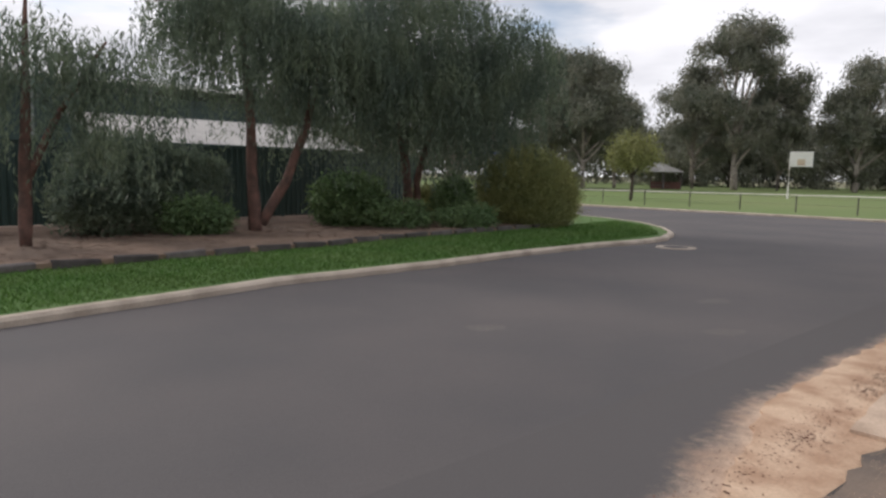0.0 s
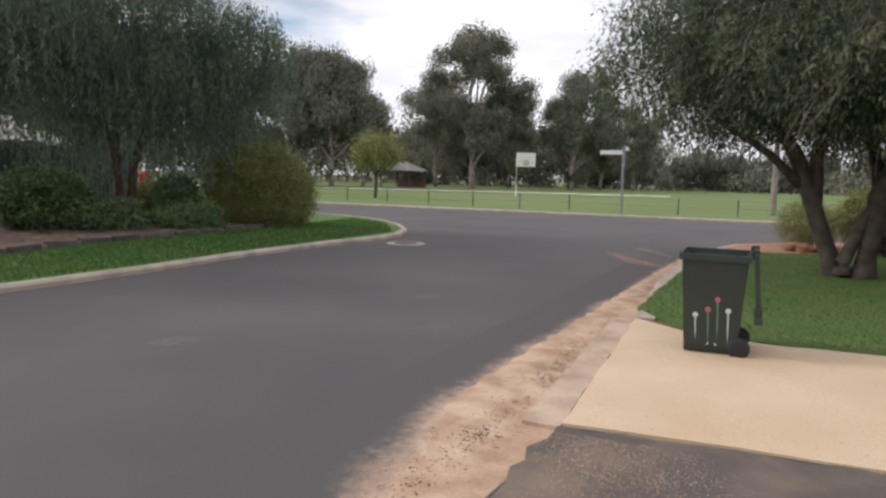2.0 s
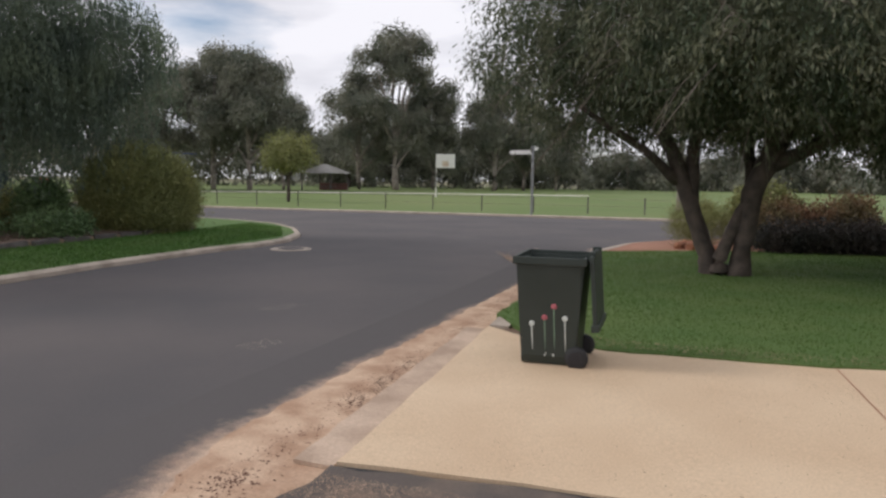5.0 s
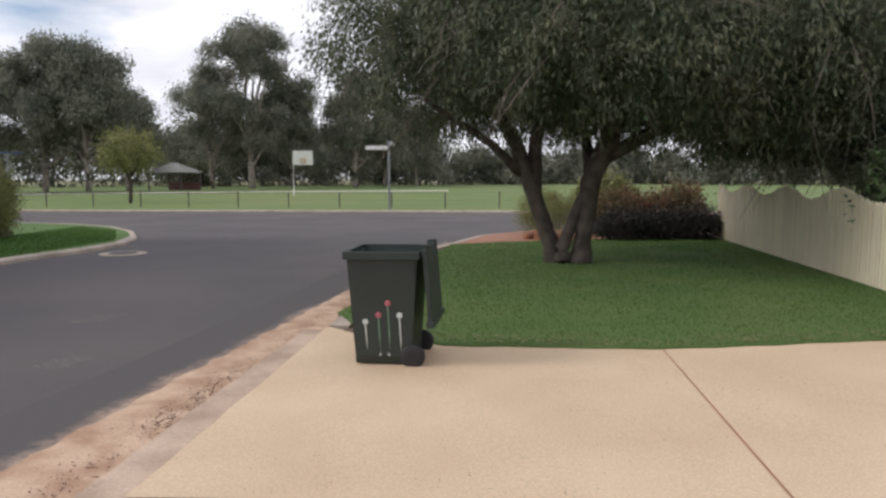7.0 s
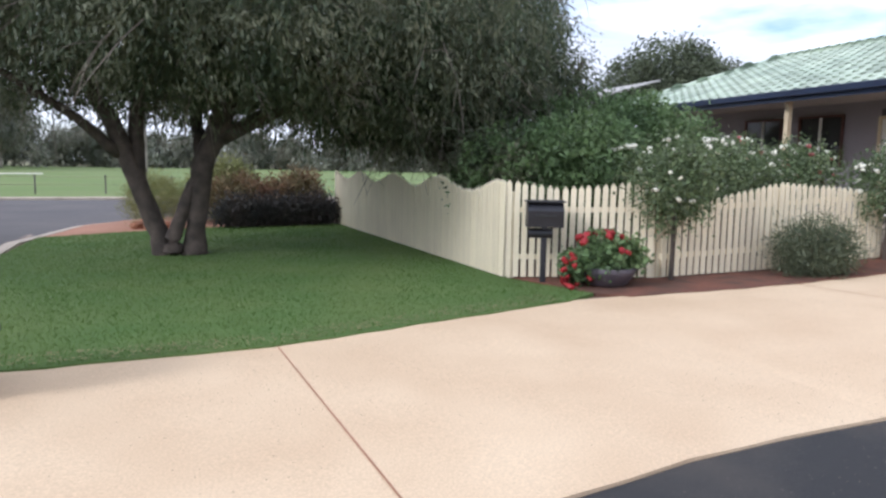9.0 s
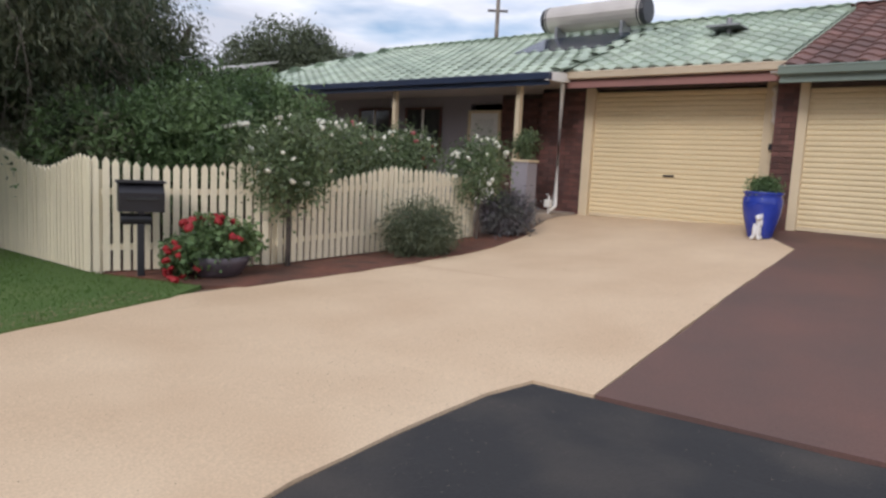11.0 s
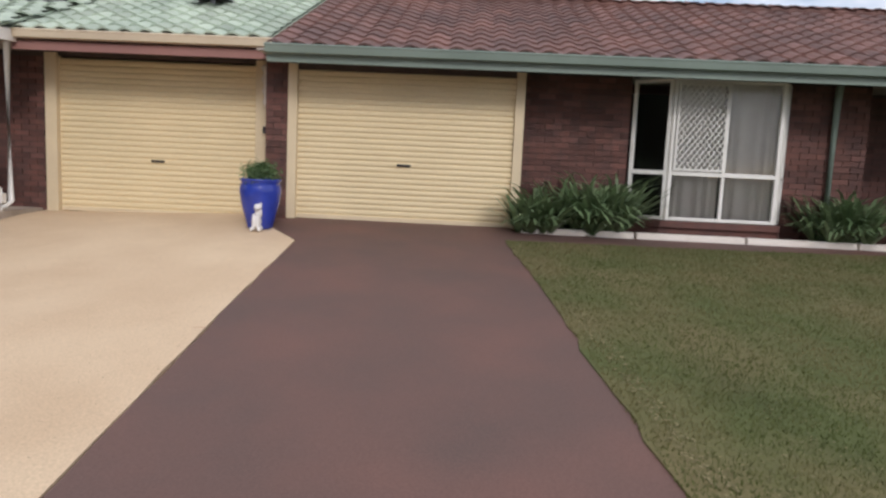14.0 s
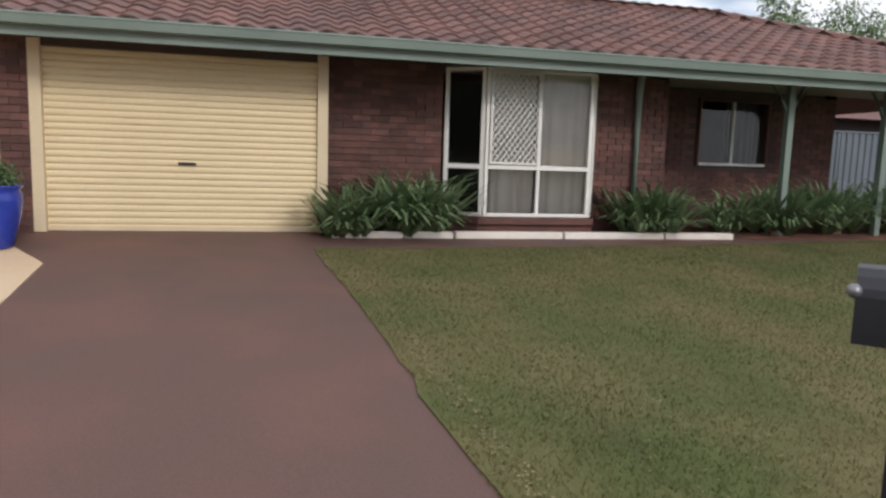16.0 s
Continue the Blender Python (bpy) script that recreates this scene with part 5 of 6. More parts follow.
# ---- green fence, shed and buildings behind it ----
def sheet_fence(name, p0, p1, z0, z1, material, label, rib=0.19, post=2.37):
    """Ribbed steel fence sheets between posts, with a top rail."""
    (x0, y0), (x1, y1) = p0, p1
    L = math.hypot(x1 - x0, y1 - y0)
    f = thing(name, x0, y0, z0, label, "fence", rz=math.degrees(math.atan2(y1 - y0, x1 - x0)))
    k = 0.0
    while k < L - 0.1:
        e = min(k + post, L)
        bm = bmesh.new()
        xs, s = [], k
        while s < e - 0.01:
            for o, d in ((0, 0), (0.06, 0), (0.085, 0.035), (0.145, 0.035), (0.17, 0)):
                if s + o < e:
                    xs.append((s + o, d))
            s += rib
        xs.append((e, 0))
        r = [[bm.verts.new((x, d, z)) for z in (0.03, z1 - z0)] for x, d in xs]
        for a, b in zip(r, r[1:]):
            bm.faces.new((a[0], b[0], b[1], a[1]))
        part("panel", bm, material, f)
        part("post", B(k - 0.03, k + 0.03, -0.02, 0.055, 0, z1 - z0 + 0.01), material, f)
        k = e
    part("top_rail", B(0, L, -0.02, 0.055, z1 - z0, z1 - z0 + 0.045, bevel=0.004), material, f)
    return f


sheet_fence("steel_fence", (-19.4, -16), (-21.9, 11.3), 0.14, 2.25, M_FENCE_GREEN, "tall dark green ribbed steel fence")
sheet_fence("steel_fence", (-21.9, 11.35), (-45, 13.0), 0.1, 2.2, M_FENCE_GREEN, "dark green ribbed steel fence along the side street")
sheet_fence("steel_fence", (18.8, -12.3), (18.0, -24), 0.8, 2.75, M_FENCE_GREY, "blue-grey ribbed steel fence beside the house")
shed = thing("garden_shed", -25, 6, 0, "low shed with a weathered zinc roof behind the fence", "shed")
beam(shed, "wall", -27.4, -24.2, 0.6, 9.6, 0, 2.42, M_FENCE_GREEN)
rb = bmesh.new()
ys = np.arange(0.4, 10.3, 0.076)
rr = [[rb.verts.new((x, float(y), z + 0.018 * (i % 2))) for x, z in ((-23.8, 2.46), (-27.4, 3.5))] for i, y in enumerate(ys)]
for a, b in zip(rr, rr[1:]):
    rb.faces.new((a[0], b[0], b[1], a[1]))
rb.transform(shed.matrix_world.inverted())
part("roof", rb, M_IRON_ROOF, shed, "weathered zinc sheet roof")
barn = thing("outbuilding", -38, 4, 0, "dark open-fronted outbuilding beyond the fence", "building")
beam(barn, "wall", -42, -35.5, -4, 16, 0, 5.0, M_FENCE_GREEN)
beam(barn, "roof", -42.5, -34.6, -5, 17, 5.35, 5.5, M_IRON_ROOF)
beam(barn, "gutter", -34.62, -34.5, -5, 17, 5.4, 5.58, M_WHITE)
for yy in (-4, 1, 6, 11, 16):
    beam(barn, "post", -35.1, -34.95, yy - 0.08, yy + 0.08, 0, 5.35, M_STEEL)


# ---- park ----
def gum(x, y, h, seed, wide=1.0, n=9000, label="tall grey-green gum tree at the park's edge", mtl=None, size=0.5, pale=True, low=0.2):
    rs = random.Random(seed)
    t = thing("gum_tree", x, y, -0.1, label, "tree", "gum trees round the park")
    r = h * 0.022
    lines = [([(0, 0, -0.1), (rs.uniform(-0.3, 0.3), 0, h * 0.3), (rs.uniform(-0.8, 0.8), 0, h * 0.6), (rs.uniform(-1.2, 1.2), 0, h * 0.9)], [r, r * 0.8, r * 0.5, 0.04])]
    blobs = []
    for k in range(9):
        a, hh = 2.4 * k + rs.uniform(-0.6, 0.6), low + 0.1 + (0.80 - low) * (k + rs.uniform(0, 1)) / 9
        d = h * wide * rs.uniform(0.10, 0.27) * (1.25 - 0.9 * abs(hh - 0.5))
        cx, cy, cz = d * math.cos(a), d * math.sin(a), h * hh
        lines.append(([(0, 0, cz * 0.45), (cx * 0.5, cy * 0.5, cz * 0.75), (cx, cy, cz)], [r * 0.5, r * 0.35, 0.04]))
        for _ in range(4):
            br = h * wide * rs.uniform(0.04, 0.10)
            sp = h * wide * 0.085
            blobs.append((cx + rs.gauss(0, sp), cy + rs.gauss(0, sp), cz + rs.gauss(0, sp * 0.7), br, br, br * 0.75))
    blobs.append((lines[0][0][-1][0], 0, h * 0.92, h * 0.11 * wide, h * 0.11 * wide, h * 0.09))
    stems(t, lines, M_BARK_PALE if pale else M_BARK, n=6, seed=seed, jit=0.1)
    foliage("crown", blobs, int(n * 2.6), size * 0.8, mtl or M_GUM, t, seed=seed, clump=size * 2.0, per=22, droop=0.6, shell=0.1, aspect=0.3)
    return t


def polar(deg, d, cx=-0.63, cy=-4.71):
    a = radians(deg)
    return cx + d * math.cos(a), cy + d * math.sin(a)


gum(*polar(115.7, 108), 24.3, 31, 0.95, 15000, size=0.6)
gum(*polar(118.7, 112), 18.5, 32, 0.9, 9000, size=0.6)
gum(*polar(112.7, 112), 14.5, 33, 0.9, 8000, size=0.6)
gum(*polar(127.3, 92), 17.0, 34, 1.1, 14000, size=0.55, low=0.25)
gum(*polar(130.0, 96), 17.5, 35, 1.0, 12000, size=0.55, low=0.25)
gum(*polar(124.7, 100), 12.5, 36, 1.0, 9000, size=0.55, low=0.25)
gum(*polar(107.7, 112), 18.0, 37, 1.1, 12000, size=0.6, label="gum tree with a pale leaning trunk")
gum(*polar(105.3, 118), 15.0, 38, 1.0, 9000, size=0.6)
gum(*polar(102.7, 128), 13.5, 39, 0.9, 8000, size=0.6)
gum(*polar(133.6, 100), 16, 40, 1.0, 9000, size=0.6)
gum(*polar(138.1, 90), 14, 41, 1.0, 8000, size=0.55)
gum(*polar(144.1, 85), 13, 42, 1.0, 8000, size=0.55)
gum(*polar(151.1, 80), 12, 43, 1.0, 7000, size=0.55)
for k, (az, d, h) in enumerate(((119.5, 135, 10), (107.8, 135, 11), (98.3, 150, 7), (95.5, 150, 6.5), (93, 155, 6), (90, 155, 6.5), (86.5, 150, 7), (83, 150, 6), (79, 145, 6.5), (75, 140, 7), (71, 130, 7), (112.5, 140, 12), (116, 140, 12), (121, 140, 11), (102, 150, 8), (105, 145, 9))):
    gum(*polar(az, d), h, 50 + k, 1.7, 3600, size=0.8, pale=False, low=0.1, label="dark distant tree in the row behind the park")

woods_rs = np.random.RandomState(5)
woods = []
for az in np.arange(60, 152, 0.8):
    d = 150 + woods_rs.uniform(-12, 12)
    wx, wy = polar(float(az), float(d))
    wh_ = 3.2 + 2.4 * woods_rs.uniform() + (6.5 if az > 101 else 0)
    woods.append((wx, wy, wh_ * 0.5, 3.2, 3.2, wh_ * 0.55))
tagged(foliage("far_woods", woods, 60000, 1.0, M_GUM, None, seed=66, clump=2.0, per=20, droop=0.4, shell=0.1), "dark band of distant trees behind the park", "woods", kind="stuff")

small_tree = thing("young_tree", *polar(124.0, 49), -0.05, "small young street tree on the park grass", "tree")
stems(small_tree, [([(0, 0, -0.05), (0.03, 0, 1.0), (0.05, 0.02, 1.9)], [0.11, 0.09, 0.07]), ([(0.03, 0, 1.3), (0.6, 0.2, 2.3)], [0.06, 0.02]), ([(0.03, 0, 1.2), (-0.5, -0.2, 2.4)], [0.06, 0.02])], M_BARK, seed=6)
foliage("crown", [(0, 0, 2.75, 1.35, 1.35, 1.05), (0.6, 0.1, 2.4, 0.9, 0.9, 0.7), (-0.6, 0, 2.4, 0.9, 0.9, 0.7)], 7000, 0.16, M_BUSH_OLIVE, small_tree, seed=61, clump=0.4, shell=0.2)
small_tree.scale = (1.25, 1.25, 1.25)

gx, gy = polar(121.4, 100)
gaz = thing("gazebo", gx, gy, 0.0, "small park shelter with a pale hipped roof", "shelter")
gr_ = bmesh.new()
ring = [gr_.verts.new((s * 2.7, t_ * 2.7, 2.35)) for s, t_ in ((-1, -1), (1, -1), (1, 1), (-1, 1))]
apex = [gr_.verts.new((s * 0.5, 0, 3.6)) for s in (-1, 1)]
for f in ((ring[0], ring[1], apex[1], apex[0]), (ring[1], ring[2], apex[1]), (ring[2], ring[3], apex[0], apex[1]), (ring[3], ring[0], apex[0])):
    gr_.faces.new(f)
gr_.faces.new(ring[::-1])
part("roof", gr_, M_IRON_ROOF, gaz, "pale metal hipped roof")
for s in (-2.3, 2.3):
    for t_ in (-2.3, 2.3):
        part("post", B(s - 0.08, s + 0.08, t_ - 0.08, t_ + 0.08, 0, 2.35), M_TIMBER, gaz)
part("low_wall", B(-2.3, 2.3, 2.2, 2.3, 0, 1.0), M_BRICK, gaz)
part("bench", B(-1.4, 1.4, 0.2, 0.8, 0.45, 0.55), M_TIMBER, gaz)

pth = bmesh.new()
for a0, a1 in ((100, 108), (108, 116), (116, 124), (124, 132), (132, 140)):
    q = [polar(a0, 80), polar(a1, 80), polar(a1, 84), polar(a0, 84)]
    pth.faces.new([pth.verts.new((x, y, 0.02)) for x, y in q])
bmesh.ops.remove_doubles(pth, verts=pth.verts[:], dist=0.01)
tagged(part("park_path", pth, M_STONE_WHITE), "pale gravel path across the park", "path", kind="structure")

hoop = thing("basketball_hoop", -25.9, 57.0, 0.0, "white basketball backboard on a pale pole in the park", "basketball hoop")
part("pole", limb(bmesh.new(), [(0, 0, 0), (0, 0, 3.5), (0.25, -0.3, 3.55)], [0.09, 0.08, 0.07], 10), M_WHITE, hoop)
part("backboard", B(-0.05, 1.75, -0.36, -0.30, 2.75, 4.05, bevel=0.01), M_WHITE, hoop)
part("target_square", B(0.55, 1.15, -0.372, -0.362, 2.9, 3.4), M_GUTTER_C, hoop)
rim = bmesh.new()
limb(rim, [(0.85 + 0.23 * math.cos(a), -0.62 + 0.23 * math.sin(a), 2.95) for a in np.linspace(0, 6.2, 14)], [0.012] * 14, 5)
part("rim", rim, M_RED_FLOWER, hoop)
hoop.rotation_euler[2] = radians(25)

sign = thing("street_sign", -9.0, 28.6, -0.02, "street name sign on a dark steel pole", "street sign")
part("pole", limb(bmesh.new(), [(0, 0, 0), (0, 0, 3.2)], [0.06, 0.06], 10), M_STEEL, sign)
part("blade", B(-1.15, -0.06, -0.02, 0.02, 2.92, 3.12, bevel=0.004), M_WHITE, sign)
part("second_blade", B(-0.02, 0.02, 0.06, 1.0, 3.14, 3.32, bevel=0.004), M_WHITE, sign)
part("cap", B(-0.08, 0.08, -0.08, 0.08, 3.2, 3.3), M_STEEL, sign)

pole2 = thing("power_pole", *polar(93.2, 40, -0.4, -4.2), 0.0, "pale timber pole by the park corner", "pole")
part("shaft", limb(bmesh.new(), [(0, 0, 0), (0, 0, 7)], [0.16, 0.12], 10), M_BARK_PALE, pole2)

# low park fence of posts and a wire rail
pf = thing("park_fence", -14, 31, 0.0, "low dark post and wire fence round the park", "fence")
post = bpy.data.meshes.new("post")
pb = limb(bmesh.new(), [(0, 0, 0), (0, 0, 0.85)], [0.035, 0.035], 6)
pb.to_mesh(post)
pb.free()
post.materials.append(M_TIMBER)
N_POST = 30
for k in range(N_POST):
    x = -46 + k * 2.8
    shared("post", post, pf, Matrix.Translation((x + 14, (x + 14) * 0.06 + (k % 3) * 0.02, 0)))
for h in (0.4, 0.75):
    part("wire", limb(bmesh.new(), [(-32, -1.92, h), (N_POST * 2.8 - 34.8, 2.95, h)], [0.005, 0.005], 4), M_TIMBER, pf)

# small far things in the park
bin_o = thing("orange_tank", *polar(141.5, 70), 0.0, "orange-red playground post in the park", "playground post")
part("shaft", lathe(bmesh.new(), [(0.5, 0), (0.5, 1.1), (0.35, 1.35), (0.1, 1.4)], 12), M_RED_FLOWER, bin_o)
shade = thing("shade_sail", *polar(134.1, 84), 0.0, "blue shade sail over the playground", "shade sail")
part("cloth", B(-4, 4, -2, 2, 4.1, 4.16), M_BLUE_POT, shade)
for s in (-3.9, 3.9):
    part("post", limb(bmesh.new(), [(s, 0, 0), (s, 0, 4.1)], [0.08, 0.08], 8), M_STEEL, shade)

# ---- wheelie bin ----
wb = thing("wheelie_bin", -1.66, 1.77, 0.012, "dark green wheelie bin, lid hanging open, painted flowers", "bin", rz=4)
bb = bmesh.new()
lv = []
for z, gx_, gy0, gy1 in ((0.03, 0.235, -0.25, 0.25), (0.10, 0.24, -0.27, 0.27), (0.5, 0.262, -0.29, 0.30), (0.88, 0.288, -0.32, 0.33), (0.93, 0.288, -0.32, 0.33)):
    lv.append([bb.verts.new(p) for p in ((-gx_, gy0, z), (gx_, gy0, z), (gx_, gy1, z), (-gx_, gy1, z))])
lv.append([bb.verts.new(p) for p in ((-0.265, -0.30, 0.93), (0.265, -0.30, 0.93), (0.265, 0.31, 0.93), (-0.265, 0.31, 0.93))])
lv.append([bb.verts.new(p) for p in ((-0.22, -0.24, 0.08), (0.22, -0.24, 0.08), (0.22, 0.24, 0.08), (-0.22, 0.24, 0.08))])
for a, b in zip(lv, lv[1:]):
    for k in range(4):
        bb.faces.new((a[k], a[(k + 1) % 4], b[(k + 1) % 4], b[k]))
bb.faces.new(lv[0][::-1])
bb.faces.new(lv[-1])
bmesh.ops.bevel(bb, geom=[e for e in bb.edges if abs(e.verts[0].co.z - e.verts[1].co.z) > 0.3 and e.verts[0].co.z < 0.9], offset=0.02, segments=2, affect="EDGES")
part("body", bb, M_BIN, wb)
rimb = bmesh.new()
box(rimb, -0.315, 0.315, -0.35, -0.315, 0.90, 0.965, 0.008)
box(rimb, -0.315, 0.315, 0.325, 0.36, 0.90, 0.965, 0.008)
box(rimb, -0.315, -0.285, -0.32, 0.33, 0.90, 0.965, 0.008)
box(rimb, 0.285, 0.315, -0.32, 0.33, 0.90, 0.965, 0.008)
part("rim", rimb, M_BIN, wb)
part("handle", limb(bmesh.new(), [(0.33, -0.26, 0.97), (0.35, -0.26, 0.99), (0.35, 0.27, 0.99), (0.33, 0.27, 0.97)], [0.016] * 4, 8), M_BIN, wb)
for yy in (-0.24, 0.25):
    part("hinge", B(0.30, 0.375, yy - 0.03, yy + 0.03, 0.93, 1.02, bevel=0.008), M_BIN, wb)
lid = B(-0.02, 0.02, -0.33, 0.33, -0.62, 0.0, bevel=0.012)
box(lid, -0.035, 0.035, -0.34, 0.34, -0.64, -0.58, 0.01)
lid.transform(Matrix.Translation((0.352, 0, 0.985)) @ Matrix.Rotation(radians(-4.5), 4, "Y"))
part("lid", lid, M_BIN, wb, "lid hanging open at the back")
for yy in (-0.27, 0.28):
    wheel = lathe(bmesh.new(), [(0.055, -0.03), (0.09, -0.03), (0.10, -0.02), (0.10, 0.02), (0.09, 0.03), (0.055, 0.03)], 20)
    wheel.transform(Matrix.Translation((0.245, yy, 0.10)) @ Matrix.Rotation(radians(90), 4, "X"))
    wo = part("wheel", wheel, M_RUBBER, wb, "black rubber wheel", True)
    hubm = lathe(bmesh.new(), [(0.052, -0.034), (0.052, 0.034)], 14)
    hubm.transform(Matrix.Translation((0.245, yy, 0.10)) @ Matrix.Rotation(radians(90), 4, "X"))
    part("hub", hubm, M_BLACK, wo)
# painted flowers on the street-facing side
for u, zt, zb_, mp in ((-0.145, 0.37, 0.12, M_PAINT_WHITE), (-0.035, 0.43, 0.12, M_PAINT_PINK), (0.045, 0.53, 0.12, M_PAINT_PINK), (0.14, 0.43, 0.08, M_PAINT_WHITE)):
    part("painted_stem", limb(bmesh.new(), [(u + 0.012, -0.263 - 0.07 * (zb_ - 0.1), zb_), (u, -0.268 - 0.066 * (zt - 0.1), zt)], [0.006, 0.006], 5), M_PAINT_GREEN if mp is M_PAINT_PINK else M_PAINT_WHITE, wb)
    fb = bmesh.new()
    bmesh.ops.create_icosphere(fb, subdivisions=2, radius=0.026)
    fb.transform(Matrix.Translation((u, -0.268 - 0.066 * (zt - 0.1), zt + 0.01)) @ Matrix.Diagonal((1, 0.25, 1, 1)))
    part("painted_flower", fb, mp, wb)
for s in (-1, 1):
    part("painted_leaf", limb(bmesh.new(), [(0.01, -0.266, 0.20), (0.01 + s * 0.04, -0.262, 0.10)], [0.004, 0.012], 5), M_PAINT_WHITE, wb)

# ---- letterboxes ----
lb = thing("letterbox", 4.08, 4.27, ground(4.08, 4.27), "dark grey letterbox on a post by the fence", "letterbox", rz=-20)
part("post", B(-0.035, 0.035, -0.035, 0.035, -0.05, 0.72, bevel=0.006), M_BLACK, lb)
body = bmesh.new()
vs_ = []
for s in (-0.22, 0.22):
    vs_.append([body.verts.new((s, y, z)) for y, z in ((-0.13, 0.70), (0.13, 0.70), (0.14, 0.92), (0.10, 1.00), (-0.06, 1.00), (-0.15, 0.90))])
for k in range(6):
    body.faces.new((vs_[0][k], vs_[0][(k + 1) % 6], vs_[1][(k + 1) % 6], vs_[1][k]))
body.faces.new(vs_[0][::-1])
body.faces.new(vs_[1])
bmesh.ops.recalc_face_normals(body, faces=body.faces[:])
part("box", body, M_BLACK, lb)
part("slot", B(-0.15, 0.15, -0.162, -0.14, 0.83, 0.86), M_RUBBER, lb)
part("lid", B(-0.24, 0.24, -0.12, 0.12, 1.0, 1.025, bevel=0.006), M_BLACK, lb)
part("paper_holder", limb(bmesh.new(), [(-0.2, 0, 0.62), (0.1, 0, 0.62)], [0.06, 0.06], 12), M_BLACK, lb)

mb = thing("letterbox", 4.97, -4.76, ground(4.97) + 0.05, "black letterbox with a chrome knob beside the lawn", "letterbox", rz=-45)
part("post", B(-0.019, 0.019, -0.019, 0.019, -0.14, 0.92, bevel=0.005), M_BLACK, mb)
body = bmesh.new()
vs_ = []
for y in (-0.16, 0.16):
    vs_.append([body.verts.new((x, y, z)) for x, z in [(-0.13, 0.90), (0.13, 0.90), (0.13, 1.06)] + [(0.13 * math.cos(a), 1.06 + 0.10 * math.sin(a)) for a in np.linspace(0.3, 2.84, 7)] + [(-0.13, 1.06)]])
n_ = len(vs_[0])
for k in range(n_):
    body.faces.new((vs_[0][k], vs_[0][(k + 1) % n_], vs_[1][(k + 1) % n_], vs_[1][k]))
body.faces.new(vs_[0][::-1])
body.faces.new(vs_[1])
bmesh.ops.recalc_face_normals(body, faces=body.faces[:])
part("box", body, M_BLACK, mb)
kb = bmesh.new()
bmesh.ops.create_uvsphere(kb, u_segments=12, v_segments=8, radius=0.025)
kb.transform(Matrix.Translation((-0.13, 0.165, 1.08)))
part("knob", kb, M_STEEL, mb, "chrome knob", True)

# ---- pots and ornaments ----
bp = thing("plant_pot", 11.15, 0.15, ground(11.15, 0.15), "tall cobalt blue glazed pot with a clipped plant", "plant pot")
part("pot", lathe(bmesh.new(), [(0.155, 0.0), (0.17, 0.02), (0.205, 0.16), (0.25, 0.34), (0.272, 0.48), (0.268, 0.56), (0.245, 0.61), (0.275, 0.635), (0.28, 0.655), (0.25, 0.66), (0.23, 0.60), (0.10, 0.58)], 28), M_BLUE_POT, bp, "", True)
foliage("plant", [(0, 0, 0.70, 0.22, 0.22, 0.16)], 2600, 0.05, M_BUSH, bp, seed=71, clump=0.08, shell=0.2)

st_ = thing("garden_statue", 10.92, 0.12, ground(10.92, 0.12), "small white dog-shaped garden ornament by the pot", "statue")
sb = bmesh.new()
for p, r in (((0, 0, 0.12), (0.07, 0.06, 0.10)), ((0, -0.02, 0.24), (0.05, 0.05, 0.08)), ((-0.03, -0.02, 0.32), (0.055, 0.05, 0.045)), ((-0.08, -0.02, 0.305), (0.035, 0.028, 0.025)), ((-0.05, -0.05, 0.03), (0.06, 0.025, 0.03)), ((-0.05, 0.05, 0.03), (0.06, 0.025, 0.03)), ((0.06, 0.0, 0.04), (0.07, 0.06, 0.04)), ((0.0, -0.05, 0.345), (0.02, 0.015, 0.04)), ((0.0, 0.02, 0.345), (0.02, 0.015, 0.04)), ((-0.05, -0.03, 0.12), (0.022, 0.022, 0.12)), ((-0.05, 0.03, 0.12), (0.022, 0.022, 0.12))):
    g0 = bmesh.ops.create_icosphere(sb, subdivisions=2, radius=1.0)
    bmesh.ops.transform(sb, verts=g0["verts"], matrix=Matrix.Translation(p) @ Matrix.Diagonal((*r, 1)))
so = part("body", sb, M_STATUE, st_, "", True)

gp = thing("flower_pot", 4.72, 3.85, ground(4.72, 3.85), "bowl of red geraniums by the letterbox", "plant pot")
part("bowl", lathe(bmesh.new(), [(0.2, 0), (0.26, 0.04), (0.34, 0.16), (0.37, 0.24), (0.34, 0.24), (0.2, 0.2)], 24), M_GREY_POT, gp, "", True)
foliage("leaves", [(0.05, 0, 0.38, 0.42, 0.38, 0.24), (-0.3, 0, 0.22, 0.26, 0.3, 0.2)], 3600, 0.06, M_BUSH, gp, seed=72, clump=0.1, shell=0.3, aspect=0.8)
rnd = random.Random(77)
red = []
for k in range(34):
    a, e_ = rnd.uniform(0, 6.283), rnd.uniform(0.0, 1.3)
    red.append((-0.08 + 0.47 * math.cos(a) * math.cos(e_), 0.42 * math.sin(a) * math.cos(e_), 0.30 + 0.36 * math.sin(e_)))
red += [(-0.45 + rnd.uniform(-0.15, 0.15), rnd.uniform(-0.2, 0.2), rnd.uniform(0.02, 0.3)) for _ in range(14)]
blossoms("red_flower", red, 0.045, M_RED_FLOWER, gp, 5)


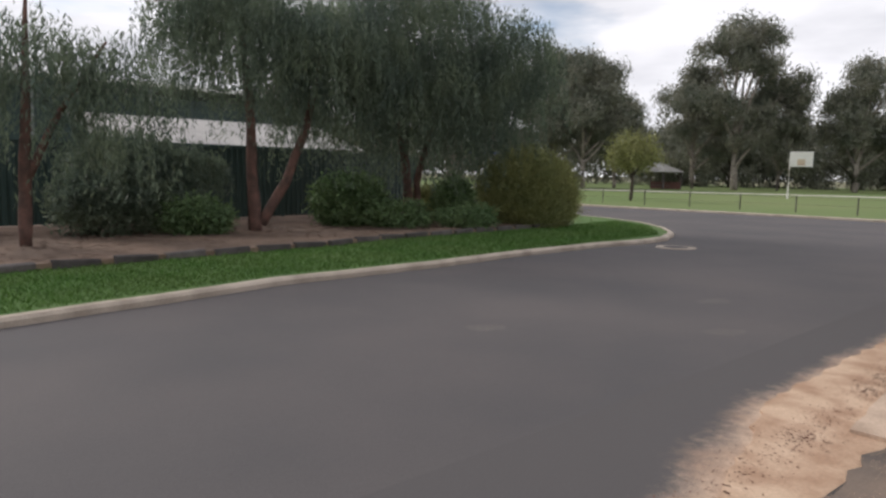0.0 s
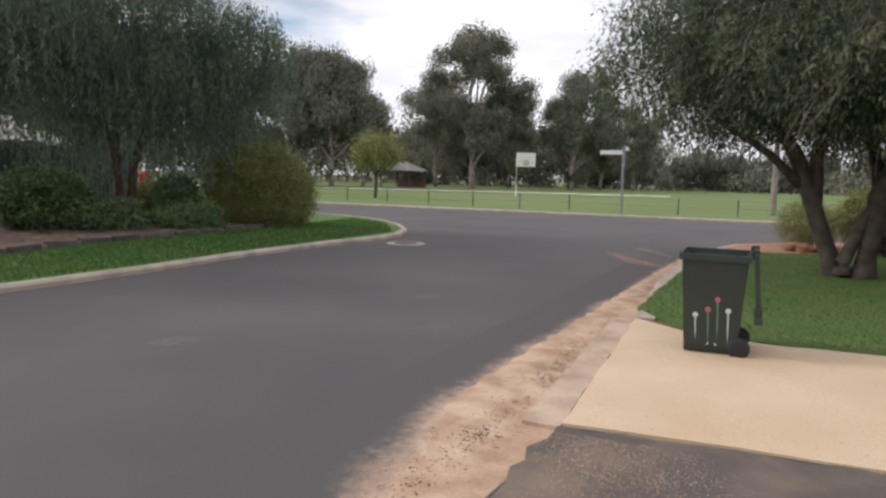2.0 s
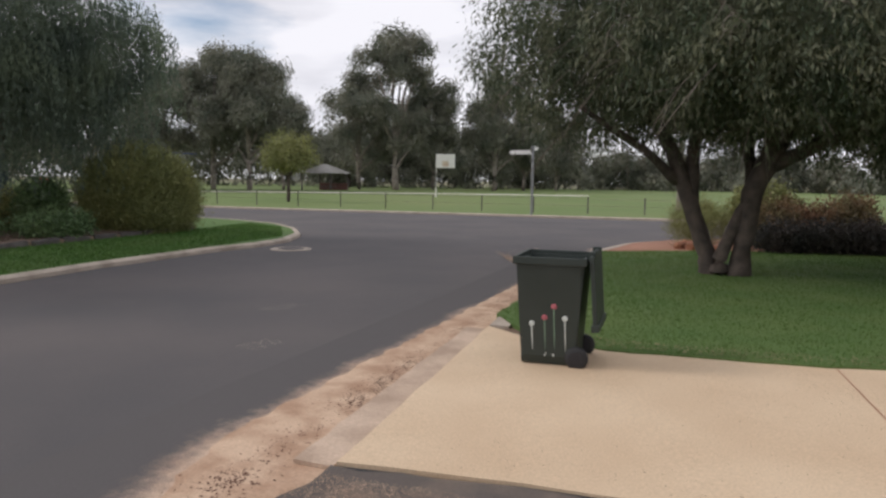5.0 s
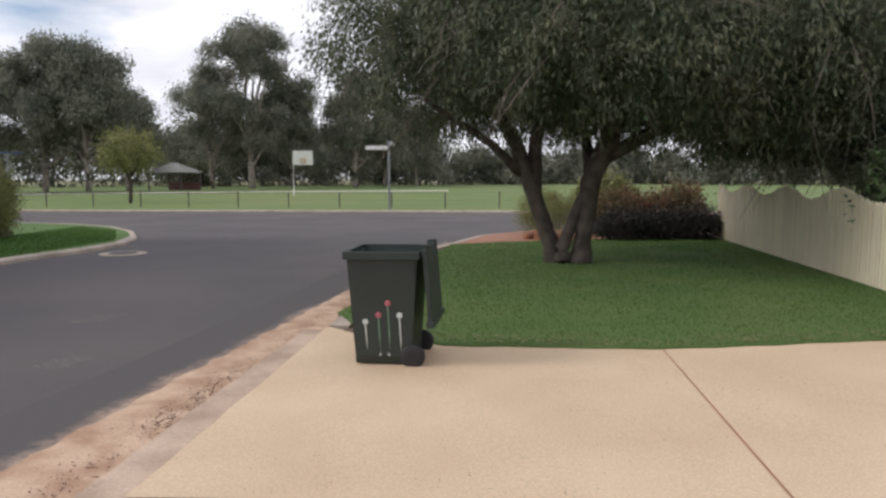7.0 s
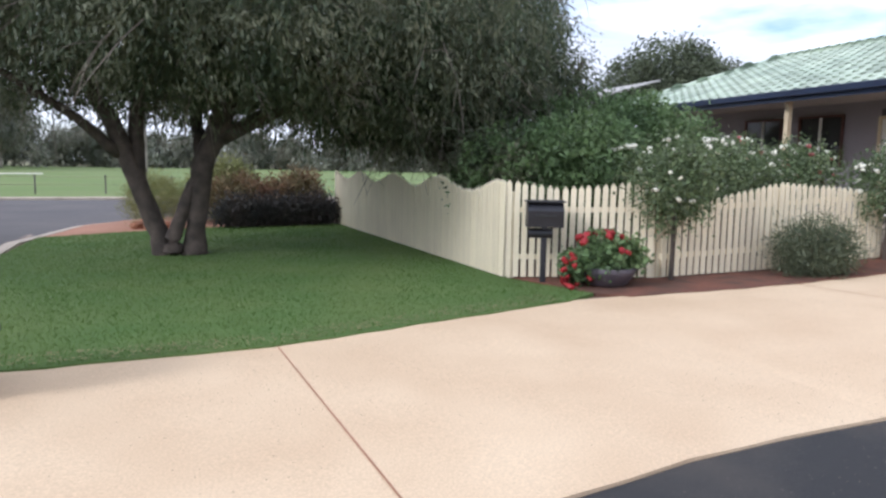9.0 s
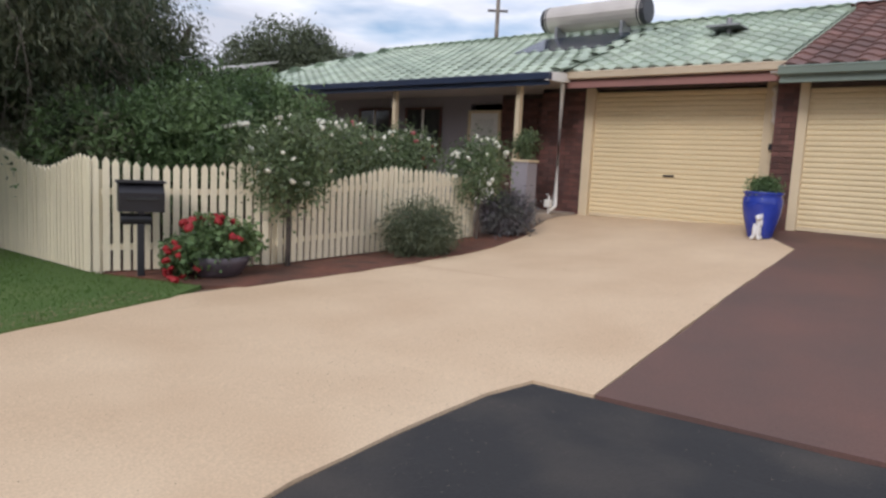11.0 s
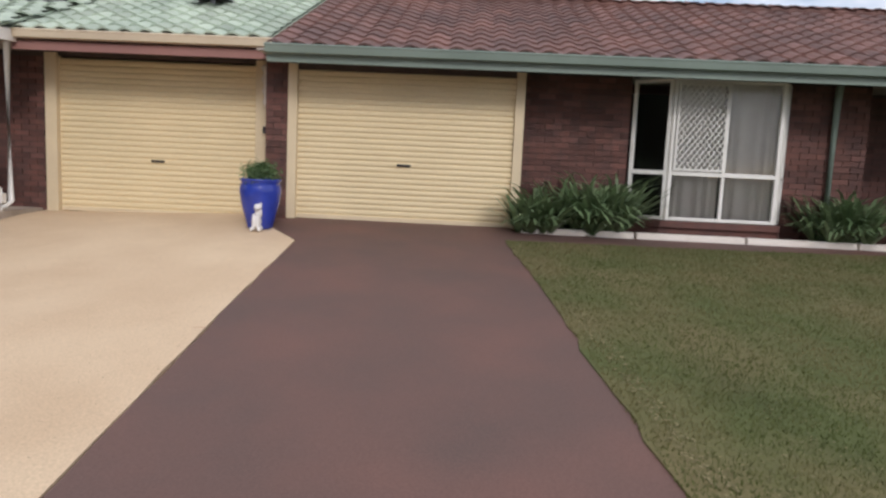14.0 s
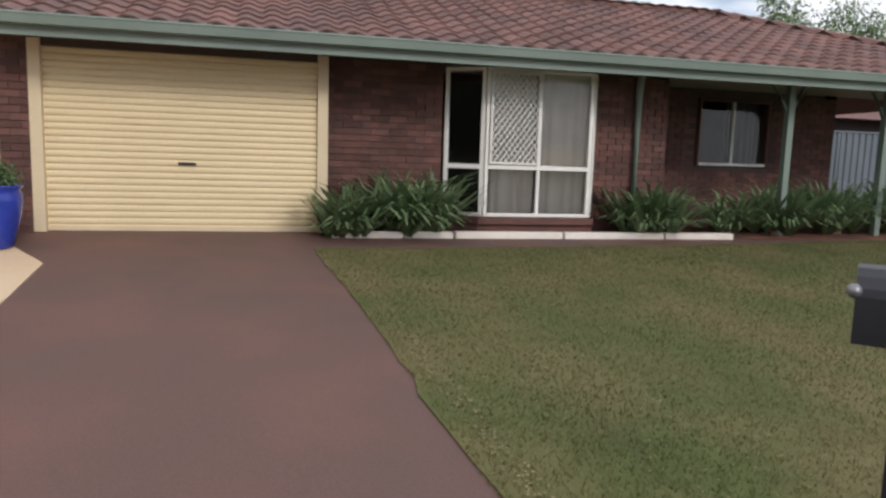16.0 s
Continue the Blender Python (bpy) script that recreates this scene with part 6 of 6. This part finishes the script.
def standard_rose(x, y, h, blobs, n, seed, label, whites=30, pinks=0):
    t = thing("rose_bush", x, y, ground(x, y), label, "rose", "white roses along the fence")
    part("stem", limb(bmesh.new(), [(0, 0, -0.05), (0.01, 0.0, h * 0.5), (0.0, 0.01, h)], [0.03, 0.026, 0.02], 7), M_BARK, t)
    part("stake", limb(bmesh.new(), [(0.05, 0.02, -0.05), (0.05, 0.02, h)], [0.015, 0.015], 6), M_TIMBER, t)
    foliage("leaves", blobs, n, 0.055, M_ROSE_LEAF, t, seed=seed, clump=0.2, per=18, droop=0.1, shell=0.25, aspect=0.55)
    rr_ = random.Random(seed)
    def skin():
        q = rr_.choice(blobs)
        a, e2 = rr_.uniform(0, 6.283), rr_.uniform(-0.4, 1.5)
        return (q[0] + q[3] * math.cos(a) * math.cos(e2), q[1] + q[4] * math.sin(a) * math.cos(e2), q[2] + q[5] * math.sin(e2) * 1.05)
    if whites:
        blossoms("white_rose", [skin() for _ in range(whites)], 0.045, M_WHITE_FLOWER, t, seed)
    if pinks:
        blossoms("pink_rose", [skin() for _ in range(pinks)], 0.045, M_PINK_FLOWER, t, seed + 1)
    return t


standard_rose(5.66, 3.86, 0.95, [(0, 0.05, 1.15, 0.55, 0.45, 0.45), (0.1, 0.1, 1.45, 0.5, 0.4, 0.35), (-0.1, 0, 0.95, 0.35, 0.3, 0.25)], 6000, 81, "standard white rose before the picket fence", 24)
standard_rose(9.2, 3.78, 0.8, [(0, 0.05, 1.0, 0.45, 0.5, 0.4), (0.2, 0.2, 1.25, 0.4, 0.5, 0.35)], 4500, 82, "standard white rose at the fence's end", 26)
standard_rose(7.2, 5.0, 0.9, [(0, 0, 1.15, 0.8, 0.7, 0.6), (0.3, 0.4, 1.4, 0.7, 0.6, 0.4)], 8000, 83, "tall white rose bush behind the fence", 44)
standard_rose(8.6, 4.9, 0.9, [(0, 0, 1.1, 0.7, 0.7, 0.55), (0.3, 0.2, 1.3, 0.5, 0.5, 0.4)], 7000, 84, "white rose bush behind the fence", 26, 10)
standard_rose(8.9, 6.6, 0.9, [(0, 0, 1.1, 0.7, 0.9, 0.7)], 6000, 85, "rose bush with white and pink flowers", 22, 14)
standard_rose(6.2, 5.6, 0.9, [(0, 0, 1.1, 0.6, 0.7, 0.6)], 5000, 86, "white rose bush in the garden", 26)

bush("shrub", 5.2, 6.0, 0.2, [(0, 0, 1.2, 0.9, 0.8, 0.8), (-0.7, 0.4, 1.1, 0.8, 0.8, 0.8), (0.8, 0.3, 1.4, 0.8, 0.8, 0.8)], 11000, 0.10, M_BUSH, "dense green shrub filling the front garden", 91)
bush("shrub", 6.4, 7.6, 0.3, [(0, 0, 1.5, 1.1, 1.0, 1.0), (1.2, 0.2, 1.7, 0.9, 0.9, 0.9), (1.6, -0.6, 1.6, 0.8, 0.7, 0.7)], 12000, 0.11, M_BUSH, "tall green feathery shrub behind the roses", 92)
bush("shrub", 4.4, 6.6, 0.15, [(0, 0, 1.2, 0.6, 0.9, 0.7)], 5000, 0.1, M_PEPPER, "dark green shrub against the side fence", 93)
bush("shrub", 7.6, 3.5, ground(7.6, 3.5), [(0, 0, 0.34, 0.52, 0.42, 0.34), (0.0, 0, 0.15, 0.35, 0.3, 0.18)], 5000, 0.09, M_GREYSHRUB, "feathery grey-green shrub with a reddish base on mulch", 94, aspect=0.12)
bush("lavender", 9.85, 3.72, ground(9.85, 3.72), [(0, 0, 0.32, 0.45, 0.36, 0.32)], 4000, 0.06, M_LAVENDER, "grey-mauve flowering shrub by the path", 95)
bush("low_hedge", 1.9, 13.0, 0.07, [(-0.9, -0.1, 0.35, 0.7, 0.4, 0.34), (0.0, 0, 0.35, 0.7, 0.4, 0.34), (0.8, 0.05, 0.38, 0.6, 0.4, 0.36)], 9000, 0.07, M_HEDGE, "low clipped dark hedge at the lawn's end", 96, category="hedge")
bush("shrub", 1.6, 14.1, 0.06, [(-0.6, 0, 0.7, 0.8, 0.6, 0.5), (0.7, 0, 0.75, 0.7, 0.6, 0.55)], 6000, 0.09, M_REDBUSH, "russet shrub behind the hedge", 97)
bush("shrub", -0.9, 14.2, 0.03, [(0, 0, 0.6, 0.7, 0.7, 0.6)], 4500, 0.12, M_BUSH_OLIVE, "yellowed grassy clump near the corner", 98, aspect=0.08, droop=-0.4)
bush("shrub", 0.6, 15.2, 0.05, [(0, 0, 0.8, 0.9, 0.8, 0.7)], 5000, 0.1, M_BUSH_OLIVE, "olive shrub near the corner", 99)

# rocks by the clump
for k, (rx_, ry_, rr_) in enumerate(((-1.25, 13.3, 0.16), (-0.95, 13.15, 0.2), (-0.65, 13.3, 0.15), (-1.1, 13.6, 0.18), (-0.4, 13.2, 0.12))):
    rk = bmesh.new()
    bmesh.ops.create_icosphere(rk, subdivisions=2, radius=rr_)
    q = random.Random(k)
    for v in rk.verts:
        v.co *= q.uniform(0.82, 1.12)
        v.co.z *= 0.75
    o = part("garden_rock", rk, M_ROCK)
    o.location = (rx_, ry_, ground(rx_) + rr_ * 0.5)
    tagged(o, "rough orange garden rock on the dirt", "rock", "rocks at the corner")


# ---- strap-leaved clumps along the house ----
def agapanthus(x, y, r, h, n, seed, label="clump of strap-leaved green plants by the wall"):
    rs = np.random.RandomState(seed)
    b = thing("agapanthus", x, y, ground(x), label, "plant", "strap-leaved clumps by the wall")
    n, h = int(n * 1.5), h * 1.16
    heads = max(3, n // 30)
    hc = np.stack([rs.uniform(-r * 0.32, r * 0.32, heads), rs.uniform(-r, r, heads) * 0.78], 1)
    vs, fs = [], []
    for k in range(n):
        cx, cy = hc[k % heads]
        a = rs.uniform(0, 6.283)
        L = h * rs.uniform(0.7, 1.25)
        w = rs.uniform(0.024, 0.042)
        up, out = rs.uniform(0.55, 1.05), rs.uniform(0.3, 0.8)
        sx, sy = -math.sin(a), math.cos(a)
        base = len(vs)
        for f in (0, 0.35, 0.7, 1.0):
            o = L * out * f
            z = L * (up * f - 0.42 * f ** 2.6)
            ww = w * (1 - 0.85 * f ** 2)
            for s in (-1, 1):
                vs.append((cx + math.cos(a) * o + s * sx * ww, cy + math.sin(a) * o + s * sy * ww, max(z, 0.0)))
        fs += [(base + 2 * i, base + 2 * i + 1, base + 2 * i + 3, base + 2 * i + 2) for i in range(3)]
    raw("leaves", vs, fs, M_AGAP, b, "arching strap leaves")
    part("crown_base", lathe(bmesh.new(), [(r * 0.3, -0.03), (r * 0.25, 0.05), (r * 0.1, 0.1)], 8), M_SOIL, b)
    return b


agapanthus(11.75, -3.5, 0.32, 0.8, 150, 1)
agapanthus(11.85, -4.25, 0.68, 1.02, 420, 2, "large clump of strap-leaved green plants by the wall")
agapanthus(11.9, -7.8, 0.5, 0.95, 300, 3)
agapanthus(12.0, -9.15, 0.2, 0.8, 100, 4)
agapanthus(12.05, -9.95, 0.42, 0.95, 260, 5)
agapanthus(12.2, -11.2, 0.4, 1.05, 240, 6)
agapanthus(12.3, -12.3, 0.4, 1.05, 240, 7)
agapanthus(12.4, -13.4, 0.4, 1.0, 220, 8)
we = thing("garden_edging", 11.72, -6, 0.72, "white painted concrete edging along the flower bed", "edging", kind="structure")
for y0, y1 in ((-3.35, -4.9), (-4.93, -6.4), (-6.43, -7.9), (-7.93, -9.0)):
    bm = B(11.66, 11.80, y1, y0, 0.70, 0.80, bevel=0.015)
    bm.transform(we.matrix_world.inverted())
    part("edging_block", bm, M_STONE_WHITE, we)
sheet("wall_bed", [(11.8, -3.32), (12.3, -3.32), (12.3, -8.2), (13.4, -8.25), (13.4, -14), (11.75, -14), (11.8, -9.0)], 0.004, M_MULCH, "mulched bed at the foot of the wall", category="garden bed")

# ---- roof and far items ----
wh = thing("solar_water_heater", 14.7, 5.1, 4.45, "solar water heater with a long tank on the roof", "water heater")
tk = bmesh.new()
limb(tk, [(0, -1.2, 0.42), (0, -1.15, 0.42), (0, 1.15, 0.42), (0, 1.2, 0.42)], [0.24, 0.29, 0.29, 0.24], 20)
part("tank", tk, M_TANK, wh, "satin metal tank")
for s in (-1, 1):
    part("end_cap", limb(bmesh.new(), [(0, s * 1.1, 0.42), (0, s * 1.26, 0.42)], [0.297, 0.26], 20), M_BLACK, wh, "dark end cap")
    part("bracket", B(-0.3, 0.1, s * 0.8 - 0.03, s * 0.8 + 0.03, -0.1, 0.2), M_STEEL, wh)
pn = B(-1.6, -0.35, -1.05, 1.05, 0.0, 0.06)
pn.transform(Matrix.Rotation(radians(-22.7), 4, "Y") @ Matrix.Translation((0, 0, 0.02)))
part("collector", pn, M_PANEL_BLUE, wh, "dark solar collector")
fx, fy = polar(53.3, 31, 0.12, -3.3)
bt = thing("broad_tree", fx, fy, 0.0, "rounded olive-green tree behind the houses", "tree")
stems(bt, [([(0, 0, -0.1), (0.1, 0, 1.6), (0.0, 0.1, 3.4), (0.1, 0, 5.2)], [0.24, 0.2, 0.15, 0.05]), ([(0.05, 0, 2.0), (0.9, -0.8, 3.4), (1.3, -1.1, 4.8)], [0.13, 0.1, 0.04]), ([(0.05, 0, 2.2), (-0.9, 0.8, 3.6), (-1.3, 1.2, 4.8)], [0.13, 0.1, 0.04])], M_BARK, seed=101)
foliage("crown", [(0, 0, 5.3, 1.9, 1.9, 1.7), (-1.1, 1.0, 4.9, 1.5, 1.5, 1.35), (1.2, -1.1, 4.8, 1.5, 1.5, 1.3), (0.3, 0.2, 4.3, 2.3, 2.3, 1.1), (0.9, -0.3, 5.7, 1.0, 1.0, 1.0)], 34000, 0.17, M_GREYSHRUB, bt, seed=101, clump=0.32, per=34, droop=0.2, shell=0.2)
sp_x, sp_y = polar(37.3, 42, 0.12, -3.3)
ep = thing("power_pole", sp_x, sp_y, 0.0, "timber power pole with crossarms behind the houses", "power pole")
part("shaft", limb(bmesh.new(), [(0, 0, 0), (0, 0, 11.6)], [0.17, 0.11], 10), M_BARK_PALE, ep)
for h in (11.1, 10.2):
    part("crossarm", B(-0.05, 0.05, -1.1 * (h - 9.2) / 1.9, 1.1 * (h - 9.2) / 1.9, h, h + 0.12), M_TIMBER, ep)
for s in (-1.0, -0.5, 0.5, 1.0):
    part("insulator", limb(bmesh.new(), [(0, s, 11.2), (0, s, 11.45)], [0.05, 0.07], 8), M_STEEL, ep)
ep.rotation_euler[2] = radians(38)
mr = thing("patio_roof", 14, 19, 0.6, "grey metal patio roof beside the house", "patio roof")
bm = bmesh.new()
for x0_, z0_, x1_, z1_ in ((10.4, 3.35, 13.6, 4.25),):
    v = [bm.verts.new(p) for p in ((x0_, 15.2, z0_), (x0_, 19.5, z0_), (x1_, 19.5, z1_), (x1_, 15.2, z1_), (x0_, 15.2, z0_ + 0.05), (x0_, 19.5, z0_ + 0.05), (x1_, 19.5, z1_ + 0.05), (x1_, 15.2, z1_ + 0.05))]
    for f in ((3, 2, 1, 0), (4, 5, 6, 7), (0, 1, 5, 4), (1, 2, 6, 5), (2, 3, 7, 6), (3, 0, 4, 7)):
        bm.faces.new([v[i] for i in f])
bm.transform(mr.matrix_world.inverted())
part("roof", bm, M_IRON_ROOF, mr)
for y in (15.4, 19.3):
    beam(mr, "post", 10.5, 10.6, y - 0.05, y + 0.05, 0.6, 3.37, M_WHITE)
gum(*polar(-39.9, 33, 3.18, -2.67), 8.6, 103, 1.1, 6000, "tall leafy tree beyond the brick house", M_BUSH, 0.25, False, 0.4)["group"] = ""
n_house = thing("house", 22, -22, 0.8, "neighbouring house with a dark tile roof", "house")
beam(n_house, "wall", 20, 28, -27, -17, 0.6, 3.2, M_MORTAR)
prism(n_house, "roof", [(19.3, -28, 3.2), (28.7, -28, 3.2), (24, -24, 5.2), (19.3, -16.4, 3.2), (28.7, -16.4, 3.2), (24, -20, 5.2)], M_TILE_R)
mh = thing("manhole_cover", -9.75, 9.5, -0.057, "pale concrete drain cover at the kerb", "drain cover")
part("slab", lathe(bmesh.new(), [(0.48, 0.0), (0.48, 0.012), (0.45, 0.016)], 24), M_KERB, mh)
part("lid", lathe(bmesh.new(), [(0.30, 0.016), (0.30, 0.022)], 20), M_ROAD, mh)


# ---- litter and wear on the ground ----
def litter(name, poly, n, size, material, label, z, seed=1, bias=None, category="litter"):
    """Small flat flakes lying over an outline, as one mesh."""
    rs = np.random.RandomState(seed)
    p = np.array(poly)
    x = rs.uniform(p[:, 0].min(), p[:, 0].max(), n * 6)
    y = rs.uniform(p[:, 1].min(), p[:, 1].max(), n * 6)
    k = inside(x, y, poly)
    if bias is not None:
        k &= rs.uniform(0, 1, len(x)) < bias(x, y)
    x, y = x[k][:n], y[k][:n]
    n = len(x)
    zz = np.full(n, z) if z is not None else ground_grid(x, y) + 0.004
    a, s = rs.uniform(0, 6.283, n), size * rs.uniform(0.4, 1.5, n)
    v = np.empty((n, 4, 3))
    for i, (dx, dy, dz) in enumerate(((-1, 0, 0), (0, -0.45, 0.35), (1, 0.1, 0.05), (0, 0.5, 0.15))):
        v[:, i] = np.stack([x + s * (dx * np.cos(a) - dy * np.sin(a)), y + s * (dx * np.sin(a) + dy * np.cos(a)), zz + s * dz * 0.4], 1)
    ob = raw(name, v.reshape(-1, 3).tolist(), np.arange(n * 4).reshape(-1, 4).tolist(), material)
    return tagged(ob, label, category, kind="stuff")


GUT = [(-2.36, -5), (-2.36, -1.1), (-2.7, 3.2), (-3.05, 7), (-3.1, 12), (-3.5, 12), (-3.4, 7), (-3.15, 3.2), (-3.1, -1), (-2.95, -5)]
litter("gutter_litter", GUT, 6500, 0.010, M_MULCH, "dark leaf crumbs in the sandy gutter", -0.042, 11, lambda x, y: np.exp(-((x + 2.78 + 0.045 * np.maximum(y, -1)) / 0.13) ** 2) * (0.25 + 0.75 * (np.sin(y * 2.1) * np.sin(y * 0.83 + 1) > 0)))
litter("apron_sand", [(-2.3, -7), (-2.32, -1.15), (0.2, -1.05), (-0.6, -2.0), (-1.4, -3.2), (-1.8, -7)], 30000, 0.0045, M_SAND, "thin sand over the old asphalt", None, 13, lambda x, y: np.clip(np.sin(x * 3.1 + y * 1.7) * np.sin(y * 2.3 - x) + 0.35, 0, 1) * np.exp(-(x + 2.3) / 0.9), "sand")
litter("apron_crumbs", [(1.6, -0.9), (3.2, -0.62), (4.22, -0.62), (4.25, -1.0), (4.4, -2.4), (4.55, -3.8), (4.2, -3.8), (3.9, -1.4), (2.6, -1.1)], 260, 0.006, M_WORN, "pale grit along the broken slab edge", None, 14, None, "grit")
litter("mulch_chips", BED, 6000, 0.018, M_MULCH, "loose red bark chips by the fence", None, 17, None, "mulch")
litter("leaf_litter", [(-13.0, -8), (-13.2, -3.5), (-13.7, 0), (-14.4, 5), (-14.8, 10.6), (-17, 13.2), (-19.5, 13.2), (-19, -8)], 16000, 0.05, M_LEAFLITTER, "brown fallen leaves on the garden bed", 0.165, 18, None, "leaves")
for k, (x, y, s) in enumerate(((-4.6, 1.4, 0.22), (-5.6, 3.2, 0.3), (-6.4, -0.6, 0.2))):
    litter("road_scuff", [(x - 0.15, y - s), (x + 0.15, y - s), (x + 0.2, y + s), (x - 0.1, y + s)], 260, 0.006, M_KERB, "pale scuff mark on the asphalt", -0.058, 30 + k, None, "scuff")


# ---- small things by the garage and verandah ----
pl = thing("planter_box", 11.2, 4.32, 0.66, "tall pale planter box beside the verandah post", "planter", rz=0)
part("box", B(-0.16, 0.16, -0.17, 0.17, -0.02, 0.92, bevel=0.01), M_RENDER, pl, "pale rendered box")
part("rim", B(-0.18, 0.18, -0.19, 0.19, 0.92, 0.96, bevel=0.006), M_CREAM_TRIM, pl)
foliage("plant", [(0, 0, 1.2, 0.2, 0.22, 0.28)], 1400, 0.07, M_ROSE_LEAF, pl, seed=131, clump=0.1, shell=0.2)
orn = thing("wall_ornament", 12.47, 0.50, 2.35, "pale scrolled ornament fixed to the garage jamb", "ornament")
part("scroll", lathe(bmesh.new(), [(0.015, 0.0), (0.05, 0.06), (0.025, 0.14), (0.06, 0.22), (0.03, 0.30), (0.075, 0.40), (0.035, 0.48), (0.085, 0.56), (0.02, 0.62)], 12), M_STONE_WHITE, orn, "", True)
mbx = thing("switch_box", 12.46, 0.48, 1.95, "small dark switch box on the garage jamb", "switch box")
part("case", B(-0.04, 0.03, -0.05, 0.05, 0, 0.10, bevel=0.008), M_BLACK, mbx)
tap = thing("garden_tap", 11.62, 4.02, 0.66, "small white meter and pipe at the verandah edge", "tap")
part("riser", limb(bmesh.new(), [(0, 0, -0.02), (0, 0, 0.32), (-0.08, 0, 0.36)], [0.018, 0.018, 0.014], 8), M_WHITE, tap)
part("meter", B(-0.07, 0.03, -0.06, 0.06, 0.12, 0.26, bevel=0.01), M_WHITE, tap)
vent = thing("roof_vent", 14.0, 1.9, 4.1, "grey roof flashing with a low pipe vent", "roof vent")
part("flashing", B(-0.35, 0.35, -0.3, 0.3, 0.10, 0.13), M_STEEL, vent)
part("pipe", limb(bmesh.new(), [(0, 0, 0), (0, 0, 0.3)], [0.05, 0.05], 10), M_STEEL, vent)
aer = thing("roof_aerial", 15.6, -4.5, 4.6, "thin metal aerial on the ridge", "aerial")
part("mast", limb(bmesh.new(), [(0, 0, 0), (0, 0, 0.9)], [0.015, 0.012], 6), M_STEEL, aer)
part("boom", limb(bmesh.new(), [(-0.3, 0, 0.85), (0.3, 0, 0.85)], [0.01, 0.01], 6), M_STEEL, aer)

# ---- dry bits on the lawns ----
litter("lawn_thatch", [(4.75, -3.85), (6.4, -3.7), (8.3, -3.55), (10.9, -3.3), (11.0, -9.0), (11.3, -13), (4.8, -13)], 14000, 0.007, M_STRAW, "dry straw bits lying in the lawn", None, 41, lambda x, y: 0.25 + 0.75 * (np.sin(x * 1.9 + y) * np.sin(y * 1.3 - x * 0.6) > 0), "thatch").location.z = 0.024
litter("edge_leaves", [(-2.2, 2.75), (-1.28, 2.24), (0.6, 2.30), (2.2, 2.74), (3.8, 3.15), (3.7, 3.5), (2.1, 3.05), (0.6, 2.62), (-1.2, 2.55), (-1.9, 2.95)], 1500, 0.014, M_STRAW, "dry leaves and clippings along the lawn's edge", None, 42, None, "leaves").location.z = 0.026
litter("corner_sand", [(-3.3, 8.6), (-3.6, 11.0), (-4.6, 12.6), (-5.2, 11.2), (-4.2, 9.2)], 5000, 0.012, M_SAND, "pale sand washed over the road corner", -0.056, 43, lambda x, y: np.clip(np.sin(x * 2.3 + y * 1.9) + 0.4, 0.05, 1), "sand")
litter("drive_edge_straw", [(4.7, -3.84), (6.4, -3.65), (8.25, -3.5), (10.9, -3.2), (10.9, -3.32), (8.25, -3.64), (6.4, -3.8), (4.72, -3.98)], 1100, 0.010, M_STRAW, "dry grass clippings along the driveway's edge", None, 44, None, "clippings").location.z = 0.022
litter("slab_dirt", TAN[:20] + [(4.4, -0.9), (0.3, -0.7), (-1.2, -0.76)], 2600, 0.006, M_LEAFLITTER, "small crumbs of dirt on the slab", None, 45, lambda x, y: np.clip(np.sin(x * 1.1 + y * 0.7) * np.sin(y * 1.6 - x * 0.4) + 0.25, 0.03, 1), "dirt")
